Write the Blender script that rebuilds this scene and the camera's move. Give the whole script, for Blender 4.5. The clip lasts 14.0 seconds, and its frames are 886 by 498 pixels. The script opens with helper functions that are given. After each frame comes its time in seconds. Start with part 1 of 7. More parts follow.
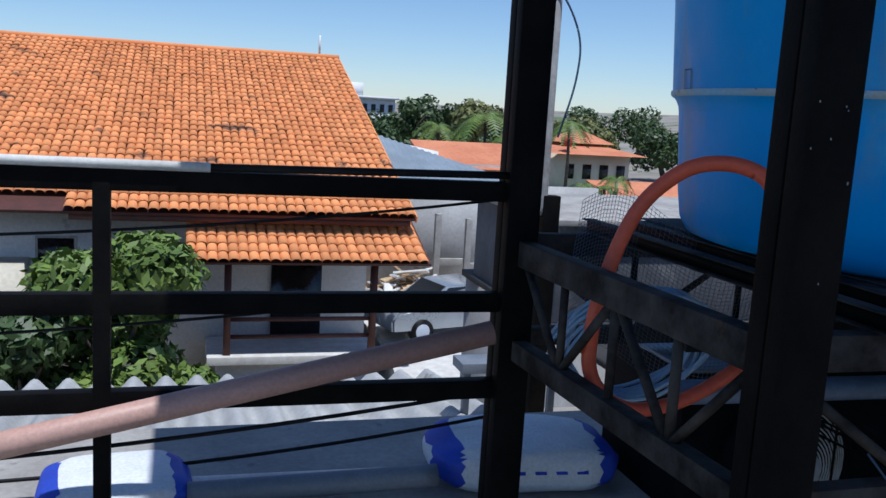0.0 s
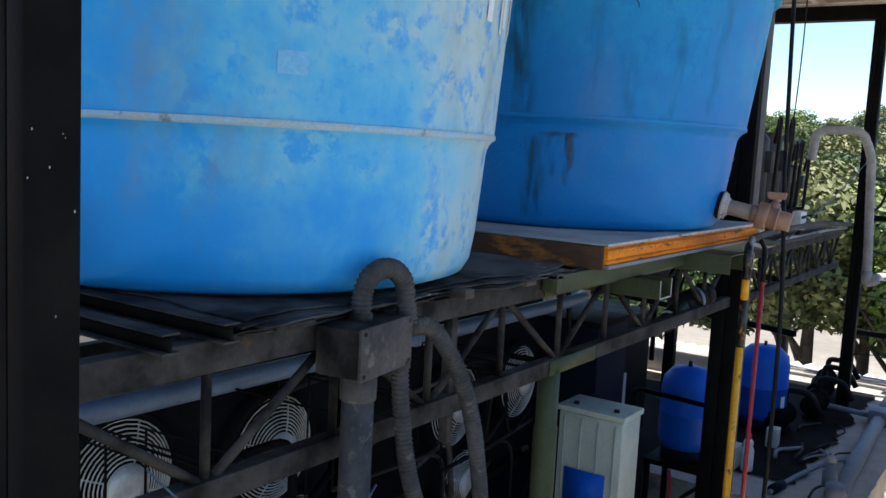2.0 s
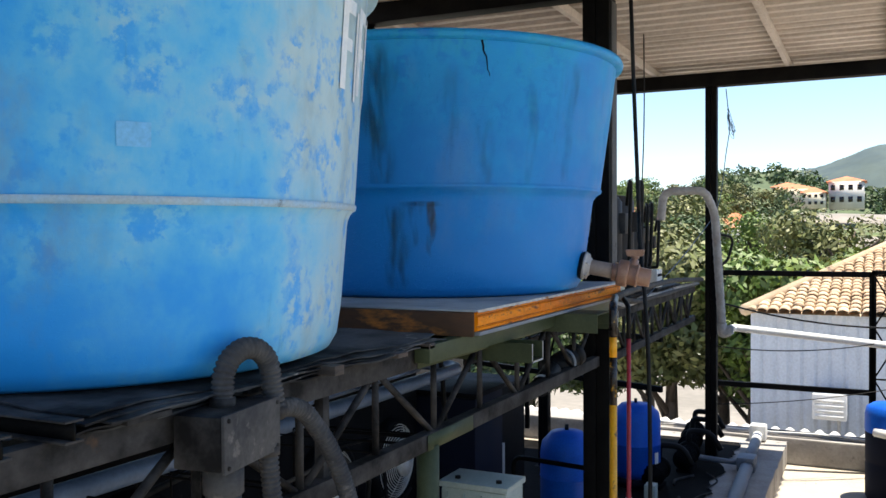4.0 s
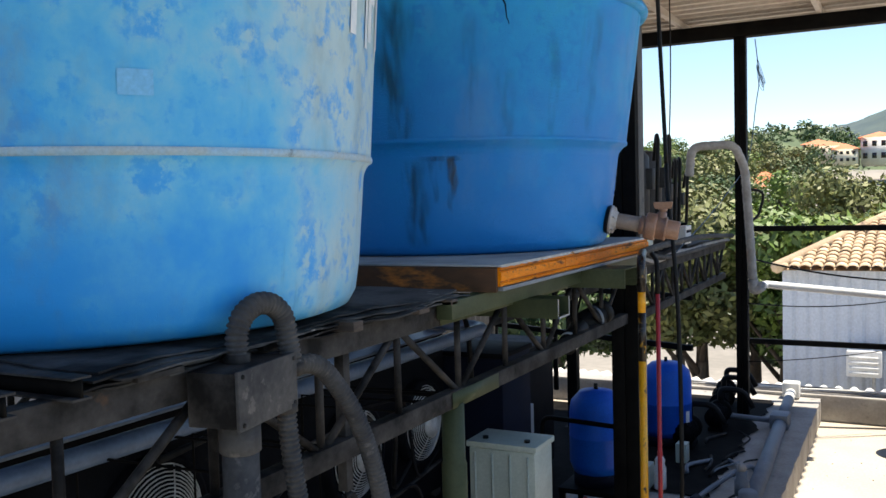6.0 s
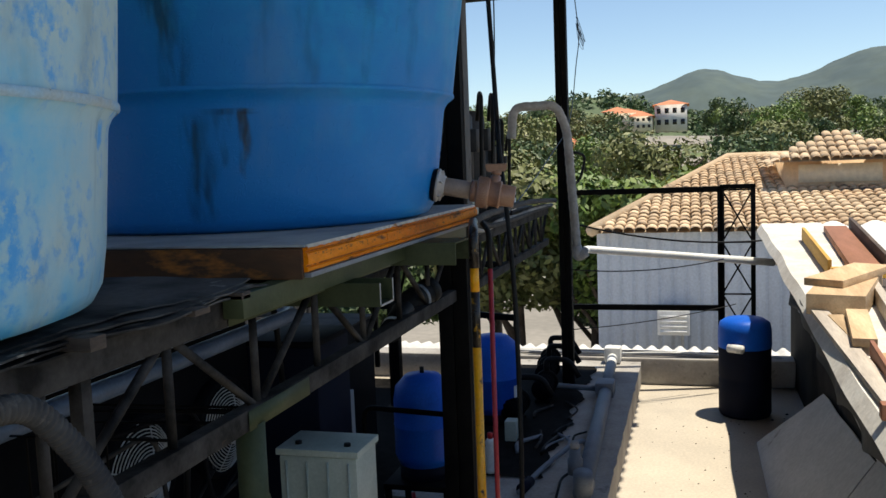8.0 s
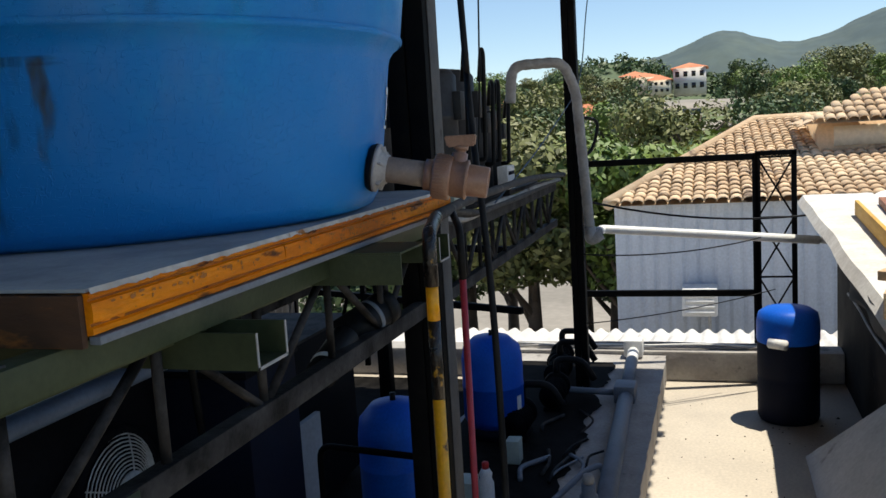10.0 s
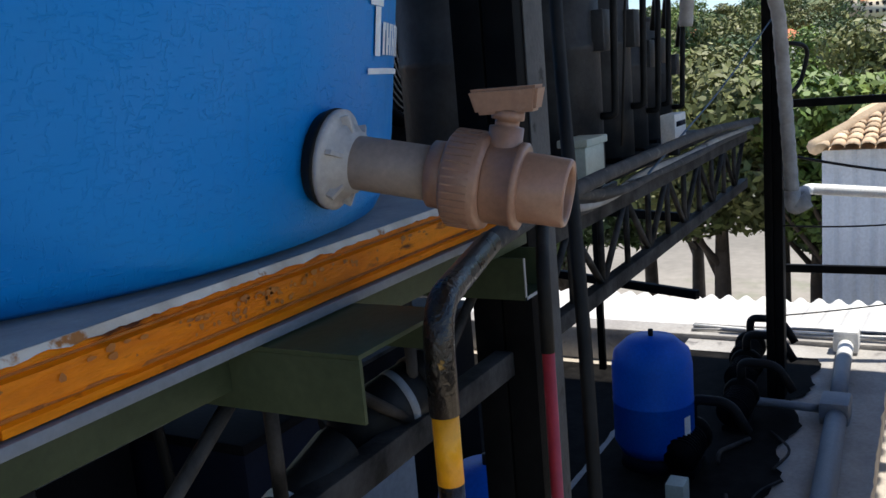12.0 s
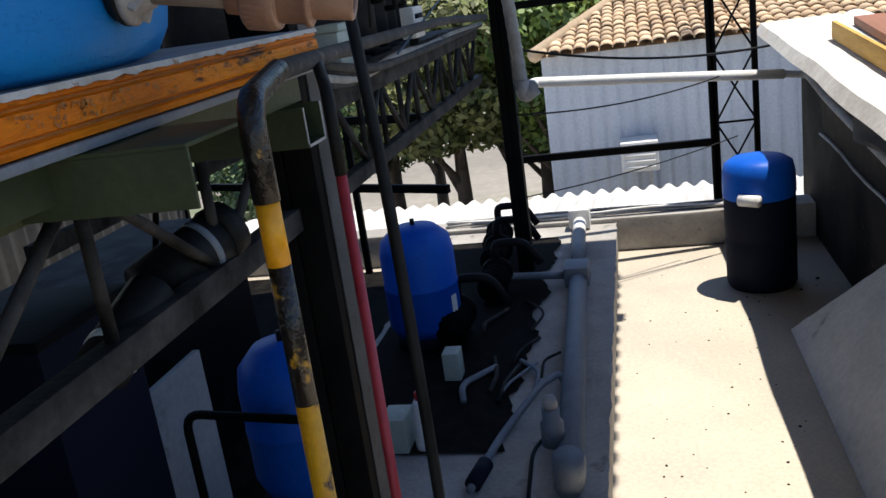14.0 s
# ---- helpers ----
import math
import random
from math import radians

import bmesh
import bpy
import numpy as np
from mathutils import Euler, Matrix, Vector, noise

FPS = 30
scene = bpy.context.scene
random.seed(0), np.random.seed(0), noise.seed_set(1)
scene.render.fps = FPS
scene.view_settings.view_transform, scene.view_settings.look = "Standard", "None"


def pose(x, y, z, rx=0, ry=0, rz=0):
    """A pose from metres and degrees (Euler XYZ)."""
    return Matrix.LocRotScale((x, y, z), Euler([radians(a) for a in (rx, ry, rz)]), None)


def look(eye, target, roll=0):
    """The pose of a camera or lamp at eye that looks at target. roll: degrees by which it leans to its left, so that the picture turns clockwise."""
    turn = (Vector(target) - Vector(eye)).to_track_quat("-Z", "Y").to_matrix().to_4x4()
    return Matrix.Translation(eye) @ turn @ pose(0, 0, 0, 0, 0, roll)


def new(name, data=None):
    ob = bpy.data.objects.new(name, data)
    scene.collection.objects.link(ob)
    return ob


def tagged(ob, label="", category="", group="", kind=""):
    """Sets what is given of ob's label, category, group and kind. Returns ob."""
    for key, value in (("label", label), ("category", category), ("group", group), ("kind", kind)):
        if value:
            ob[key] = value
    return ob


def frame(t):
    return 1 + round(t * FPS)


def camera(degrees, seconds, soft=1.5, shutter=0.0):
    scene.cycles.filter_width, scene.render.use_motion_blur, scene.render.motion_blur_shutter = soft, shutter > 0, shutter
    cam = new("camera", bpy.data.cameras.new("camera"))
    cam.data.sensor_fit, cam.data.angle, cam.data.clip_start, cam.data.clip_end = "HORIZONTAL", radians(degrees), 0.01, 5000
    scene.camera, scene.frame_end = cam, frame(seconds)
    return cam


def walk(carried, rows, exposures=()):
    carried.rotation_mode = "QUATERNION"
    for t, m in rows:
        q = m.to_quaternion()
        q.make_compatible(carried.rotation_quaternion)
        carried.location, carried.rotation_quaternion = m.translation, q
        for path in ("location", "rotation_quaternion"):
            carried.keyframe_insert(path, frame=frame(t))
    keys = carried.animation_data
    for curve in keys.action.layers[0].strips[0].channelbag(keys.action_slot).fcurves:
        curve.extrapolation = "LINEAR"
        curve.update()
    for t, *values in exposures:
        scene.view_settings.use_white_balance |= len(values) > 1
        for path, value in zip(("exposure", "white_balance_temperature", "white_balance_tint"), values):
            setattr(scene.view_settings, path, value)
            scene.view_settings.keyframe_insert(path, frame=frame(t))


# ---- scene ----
cam = camera(53.1, 14.0)
PATH = [
    (0, (0.3, 0.247, 2.195), (0.862, 2.141, 1.882), 3.4),
    (0.5, (0.344, 0.216, 2.205), (1.299, 1.948, 1.91), 3.6),
    (1, (0.387, 0.188, 2.213), (1.611, 1.746, 1.94), 3.4),
    (1.5, (0.444, 0.176, 2.22), (1.918, 1.501, 1.953), 3.1),
    (2, (0.49, 0.17, 2.24), (2.13, 1.292, 2.015), 3.0),
    (2.5, (0.539, 0.196, 2.213), (2.29, 1.146, 2.037), 2.5),
    (3, (0.56, 0.166, 2.206), (2.351, 1.047, 2.079), 0.5),
    (3.2, (0.558, 0.18, 2.208), (2.36, 1.042, 2.118), 0.5),
    (5.3, (0.57, 0.216, 2.198), (2.354, 1.121, 2.193), -0.6),
    (5.5, (0.578, 0.209, 2.2), (2.355, 1.128, 2.167), -0.5),
    (6, (0.636, 0.225, 2.162), (2.405, 1.153, 2.052), -1.6),
    (6.5, (0.789, 0.263, 2.158), (2.547, 1.201, 1.986), -1.4),
    (7, (0.976, 0.269, 2.152), (2.766, 1.14, 1.969), -1.7),
    (7.5, (1.086, 0.32, 2.149), (2.956, 0.999, 1.952), -1.7),
    (8, (1.19, 0.44, 2.144), (3.104, 0.987, 1.948), -2.2),
    (8.2, (1.265, 0.462, 2.141), (3.189, 0.968, 1.931), -2.2),
    (10.3, (2.407, 0.527, 2.138), (4.281, 1.164, 1.848), -4.3),
    (10.5, (2.54, 0.514, 2.133), (4.388, 1.216, 1.832), -4.7),
    (11, (2.84, 0.55, 2.126), (4.611, 1.418, 1.791), -4.8),
    (11.5, (3.153, 0.676, 2.135), (4.931, 1.514, 1.767), -4.4),
    (12, (3.461, 0.714, 2.143), (5.172, 1.681, 1.769), -4.9),
    (12.5, (3.634, 0.754, 2.144), (5.286, 1.818, 1.772), -5.3),
    (13, (3.631, 0.74, 2.13), (5.305, 1.779, 1.783), -5.2),
    (13.5, (3.466, 0.74, 2.077), (5.309, 1.443, 1.752), -6.3),
    (14, (3.256, 0.735, 1.991), (5.123, 1.182, 1.43), -8.1),
]
EXPOSURES = [(0.0, -0.25, 5600, 10), (0.5, -0.2, 5500, 10), (1.0, 0.25, 5800, 10), (1.5, 0.7, 6200, 10), (2.0, 1.02, 6600, 10), (3.0, 1.07, 6800, 10), (6.0, 0.98, 7000, 10), (7.0, 0.78, 7000, 10), (8.0, 0.32, 7100, 8), (10.5, 0.3, 6700, 8), (12.0, 0.5, 6400, 10), (12.5, 0.57, 6400, 10), (13.2, 0.85, 6400, 10), (14.0, 0.5, 6600, 10)]
walk(cam, [(t, look(eye, target, roll)) for t, eye, target, roll in PATH], EXPOSURES)

# ---- light: open sky and one sun, high on the terrace side ----
SUN_WAY = Vector((-0.08, 0.26, -1.0)).normalized()
world = bpy.data.worlds.new("sky")
scene.world = world
world.use_nodes = True
wn = world.node_tree
sky = wn.nodes.new("ShaderNodeTexSky")
sky.sky_type, sky.sun_disc = "NISHITA", False
sky.sun_elevation = math.asin(-SUN_WAY.z)
sky.sun_rotation = math.atan2(-SUN_WAY.x, -SUN_WAY.y)
sky.air_density, sky.dust_density, sky.ozone_density, sky.altitude = 1.0, 0.35, 4.0, 1200
wn.nodes["Background"].inputs["Strength"].default_value = 0.128
wn.links.new(sky.outputs[0], wn.nodes["Background"].inputs["Color"])
sun = new("sun", bpy.data.lights.new("sun", "SUN"))
sun.data.energy, sun.data.angle, sun.data.color = 5.0, radians(0.53), (1.0, 0.95, 0.86)
sun.matrix_world = look((0, -20, 40), Vector((0, -20, 40)) + SUN_WAY)


# ---- materials ----
def mat(name, a, b, scale=4.0, rough=0.7, metal=0.0, bump=0.15, fine=60.0, c=None, c_at=0.62, c_scale=9.0, stretch=(1, 1, 1), spread=0.12, mid=0.5, jitter=0.0, coat=0.0, spec=0.5):
    """Two colours in broad patches, a fine grain over them, and a third colour in spots."""
    m = bpy.data.materials.new(name)
    m.use_nodes = True
    t = m.node_tree
    n, l = t.nodes, t.links
    s = n["Principled BSDF"]
    co = n.new("ShaderNodeTexCoord")
    mp = n.new("ShaderNodeMapping")
    mp.inputs["Scale"].default_value = stretch
    l.new(co.outputs["Object"], mp.inputs["Vector"])
    vec = mp.outputs[0]

    def nz(sc, det=5.0):
        x = n.new("ShaderNodeTexNoise")
        x.inputs["Scale"].default_value, x.inputs["Detail"].default_value, x.inputs["Roughness"].default_value = sc, det, 0.6
        l.new(vec, x.inputs["Vector"])
        return x.outputs["Fac"]

    def ramp(v, lo, hi):
        r = n.new("ShaderNodeMapRange")
        r.inputs["From Min"].default_value, r.inputs["From Max"].default_value = lo, hi
        l.new(v, r.inputs["Value"])
        return r.outputs[0]

    def mix(f, x, y, blend="MIX"):
        k = n.new("ShaderNodeMix")
        k.data_type, k.blend_type = "RGBA", blend
        for socket, v in ((k.inputs["Factor"], f), (k.inputs["A"], x), (k.inputs["B"], y)):
            if isinstance(v, bpy.types.NodeSocket):
                l.new(v, socket)
            else:
                socket.default_value = v if isinstance(v, float) else (*v, 1)
        return k.outputs["Result"]

    big, small = nz(scale), nz(fine, 3.0)
    col = mix(ramp(big, mid - spread, mid + spread), a, b)
    if c is not None:
        col = mix(ramp(nz(c_scale, 8.0), c_at, c_at + 0.07), col, c)
    g = n.new("ShaderNodeMapRange")
    g.inputs["To Min"].default_value, g.inputs["To Max"].default_value = 0.72, 1.22
    l.new(small, g.inputs["Value"])
    gray = n.new("ShaderNodeCombineColor")
    for i in range(3):
        l.new(g.outputs[0], gray.inputs[i])
    col = mix(1.0, col, gray.outputs[0], "MULTIPLY")
    if jitter:
        info = n.new("ShaderNodeObjectInfo")
        geo = n.new("ShaderNodeNewGeometry")
        add = n.new("ShaderNodeMath")
        add.operation = "ADD"
        l.new(info.outputs["Random"], add.inputs[0])
        l.new(geo.outputs["Random Per Island"], add.inputs[1])
        fr = n.new("ShaderNodeMath")
        fr.operation = "FRACT"
        l.new(add.outputs[0], fr.inputs[0])
        hs = n.new("ShaderNodeHueSaturation")
        v = n.new("ShaderNodeMapRange")
        v.inputs["To Min"].default_value, v.inputs["To Max"].default_value = 1 - jitter, 1 + jitter
        l.new(fr.outputs[0], v.inputs["Value"])
        l.new(v.outputs[0], hs.inputs["Value"])
        l.new(col, hs.inputs["Color"])
        col = hs.outputs[0]
    l.new(col, s.inputs["Base Color"])
    rr = n.new("ShaderNodeMapRange")
    rr.inputs["To Min"].default_value, rr.inputs["To Max"].default_value = max(0.05, rough - 0.14), min(1.0, rough + 0.14)
    l.new(big, rr.inputs["Value"])
    l.new(rr.outputs[0], s.inputs["Roughness"])
    s.inputs["Metallic"].default_value = metal
    s.inputs["Coat Weight"].default_value = coat
    s.inputs["Specular IOR Level"].default_value = spec
    if bump:
        bp = n.new("ShaderNodeBump")
        bp.inputs["Strength"].default_value, bp.inputs["Distance"].default_value = bump, 0.01
        l.new(small, bp.inputs["Height"])
        l.new(bp.outputs[0], s.inputs["Normal"])
    return m


STEEL = mat("black_painted_steel", (0.004, 0.004, 0.0045), (0.009, 0.0085, 0.008), 6, 0.55, 0.0, 0.12, 90, (0.05, 0.026, 0.016), 0.70, 14, spec=0.04)
STEEL_DUSTY = mat("dusty_dark_steel", (0.011, 0.0105, 0.0105), (0.062, 0.057, 0.054), 7, 0.7, 0.0, 0.2, 80, (0.08, 0.05, 0.034), 0.66, 12, spec=0.08)
# paler post colour with the sky and terrace light painted in
POST_LIT_FACE = mat("post_paint_lit_side", (0.05, 0.05, 0.052), (0.09, 0.088, 0.088), 8, 0.6, 0.0, 0.15, 80, (0.02, 0.018, 0.017), 0.62, 12, spec=0.2)
STEEL_GREEN = mat("olive_green_paint", (0.04, 0.052, 0.026), (0.06, 0.073, 0.037), 5, 0.5, 0.0, 0.08, 70, (0.05, 0.05, 0.04), 0.66, 10, spec=0.2)
STEEL_PALE = mat("worn_bare_steel_edge", (0.32, 0.33, 0.34), (0.45, 0.45, 0.44), 14, 0.5, 0.3, 0.1, 90)


def tank_mat(name, deep, mid, pale, fade, strands, grime):
    """Pigmented fibreglass: paler where years of sun reached it, blotched, with strands showing."""
    m = bpy.data.materials.new(name)
    m.use_nodes = True
    n, l = m.node_tree.nodes, m.node_tree.links
    s = n["Principled BSDF"]
    co = n.new("ShaderNodeTexCoord").outputs["Object"]

    def nz(sc, det=6.0, stretch=(1, 1, 1), turn=(0, 0, 0), rough=0.62):
        mp = n.new("ShaderNodeMapping")
        mp.inputs["Scale"].default_value, mp.inputs["Rotation"].default_value = stretch, turn
        l.new(co, mp.inputs["Vector"])
        x = n.new("ShaderNodeTexNoise")
        x.inputs["Scale"].default_value, x.inputs["Detail"].default_value, x.inputs["Roughness"].default_value, x.inputs["Distortion"].default_value = sc, det, rough, 0.0 if det > 4 else 1.2
        l.new(mp.outputs[0], x.inputs["Vector"])
        return x.outputs["Fac"]

    def op(kind, a, b):
        k = n.new("ShaderNodeMath")
        k.operation = kind
        for i, v in enumerate((a, b)):
            if isinstance(v, (int, float)):
                k.inputs[i].default_value = v
            else:
                l.new(v, k.inputs[i])
        return k.outputs[0]

    def ramp(v, lo, hi, to=(0, 1)):
        r = n.new("ShaderNodeMapRange")
        r.interpolation_type = "SMOOTHSTEP"
        for k, x in zip(("From Min", "From Max", "To Min", "To Max"), (lo, hi, *to)):
            r.inputs[k].default_value = x
        l.new(v, r.inputs["Value"])
        return r.outputs[0]

    def mix(f, a, b):
        k = n.new("ShaderNodeMix")
        k.data_type = "RGBA"
        for socket, v in ((k.inputs["Factor"], f), (k.inputs["A"], a), (k.inputs["B"], b)):
            if isinstance(v, tuple):
                socket.default_value = (*v, 1)
            else:
                l.new(v, socket)
        return k.outputs["Result"]

    sep = n.new("ShaderNodeSeparateXYZ")
    l.new(co, sep.inputs[0])
    broad, blotch, spot = nz(2.6), nz(9.0, 8.0, (1, 1, 0.7)), nz(22.0, 7.0)
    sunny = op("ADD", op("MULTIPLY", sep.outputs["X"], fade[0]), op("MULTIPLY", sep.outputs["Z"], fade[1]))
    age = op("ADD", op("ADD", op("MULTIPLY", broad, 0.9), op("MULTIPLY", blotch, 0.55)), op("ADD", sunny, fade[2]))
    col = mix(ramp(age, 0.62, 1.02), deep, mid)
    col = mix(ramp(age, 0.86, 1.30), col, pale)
    worn = op("MULTIPLY", op("MULTIPLY", ramp(blotch, 0.47, 0.60), ramp(broad, 0.39, 0.55)), ramp(spot, 0.42, 0.55))
    col = mix(op("MULTIPLY", worn, 0.8), col, deep)
    col = mix(op("MULTIPLY", ramp(spot, 0.56, 0.68), 0.45), col, deep)
    dust = nz(3.4, 7.0, (1, 1, 0.5), (0.3, 0.2, 1.1))
    col = mix(op("MULTIPLY", ramp(dust, 0.54, 0.72), grime), col, (0.20, 0.27, 0.31))
    runs = nz(5.0, 6.0, (1.6, 1.6, 0.16))
    col = mix(op("MULTIPLY", ramp(runs, 0.60, 0.74), 0.55), col, tuple(0.35 * c for c in deep))
    l.new(col, s.inputs["Base Color"])
    l.new(ramp(blotch, 0.3, 0.7, (0.38, 0.6)), s.inputs["Roughness"])
    s.inputs["Specular IOR Level"].default_value = 0.25
    s1 = nz(30, 2.0, (1.5, 1.0, 6.0), (0.9, 0.7, 0.2), 0.4)
    s2 = nz(32, 2.0, (6.0, 1.3, 1.6), (-0.9, 0.8, 0.9), 0.4)
    bp = n.new("ShaderNodeBump")
    bp.inputs["Strength"].default_value, bp.inputs["Distance"].default_value = strands, 0.006
    l.new(op("MAXIMUM", ramp(s1, 0.60, 0.68), ramp(s2, 0.60, 0.68)), bp.inputs["Height"])
    l.new(bp.outputs[0], s.inputs["Normal"])
    return m


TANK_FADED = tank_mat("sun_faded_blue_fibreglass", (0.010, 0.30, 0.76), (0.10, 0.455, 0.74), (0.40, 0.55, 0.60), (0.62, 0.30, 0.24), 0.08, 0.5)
TANK_BLUE = tank_mat("deep_blue_fibreglass", (0.001, 0.185, 0.54), (0.002, 0.265, 0.60), (0.02, 0.28, 0.42), (0.12, 0.55, -0.27), 0.36, 0.15)
TANK_GRIME = mat("greyish_dirty_band", (0.36, 0.44, 0.48), (0.24, 0.47, 0.70), 7, 0.7, 0.0, 0.1, 120, (0.14, 0.18, 0.20), 0.60, 16)


def soft_stain(name, colour, strength, rust=None):
    """A run-off stain with soft sides and broken vertical streaks; thin where the wall shows through."""
    m = bpy.data.materials.new(name)
    m.use_nodes = True
    n, l = m.node_tree.nodes, m.node_tree.links
    s = n["Principled BSDF"]
    co = n.new("ShaderNodeTexCoord")
    mp = n.new("ShaderNodeMapping")
    mp.inputs["Scale"].default_value = (38, 38, 5)
    l.new(co.outputs["Object"], mp.inputs["Vector"])
    nz = n.new("ShaderNodeTexNoise")
    nz.inputs["Scale"].default_value, nz.inputs["Detail"].default_value = 1.0, 6.0
    l.new(mp.outputs[0], nz.inputs["Vector"])
    uv = n.new("ShaderNodeSeparateXYZ")
    l.new(co.outputs["UV"], uv.inputs[0])

    def math_node(kind, a, b):
        k = n.new("ShaderNodeMath")
        k.operation = kind
        for i, v in enumerate((a, b)):
            if isinstance(v, (int, float)):
                k.inputs[i].default_value = v
            else:
                l.new(v, k.inputs[i])
        k.use_clamp = kind == "MULTIPLY"
        return k.outputs[0]

    fade = strength
    for axis in ("X", "Y"):
        side = math_node("MULTIPLY", uv.outputs[axis], math_node("SUBTRACT", 1.0, uv.outputs[axis]))
        fade = math_node("MULTIPLY", math_node("MULTIPLY", side, 4.0 if axis == "X" else 9.0), fade)
    streak = n.new("ShaderNodeMapRange")
    streak.inputs["From Min"].default_value, streak.inputs["From Max"].default_value = 0.36, 0.62
    l.new(nz.outputs["Fac"], streak.inputs["Value"])
    l.new(math_node("MULTIPLY", fade, streak.outputs[0]), s.inputs["Alpha"])
    s.inputs["Base Color"].default_value = (*colour, 1)
    s.inputs["Roughness"].default_value = 0.8
    return m


RUNOFF = soft_stain("dark_greenish_runoff", (0.012, 0.07, 0.08), 0.55)
FAINT_RUN = soft_stain("faint_dark_runoff", (0.01, 0.10, 0.16), 0.2)
RUST_RUN = soft_stain("rusty_runoff", (0.075, 0.07, 0.025), 0.6)
WHITE_PAINT = mat("stencil_white_paint", (0.75, 0.78, 0.8), (0.6, 0.68, 0.75), 30, 0.6, 0.0, 0.05, 120)
ALGAE = mat("green_brown_stain", (0.02, 0.12, 0.24), (0.03, 0.12, 0.20), 12, 0.8, 0.0, 0.05, 90)
ORANGE_WOOD = mat("orange_painted_timber", (0.82, 0.25, 0.004), (0.60, 0.15, 0.003), 5, 0.45, 0.0, 0.3, 70, (0.09, 0.028, 0.01), 0.585, 14, stretch=(0.45, 1, 1.8), spec=0.15)
ORANGE_DARK = mat("orange_timber_rusty_groove", (0.30, 0.10, 0.015), (0.45, 0.15, 0.02), 14, 0.7, 0.0, 0.2, 90, (0.06, 0.025, 0.012), 0.6, 18)
BOARD_END = mat("dirty_board_end", (0.030, 0.015, 0.008), (0.075, 0.032, 0.012), 4, 0.75, 0.0, 0.25, 60, (0.34, 0.12, 0.018), 0.60, 5, stretch=(1, 0.5, 1.6))
BOARD_TOP = mat("grey_dusty_panel_top", (0.33, 0.35, 0.36), (0.22, 0.24, 0.26), 5, 0.8, 0.0, 0.15, 80)
CARDBOARD = mat("sooty_layered_sheet", (0.022, 0.021, 0.021), (0.10, 0.10, 0.10), 3.5, 0.9, 0.0, 0.3, 50, (0.26, 0.25, 0.23), 0.66, 10, spec=0.05)
OLD_WOOD = mat("old_dirty_timber", (0.075, 0.055, 0.043), (0.045, 0.034, 0.028), 9, 0.85, 0.0, 0.3, 60, stretch=(1, 1, 4))
PVC_BROWN = mat("brown_pvc", (0.30, 0.165, 0.11), (0.25, 0.135, 0.09), 5, 0.36, 0.0, 0.05, 140, (0.30, 0.2, 0.16), 0.66, 12)
PVC_TAN = mat("dusty_tan_pvc", (0.25, 0.195, 0.165), (0.19, 0.15, 0.13), 7, 0.5, 0.0, 0.06, 120)
PVC_GREY = mat("grey_plastic_flange", (0.44, 0.42, 0.41), (0.36, 0.34, 0.33), 9, 0.5, 0.0, 0.06, 120)
PVC_PINK = mat("pinkish_brown_pvc_pipe", (0.55, 0.33, 0.27), (0.47, 0.28, 0.23), 4, 0.5, 0.0, 0.04, 100)
WHITE_PVC = mat("white_plastic", (0.78, 0.78, 0.76), (0.66, 0.65, 0.62), 6, 0.5, 0.0, 0.05, 90)
PIPE_GREY = mat("blue_grey_pvc_pipe", (0.13, 0.15, 0.18), (0.19, 0.21, 0.24), 4, 0.55, 0.0, 0.06, 90)
CONDUIT = mat("dusty_grey_conduit", (0.045, 0.044, 0.046), (0.085, 0.081, 0.078), 9, 0.8, 0.0, 0.2, 70, (0.13, 0.12, 0.11), 0.6, 25, spec=0.15)
YELLOW_PAINT = mat("yellow_pipe_paint", (0.86, 0.40, 0.008), (0.80, 0.33, 0.008), 9, 0.4, 0.0, 0.15, 60, (0.05, 0.022, 0.012), 0.605, 20)
TARRY = mat("burnt_tarry_pipe", (0.006, 0.005, 0.004), (0.018, 0.011, 0.008), 18, 0.3, 0.0, 0.5, 60, (0.42, 0.22, 0.02), 0.62, 26)
RED_PAINT = mat("red_plastic_tube", (0.45, 0.03, 0.04), (0.36, 0.025, 0.035), 8, 0.45, 0.0, 0.04, 60)
ORANGE_HOSE = mat("orange_red_hose", (0.62, 0.10, 0.045), (0.52, 0.085, 0.04), 7, 0.5, 0.0, 0.05, 60)
RUBBER = mat("black_rubber", (0.006, 0.006, 0.0065), (0.015, 0.015, 0.015), 9, 0.55, 0.0, 0.1, 70, spec=0.15)
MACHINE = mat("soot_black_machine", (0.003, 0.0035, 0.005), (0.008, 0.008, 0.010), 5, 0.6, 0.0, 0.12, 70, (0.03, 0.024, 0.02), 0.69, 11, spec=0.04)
# the blue is the sky's reflection, put into the base colour
MACHINE_TOP = mat("sky_tinted_housing_top", (0.13, 0.18, 0.27), (0.09, 0.13, 0.20), 5, 0.4, 0.0, 0.1, 60)
WIRE = mat("pale_wire_guard", (0.55, 0.57, 0.58), (0.38, 0.38, 0.37), 14, 0.5, 0.3, 0.05, 60)
FOIL = mat("grey_wrapped_insulation", (0.36, 0.35, 0.34), (0.26, 0.25, 0.24), 9, 0.75, 0.0, 0.3, 40)
PLASTIC_BLUE = mat("blue_plastic", (0.002, 0.085, 0.50), (0.003, 0.11, 0.56), 4, 0.45, 0.0, 0.05, 90, spec=0.2)
PLASTIC_NIGHT = mat("navy_plastic", (0.004, 0.006, 0.016), (0.006, 0.009, 0.022), 4, 0.7, 0.0, 0.05, 90, spec=0.12)
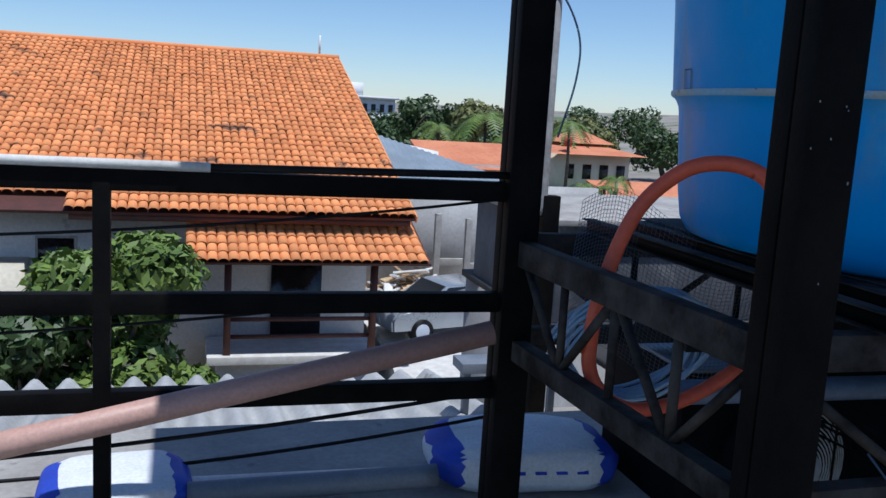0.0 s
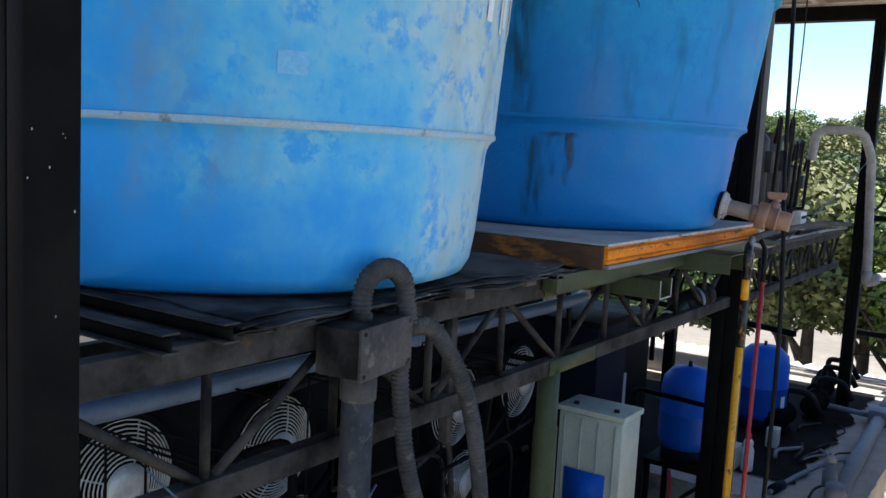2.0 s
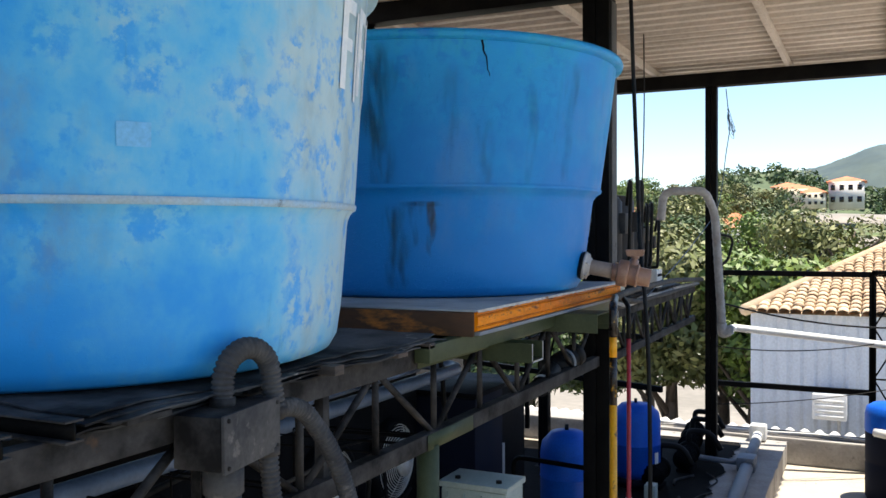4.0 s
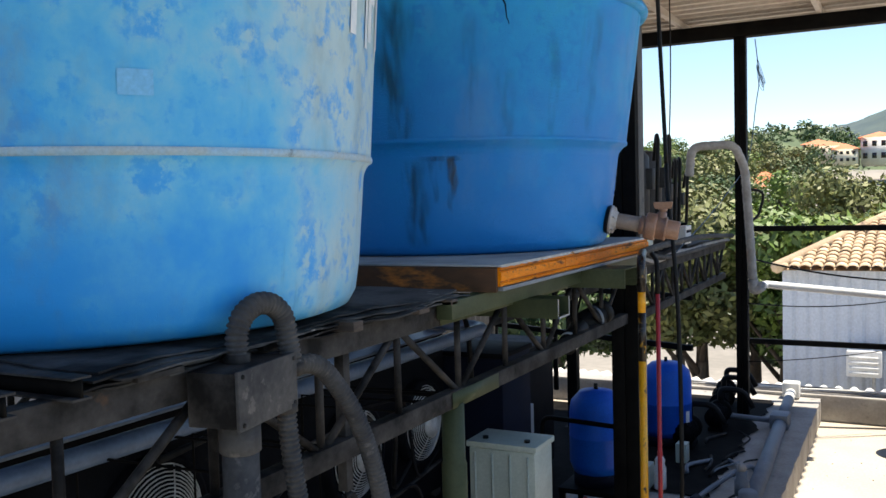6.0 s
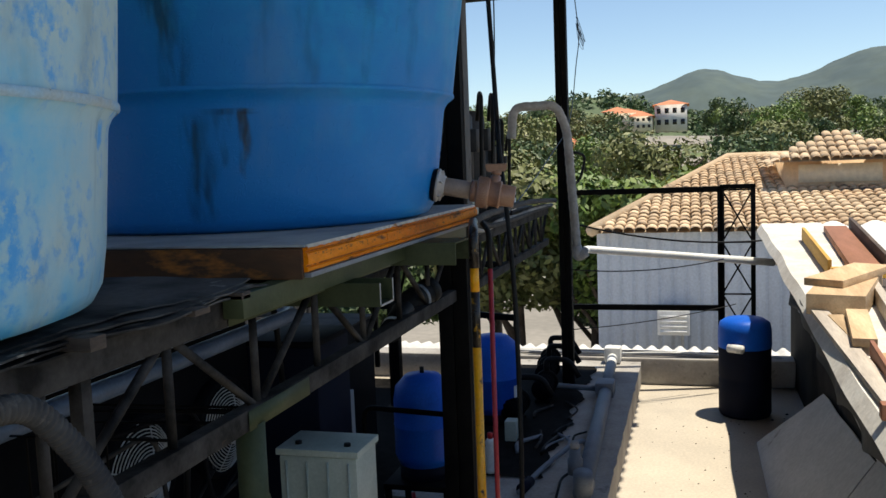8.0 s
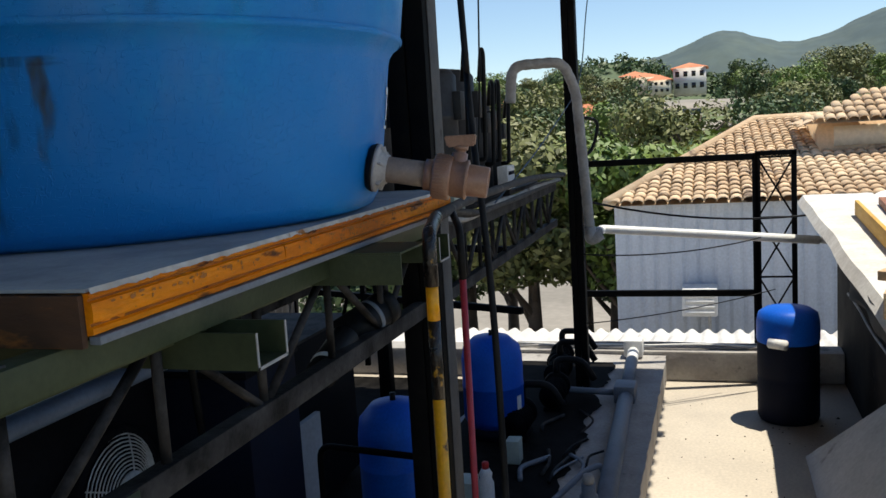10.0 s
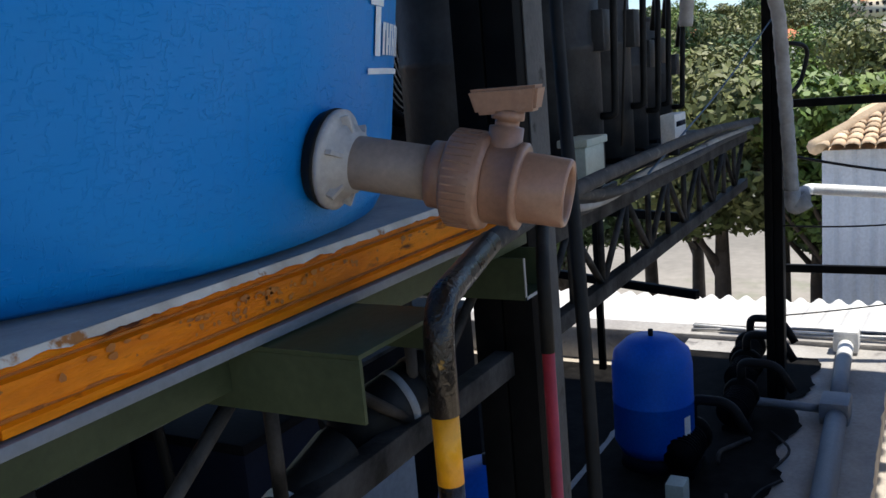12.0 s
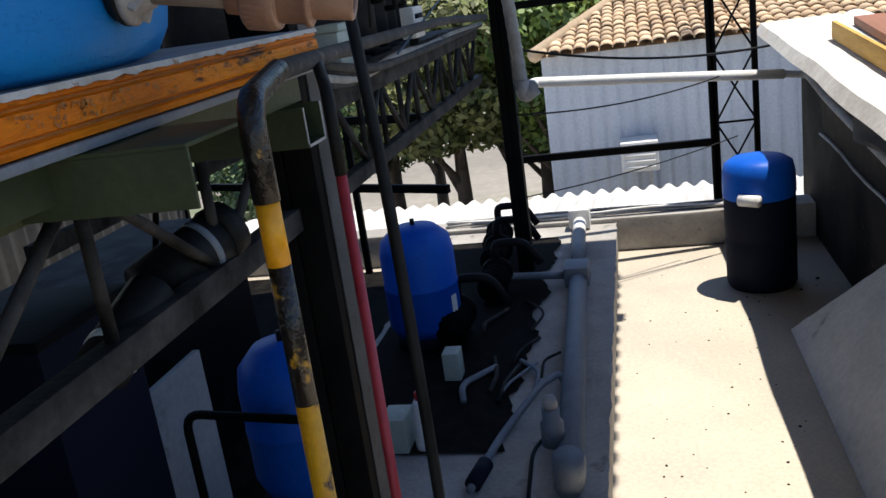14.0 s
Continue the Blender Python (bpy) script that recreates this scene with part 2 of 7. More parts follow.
# pale shed wall darkened to a bluish grey in place of shade
SHED_SHADED = mat("weathered_render_in_shade", (0.13, 0.135, 0.15), (0.085, 0.09, 0.10), 1.8, 0.9, 0.0, 0.2, 30, (0.22, 0.21, 0.2), 0.64, 3)
BITUMEN = mat("dark_roofing_felt", (0.035, 0.035, 0.037), (0.06, 0.058, 0.056), 1.5, 0.9, 0.0, 0.2, 30)
STICKER_GHOST = mat("pale_blue_square", (0.16, 0.46, 0.76), (0.14, 0.43, 0.74), 8, 0.55, 0.0, 0.05, 90)
WORN_EDGE = mat("chipped_whitish_edge", (0.62, 0.58, 0.52), (0.45, 0.40, 0.34), 20, 0.8, 0.0, 0.3, 80, (0.3, 0.12, 0.03), 0.62, 25)
CREAM = mat("grey_green_plastic_box", (0.48, 0.53, 0.46), (0.40, 0.45, 0.39), 5, 0.5, 0.0, 0.05, 80)
CONCRETE = mat("rough_concrete", (0.40, 0.38, 0.35), (0.29, 0.27, 0.25), 2.5, 0.9, 0.0, 0.3, 45, (0.17, 0.16, 0.15), 0.62, 6)
FLOOR = mat("worn_terrace_screed", (0.60, 0.53, 0.43), (0.52, 0.46, 0.38), 1.6, 0.9, 0.0, 0.15, 50, (0.30, 0.26, 0.22), 0.68, 7)
# black for the plinth's oil stain and for painted floor shade
STAIN_SHADE = mat("oil_stain_and_shade", (0.005, 0.0047, 0.0045), (0.014, 0.013, 0.012), 9, 0.8, 0.0, 0.2, 50, spec=0.04)
RENDER = mat("grey_wall_render", (0.36, 0.35, 0.34), (0.27, 0.265, 0.26), 1.2, 0.9, 0.0, 0.2, 30, (0.2, 0.19, 0.18), 0.66, 3)
COPING = mat("whitish_wall_top", (0.66, 0.64, 0.6), (0.55, 0.52, 0.48), 4, 0.9, 0.0, 0.2, 40)
# near-black because the inner face's shade is put into the colour
WALL_DARK = mat("dark_wall_with_shade", (0.030, 0.026, 0.023), (0.016, 0.015, 0.014), 3, 0.9, 0.0, 0.25, 40, (0.07, 0.06, 0.05), 0.64, 6, spec=0.04)
PLANK = mat("pale_sawn_wood", (0.58, 0.42, 0.25), (0.45, 0.30, 0.17), 6, 0.8, 0.0, 0.2, 50, stretch=(0.3, 2, 2), jitter=0.25)
PLANK_YELLOW = mat("yellow_painted_wood", (0.62, 0.36, 0.06), (0.50, 0.27, 0.05), 6, 0.7, 0.0, 0.2, 50, stretch=(0.3, 2, 2))
PLANK_DARK = mat("dark_weathered_wood", (0.10, 0.065, 0.045), (0.06, 0.042, 0.032), 6, 0.8, 0.0, 0.25, 50, stretch=(0.3, 2, 2))
PLANK_GREY = mat("greyish_weathered_wood", (0.52, 0.46, 0.39), (0.38, 0.33, 0.28), 6, 0.85, 0.0, 0.25, 50, stretch=(0.3, 2, 2))
PLANK_RED = mat("reddish_wood", (0.30, 0.12, 0.06), (0.24, 0.10, 0.05), 6, 0.7, 0.0, 0.2, 50, stretch=(0.3, 2, 2))
TILE = mat("orange_clay_tile", (0.80, 0.31, 0.11), (0.70, 0.25, 0.085), 0.9, 0.85, 0.0, 0.2, 30, (0.16, 0.075, 0.045), 0.615, 1.1, jitter=0.16)
TILE_OLD = mat("weathered_beige_tile", (0.74, 0.56, 0.37), (0.60, 0.42, 0.26), 0.7, 0.9, 0.0, 0.2, 20, (0.20, 0.14, 0.10), 0.60, 1.6, jitter=0.22)
FIBRO = mat("grey_fibre_cement", (0.44, 0.44, 0.43), (0.34, 0.34, 0.335), 1.2, 0.9, 0.0, 0.15, 30, (0.18, 0.17, 0.165), 0.64, 2.5)
FIBRO_PALE = mat("pale_fibre_cement", (0.66, 0.65, 0.62), (0.52, 0.5, 0.47), 1.2, 0.9, 0.0, 0.15, 30)
FIBRO_WHITE = mat("white_painted_roof_sheet", (0.80, 0.79, 0.77), (0.70, 0.68, 0.65), 1.4, 0.8, 0.0, 0.15, 30, (0.45, 0.42, 0.38), 0.66, 3)
CEILING = mat("dusty_roof_underside", (0.50, 0.44, 0.38), (0.40, 0.35, 0.30), 1.5, 0.85, 0.0, 0.12, 30)
GALV = mat("galvanised_sheet", (0.54, 0.59, 0.66), (0.47, 0.52, 0.59), 0.8, 0.55, 0.0, 0.06, 30)
ROOF_ZINC = mat("blue_grey_roof_sheet", (0.26, 0.31, 0.36), (0.20, 0.24, 0.28), 0.8, 0.6, 0.0, 0.1, 30)
GLASS_DARK = mat("dark_window_glass", (0.012, 0.013, 0.015), (0.02, 0.02, 0.022), 2, 0.12, 0.0, 0.0, 30)
HOUSE_WALL = mat("grey_house_plaster", (0.72, 0.70, 0.66), (0.60, 0.58, 0.55), 0.5, 0.9, 0.0, 0.12, 14, (0.28, 0.27, 0.26), 0.66, 0.9)
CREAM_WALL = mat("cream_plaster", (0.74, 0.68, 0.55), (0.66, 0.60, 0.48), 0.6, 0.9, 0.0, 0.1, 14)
WHITE_WALL = mat("white_plaster", (0.80, 0.79, 0.77), (0.7, 0.69, 0.67), 0.3, 0.9, 0.0, 0.05, 8)
DARK_WOOD = mat("dark_red_wood", (0.10, 0.03, 0.02), (0.07, 0.022, 0.015), 3, 0.6, 0.0, 0.1, 30)
RED_ROOF = mat("far_red_roof", (0.62, 0.24, 0.12), (0.52, 0.18, 0.09), 0.5, 0.9, 0.0, 0.1, 6)
BLOCKWORK = mat("bare_blockwork", (0.45, 0.44, 0.43), (0.35, 0.34, 0.33), 0.6, 0.9, 0.0, 0.2, 12, jitter=0.08)
ASPHALT = mat("dusty_ground", (0.30, 0.27, 0.23), (0.22, 0.2, 0.17), 0.15, 0.95, 0.0, 0.2, 3.0, (0.10, 0.14, 0.05), 0.52, 0.06)
LEAF = mat("broad_leaf_green", (0.075, 0.135, 0.02), (0.15, 0.21, 0.035), 0.9, 0.55, 0.0, 0.0, 20, jitter=0.3)
LEAF_DARK = mat("deep_green_leaf", (0.035, 0.068, 0.017), (0.065, 0.105, 0.026), 0.9, 0.55, 0.0, 0.0, 20, jitter=0.3)
LEAF_DRY = mat("yellow_green_leaf", (0.15, 0.15, 0.042), (0.11, 0.13, 0.036), 0.6, 0.6, 0.0, 0.0, 12, jitter=0.35)
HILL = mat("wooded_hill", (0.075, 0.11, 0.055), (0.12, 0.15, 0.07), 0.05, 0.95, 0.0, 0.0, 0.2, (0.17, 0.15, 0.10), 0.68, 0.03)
# distance haze is mixed into this colour as a bluish tint
HILL_FAR = mat("wooded_hill_haze_tinted", (0.055, 0.085, 0.09), (0.08, 0.11, 0.10), 0.03, 0.95, 0.0, 0.0, 0.1)
BARK = mat("bark", (0.12, 0.09, 0.065), (0.08, 0.06, 0.045), 4, 0.9, 0.0, 0.3, 20)
BAG = mat("white_woven_sack", (0.74, 0.75, 0.77), (0.65, 0.67, 0.7), 6, 0.7, 0.0, 0.2, 90)
BAG_PRINT = mat("blue_sack_print", (0.02, 0.05, 0.42), (0.03, 0.07, 0.5), 6, 0.6, 0.0, 0.1, 90)
NET = mat("grey_blue_plastic_net", (0.07, 0.12, 0.19), (0.05, 0.09, 0.15), 9, 0.6, 0.0, 0.0, 60)
CLEAR_COIL = mat("pale_blue_tubing", (0.36, 0.50, 0.66), (0.28, 0.42, 0.60), 9, 0.3, 0.0, 0.0, 60)
RED_CAP = mat("red_cap", (0.5, 0.02, 0.02), (0.45, 0.02, 0.02), 9, 0.4, 0.0, 0.0, 60)
CAR_PAINT = mat("silver_car_paint", (0.40, 0.43, 0.46), (0.36, 0.39, 0.42), 1, 0.25, 0.5, 0.0, 60, coat=0.5)


# ---- building helpers ----
def link(name, bm, material, smooth=0.0):
    if smooth:
        for f in bm.faces:
            f.smooth = True
        for e in bm.edges:
            if len(e.link_faces) == 2 and e.calc_face_angle(0) > radians(smooth):
                e.smooth = False
    me = bpy.data.meshes.new(name)
    bm.to_mesh(me)
    bm.free()
    me.materials.append(material)
    return new(name, me)


def part(name, bm, material, parent, label="", smooth=35.0):
    """One mesh under a thing or under a part; the mesh is given in the world's metres."""
    ob = link(name, bm, material, smooth)
    if parent is not None:
        m = parent.matrix_basis
        if parent.parent is not None:
            m = parent.parent.matrix_basis @ m
        ob.data.transform(m.inverted())
        ob.parent = parent
    if label:
        ob["label"] = label
    return ob


def thing(name, at, label, category, group="", kind=""):
    ob = new(name)
    ob.empty_display_size = 0.1
    ob.location = at
    ob.matrix_basis = Matrix.Translation(at)
    return tagged(ob, label, category, group, kind)


def solo(name, bm, material, label, category, group="", kind="", smooth=35.0):
    return tagged(link(name, bm, material, smooth), label, category, group, kind)


def box(x0, x1, y0, y1, z0, z1, bevel=0.0, bm=None, turn=None):
    bm = bm or bmesh.new()
    vs = [bm.verts.new((x, y, z)) for x in (x0, x1) for y in (y0, y1) for z in (z0, z1)]
    fs = [bm.faces.new([vs[i] for i in f]) for f in ((0, 1, 3, 2), (4, 6, 7, 5), (0, 4, 5, 1), (2, 3, 7, 6), (0, 2, 6, 4), (1, 5, 7, 3))]
    if turn is not None:
        bmesh.ops.transform(bm, matrix=turn, verts=vs)
    if bevel:
        es = list({e for f in fs for e in f.edges})
        bmesh.ops.bevel(bm, geom=es, offset=bevel, segments=2, affect="EDGES", profile=0.6)
    return bm


def beam(p, q, w, h, bm=None, bevel=0.0, up=(0, 0, 1)):
    """A bar of width w and height h from p to q."""
    p, q = Vector(p), Vector(q)
    d = (q - p).normalized()
    side = d.cross(Vector(up))
    if side.length < 1e-3:
        side = Vector((1, 0, 0))
    side.normalize()
    top = side.cross(d)
    m = Matrix((side, d, top)).transposed().to_4x4()
    m.translation = p
    return box(-w / 2, w / 2, 0, (q - p).length, -h / 2, h / 2, bevel, bm, m)


def tube(pts, r, n=12, bm=None, cap=True, rib=None):
    """A round bar along pts; r is a number or one radius a point; rib: (step, depth) for a corrugated hose."""
    bm = bm or bmesh.new()
    pts = [Vector(p) for p in pts]
    if rib:
        step, fine, due = rib[0] / 4, [pts[0]], rib[0] / 4
        for a, b in zip(pts, pts[1:]):
            left = (b - a).length
            while left > 1e-9 and due <= left:
                fine.append(a.lerp(b, 1 - (left - due) / (b - a).length))
                left -= due
                due = step
            due -= left
        pts = fine
        rs = [r + rib[1] * (-1.0, 0.45, 1.0, 0.45)[i % 4] for i in range(len(pts))]
    else:
        rs = r if isinstance(r, (list, tuple)) else [r] * len(pts)
    t0 = (pts[1] - pts[0]).normalized()
    u = t0.orthogonal().normalized()
    rings = []
    for i, p in enumerate(pts):
        a, b = pts[max(0, i - 1)], pts[min(len(pts) - 1, i + 1)]
        t = (b - a).normalized()
        u = (u - t * u.dot(t)).normalized()
        v = t.cross(u)
        rings.append([bm.verts.new(p + (u * math.cos(k * math.tau / n) + v * math.sin(k * math.tau / n)) * rs[i]) for k in range(n)])
    for a, b in zip(rings, rings[1:]):
        for k in range(n):
            bm.faces.new((a[k], a[(k + 1) % n], b[(k + 1) % n], b[k]))
    if cap:
        bm.faces.new(rings[0][::-1])
        bm.faces.new(rings[-1])
    return bm


def bend(pts, steps=6, reach=0.35):
    """Rounds the corners of a polyline."""
    pts = [Vector(p) for p in pts]
    out = [pts[0]]
    for a, b, c in zip(pts, pts[1:], pts[2:]):
        k = min((a - b).length, (c - b).length) * reach
        s, e = b + (a - b).normalized() * k, b + (c - b).normalized() * k
        out += [s.lerp(b, i / steps).lerp(b.lerp(e, i / steps), i / steps) for i in range(steps + 1)]
    return out + [pts[-1]]


def sag(a, b, drop, n=14):
    a, b = Vector(a), Vector(b)
    return [a.lerp(b, i / n) - Vector((0, 0, drop * 4 * (i / n) * (1 - i / n))) for i in range(n + 1)]


def lathe(profile, centre, n=48, axis=(0, 0, 1), bm=None):
    """Turns (radius, height) pairs round an axis through centre."""
    bm = bm or bmesh.new()
    q = Vector((0, 0, 1)).rotation_difference(Vector(axis).normalized()).to_matrix()
    c = Vector(centre)
    rings = []
    for r, z in profile:
        if r < 1e-5:
            rings.append([bm.verts.new(c + q @ Vector((0, 0, z)))])
        else:
            rings.append([bm.verts.new(c + q @ Vector((r * math.cos(k * math.tau / n), r * math.sin(k * math.tau / n), z))) for k in range(n)])
    for a, b in zip(rings, rings[1:]):
        for k in range(n):
            j = (k + 1) % n
            if len(a) == 1 and len(b) > 1:
                bm.faces.new((a[0], b[j], b[k]))
            elif len(b) == 1 and len(a) > 1:
                bm.faces.new((a[k], a[j], b[0]))
            elif len(a) > 1:
                bm.faces.new((a[k], a[j], b[j], b[k]))
    return bm


def sheet(fn, nu, nv, thick=0.0):
    """A surface fn(u, v) with a back face at the given thickness."""
    bm = bmesh.new()
    g = [[bm.verts.new(fn(i / nu, j / nv)) for j in range(nv + 1)] for i in range(nu + 1)]
    for i in range(nu):
        for j in range(nv):
            bm.faces.new((g[i][j], g[i + 1][j], g[i + 1][j + 1], g[i][j + 1]))
    if thick:
        bmesh.ops.recalc_face_normals(bm, faces=bm.faces)
        bmesh.ops.solidify(bm, geom=bm.faces[:], thickness=thick)
    return bm


def leaves(name, blobs, count, size, material, parent, seed=1, label=""):
    """A crown of small folded leaves scattered over and through rough blobs (centre, radii)."""
    rng = np.random.default_rng(seed)
    wts = np.array([b[1][0] * b[1][1] + b[1][2] ** 2 for b in blobs])
    pick = rng.choice(len(blobs), count, p=wts / wts.sum())
    c = np.array([b[0] for b in blobs])[pick]
    rad = np.array([b[1] for b in blobs])[pick]
    d = rng.normal(size=(count, 3))
    d /= np.linalg.norm(d, axis=1)[:, None]
    p = c + d * rad * (0.62 + 0.46 * rng.random((count, 1)) ** 0.7)
    face = d + 0.55 * rng.normal(size=(count, 3)) + np.array((0, 0, 0.25))
    face /= np.linalg.norm(face, axis=1)[:, None]
    a = np.cross(face, rng.normal(size=(count, 3)))
    a /= np.linalg.norm(a, axis=1)[:, None]
    b = np.cross(a, face)
    b /= np.linalg.norm(b, axis=1)[:, None]
    s = size * (0.6 + 0.8 * rng.random((count, 1)))
    v = np.stack([p - a * s, p + b * s * 0.45, p + a * s, p - b * s * 0.45], 1).reshape(-1, 3)
    me = bpy.data.meshes.new(name)
    me.from_pydata(v.tolist(), [], [(4 * i, 4 * i + 1, 4 * i + 2, 4 * i + 3) for i in range(count)])
    me.materials.append(material)
    ob = new(name, me)
    if parent is not None:
        me.transform(parent.matrix_basis.inverted())
        ob.parent = parent
    if label:
        ob["label"] = label
    return ob


# ---- the terrace: floor, low walls, plinth, roof on posts ----
solo("floor", box(-0.6, 9.75, -0.419, 6.2, -0.25, 0.0), FLOOR, "sunlit worn beige cement terrace floor", "floor", kind="structure")
WALL_Z = lambda x: 1.05 + 0.040 * x
wall = box(0.9, 10.0, -0.66, -0.42, -0.25, 0.70, 0.0)
for v in wall.verts:
    if v.co.z > 0:
        v.co.z = WALL_Z(v.co.x) - 0.062
solo("wall_south", wall, WALL_DARK, "low terrace wall with its shade darkened into the colour", "wall", kind="structure")
def cope(u, v):
    x = 0.9 + 9.1 * u
    return (x, -0.12 - 0.02 * noise.noise((x * 1.3, 3, 1)) - 0.56 * v, WALL_Z(x) - 0.06 * max(0.0, 1 - 14 * v) + 0.006 * noise.noise((x * 3, v * 6, 2)))
solo("wall_coping", sheet(cope, 120, 14, 0.05), COPING, "whitish cement coping along the low wall", "coping", kind="structure")
solo("wall_east", box(9.5, 9.75, -0.415, 4.2, 0.0, 0.25, 0.02), CONCRETE, "low rough concrete kerb wall at the terrace end", "wall", kind="structure")
plinth = sheet(lambda u, v: (5.9 + 3.58 * u, 0.93 + 1.27 * v + 0.012 * noise.noise((u * 30, v * 5, 1)), 0.22 + 0.006 * noise.noise((u * 25, v * 6, 3))), 60, 14)
solo("plinth_top", plinth, CONCRETE, "chipped concrete machine plinth top", "plinth", kind="structure")
solo("plinth", box(5.9, 9.48, 0.935, 2.2, 0.0, 0.214, 0.01), CONCRETE, "long low concrete machine plinth", "plinth", kind="structure")
# near-black overlay paints the deep shade on the floor below the tanks
solo("floor_grime", sheet(lambda u, v: (0.9 + 8.5 * u, 1.72 + 0.12 * min(1.0, max(0.0, (u - 0.5) * 20)) + 2.2 * v, 0.004), 40, 20), STAIN_SHADE, "floor under the tanks, coloured black for the shade there", "stain", kind="structure")
solo("stain", sheet(lambda u, v: (6.3 + 2.9 * u, 1.33 + 0.83 * v + (0.16 * noise.noise((u * 9, 2, 2)) + 0.05 * noise.noise((u * 40, 2, 2))) * (1 - v), 0.232), 60, 4), STAIN_SHADE, "black oily stain along the plinth", "stain", kind="structure")

# roof sheets over the tanks, waves across the long side
ROOF_X0, ROOF_X1, ROOF_Y0, ROOF_Y1 = 0.42, 9.35, -0.03, 3.4
roof = sheet(lambda u, v: (ROOF_X0 + (ROOF_X1 - ROOF_X0) * u, ROOF_Y0 + (ROOF_Y1 - ROOF_Y0) * v, 3.680 + 0.050 * max(-0.7, min(0.7, 1.6 * math.sin((ROOF_X1 - ROOF_X0) * u / 0.177 * math.tau)))), 500, 4, 0.005)
solo("roof_sheet", roof, CEILING, "dusty corrugated roof sheets over the tanks", "roof", kind="structure", smooth=20)
purlin = thing("roof_purlin", (4, 1, 3.6), "pale steel roof purlin under the corrugated sheets", "purlin", "roof purlins")
for y in (0.10, 0.85, 1.95, 3.05):
    part("bar", box(ROOF_X0 + 0.05, ROOF_X1 - 0.05, y - 0.02, y + 0.02, 3.575, 3.63, 0.004), CEILING, purlin)
for x in (1.23, 5.2, 8.49):
    solo("roof_beam", box(x - 0.06, x + 0.06, -0.01, 3.2, 3.455, 3.573, 0.006), STEEL, "black steel roof beam across the terrace", "beam", "roof beams", "structure")


def post(x, y, w, z0, z1, label):
    p = thing("steel_post", (x, y, z0), label, "post", "roof posts")
    # two channels welded toe to toe leave a seam down each side
    part("channel", box(x - w / 2, x + w / 2, y - w / 2, y - 0.0015, z0, z1, 0.006), STEEL, p)
    part("channel", box(x - w / 2, x + w / 2, y + 0.0015, y + w / 2, z0, z1, 0.006), STEEL, p)
    # added plate: lightens the side that faces the sunlit terrace
    if w > 0.14:
        part("face_plate", box(x - w / 2 + 0.045, x + w / 2 + 0.001, y - w / 2 - 0.004, y - w / 2 - 0.0005, z0 + 0.02, z1 - 0.02, 0.001), POST_LIT_FACE, p, "front face coloured paler for the light it catches")
    part("base_plate", box(x - w * 0.8, x + w * 0.8, y - w * 0.8, y + w * 0.8, z0 - 0.004, z0 + 0.008, 0.002), STEEL_DUSTY, p)
    return p


P1 = post(1.230, 1.413, 0.092, 0.0, 3.455, "black chipped steel box post beside the water tank")
for k in range(7):
    z = 1.55 + 0.75 * random.random()
    s = 0.0005 + 0.0009 * random.random()
    x = 1.19 + 0.08 * random.random()
    part("paint_chip", sheet(lambda u, v: (x + s * (u - 0.5) * 2 + 0.001 * noise.noise((u * 9, v * 9, k)), 1.3659, z + s * 3 * (v - 0.5) * random.uniform(0.7, 1.3)), 3, 3), BOARD_TOP, P1)
P2 = post(1.165, 2.47, 0.092, 0.0, 3.455, "black steel box post at the railing corner")
P3 = post(5.225, 1.535, 0.145, 0.0, 3.455, "black steel box post beside the second tank")
FP = post(8.49, 1.47, 0.095, 0.222, 3.455, "slim black steel post on the concrete plinth")
post(5.21, 3.0, 0.115, 0.0, 3.455, "black steel box post behind the tanks")
post(8.49, 3.0, 0.095, 0.0, 3.455, "slim black steel post at the terrace end")


# ---- lattice trusses that carry the tanks ----
def truss(p, q, z0, z1, name, label, step=0.36, chord=0.055, green=None, metal=None):
    p, q = Vector(p), Vector(q)
    metal = metal or STEEL_DUSTY
    n = max(2, round((q - p).length / step))
    at = lambda i, z: Vector((*p.lerp(q, i / n).xy, z))
    t = thing(name, (p.x, p.y, z0), label, "truss", "lattice trusses")
    part("top_chord", beam(at(0, z1), at(n, z1), chord * 0.8, chord * 1.25, bevel=0.004), metal, t)
    part("bottom_chord", beam(at(0, z0), at(n, z0), chord * 0.8, chord, bevel=0.004), metal, t)
    for i in range(n + 1):
        if 0 < i < n:
            part("upright", tube([at(i, z0 + 0.02), at(i, z1 - 0.02)], 0.011, 8), metal, t)
    for i in range(n):
        a, b = (z0, z1) if i % 2 else (z1, z0)
        part("diagonal", tube([at(i + 0.06, a + (0.025 if a == z0 else -0.025)), at(i + 0.94, b + (0.025 if b == z0 else -0.025))], 0.011, 8), metal, t)
    return t


front = truss((1.28, 1.535, 0), (5.15, 1.535, 0), 1.520, 1.805, "lattice_truss", "dusty dark steel lattice truss under the blue tanks", 0.38)
part("painted_length", box(3.05, 5.14, 1.508, 1.5085, 1.772, 1.838, 0), STEEL_GREEN, front, "olive green painted stretch")
part("painted_length", box(3.12, 3.48, 1.508, 1.5085, 1.494, 1.546, 0), STEEL_GREEN, front, "olive green painted stretch")
truss((1.28, 2.72, 0), (5.15, 2.72, 0), 1.520, 1.805, "lattice_truss", "dark steel lattice truss behind the blue tanks", 0.38)
truss((1.225, 1.46, 0), (1.175, 2.42, 0), 1.560, 1.825, "lattice_truss", "dark rusty lattice truss between two posts", 0.26)
truss((5.27, 1.62, 0), (8.45, 1.62, 0), 1.455, 1.715, "lattice_truss", "dark lattice truss carrying compressors", 0.26, 0.05)
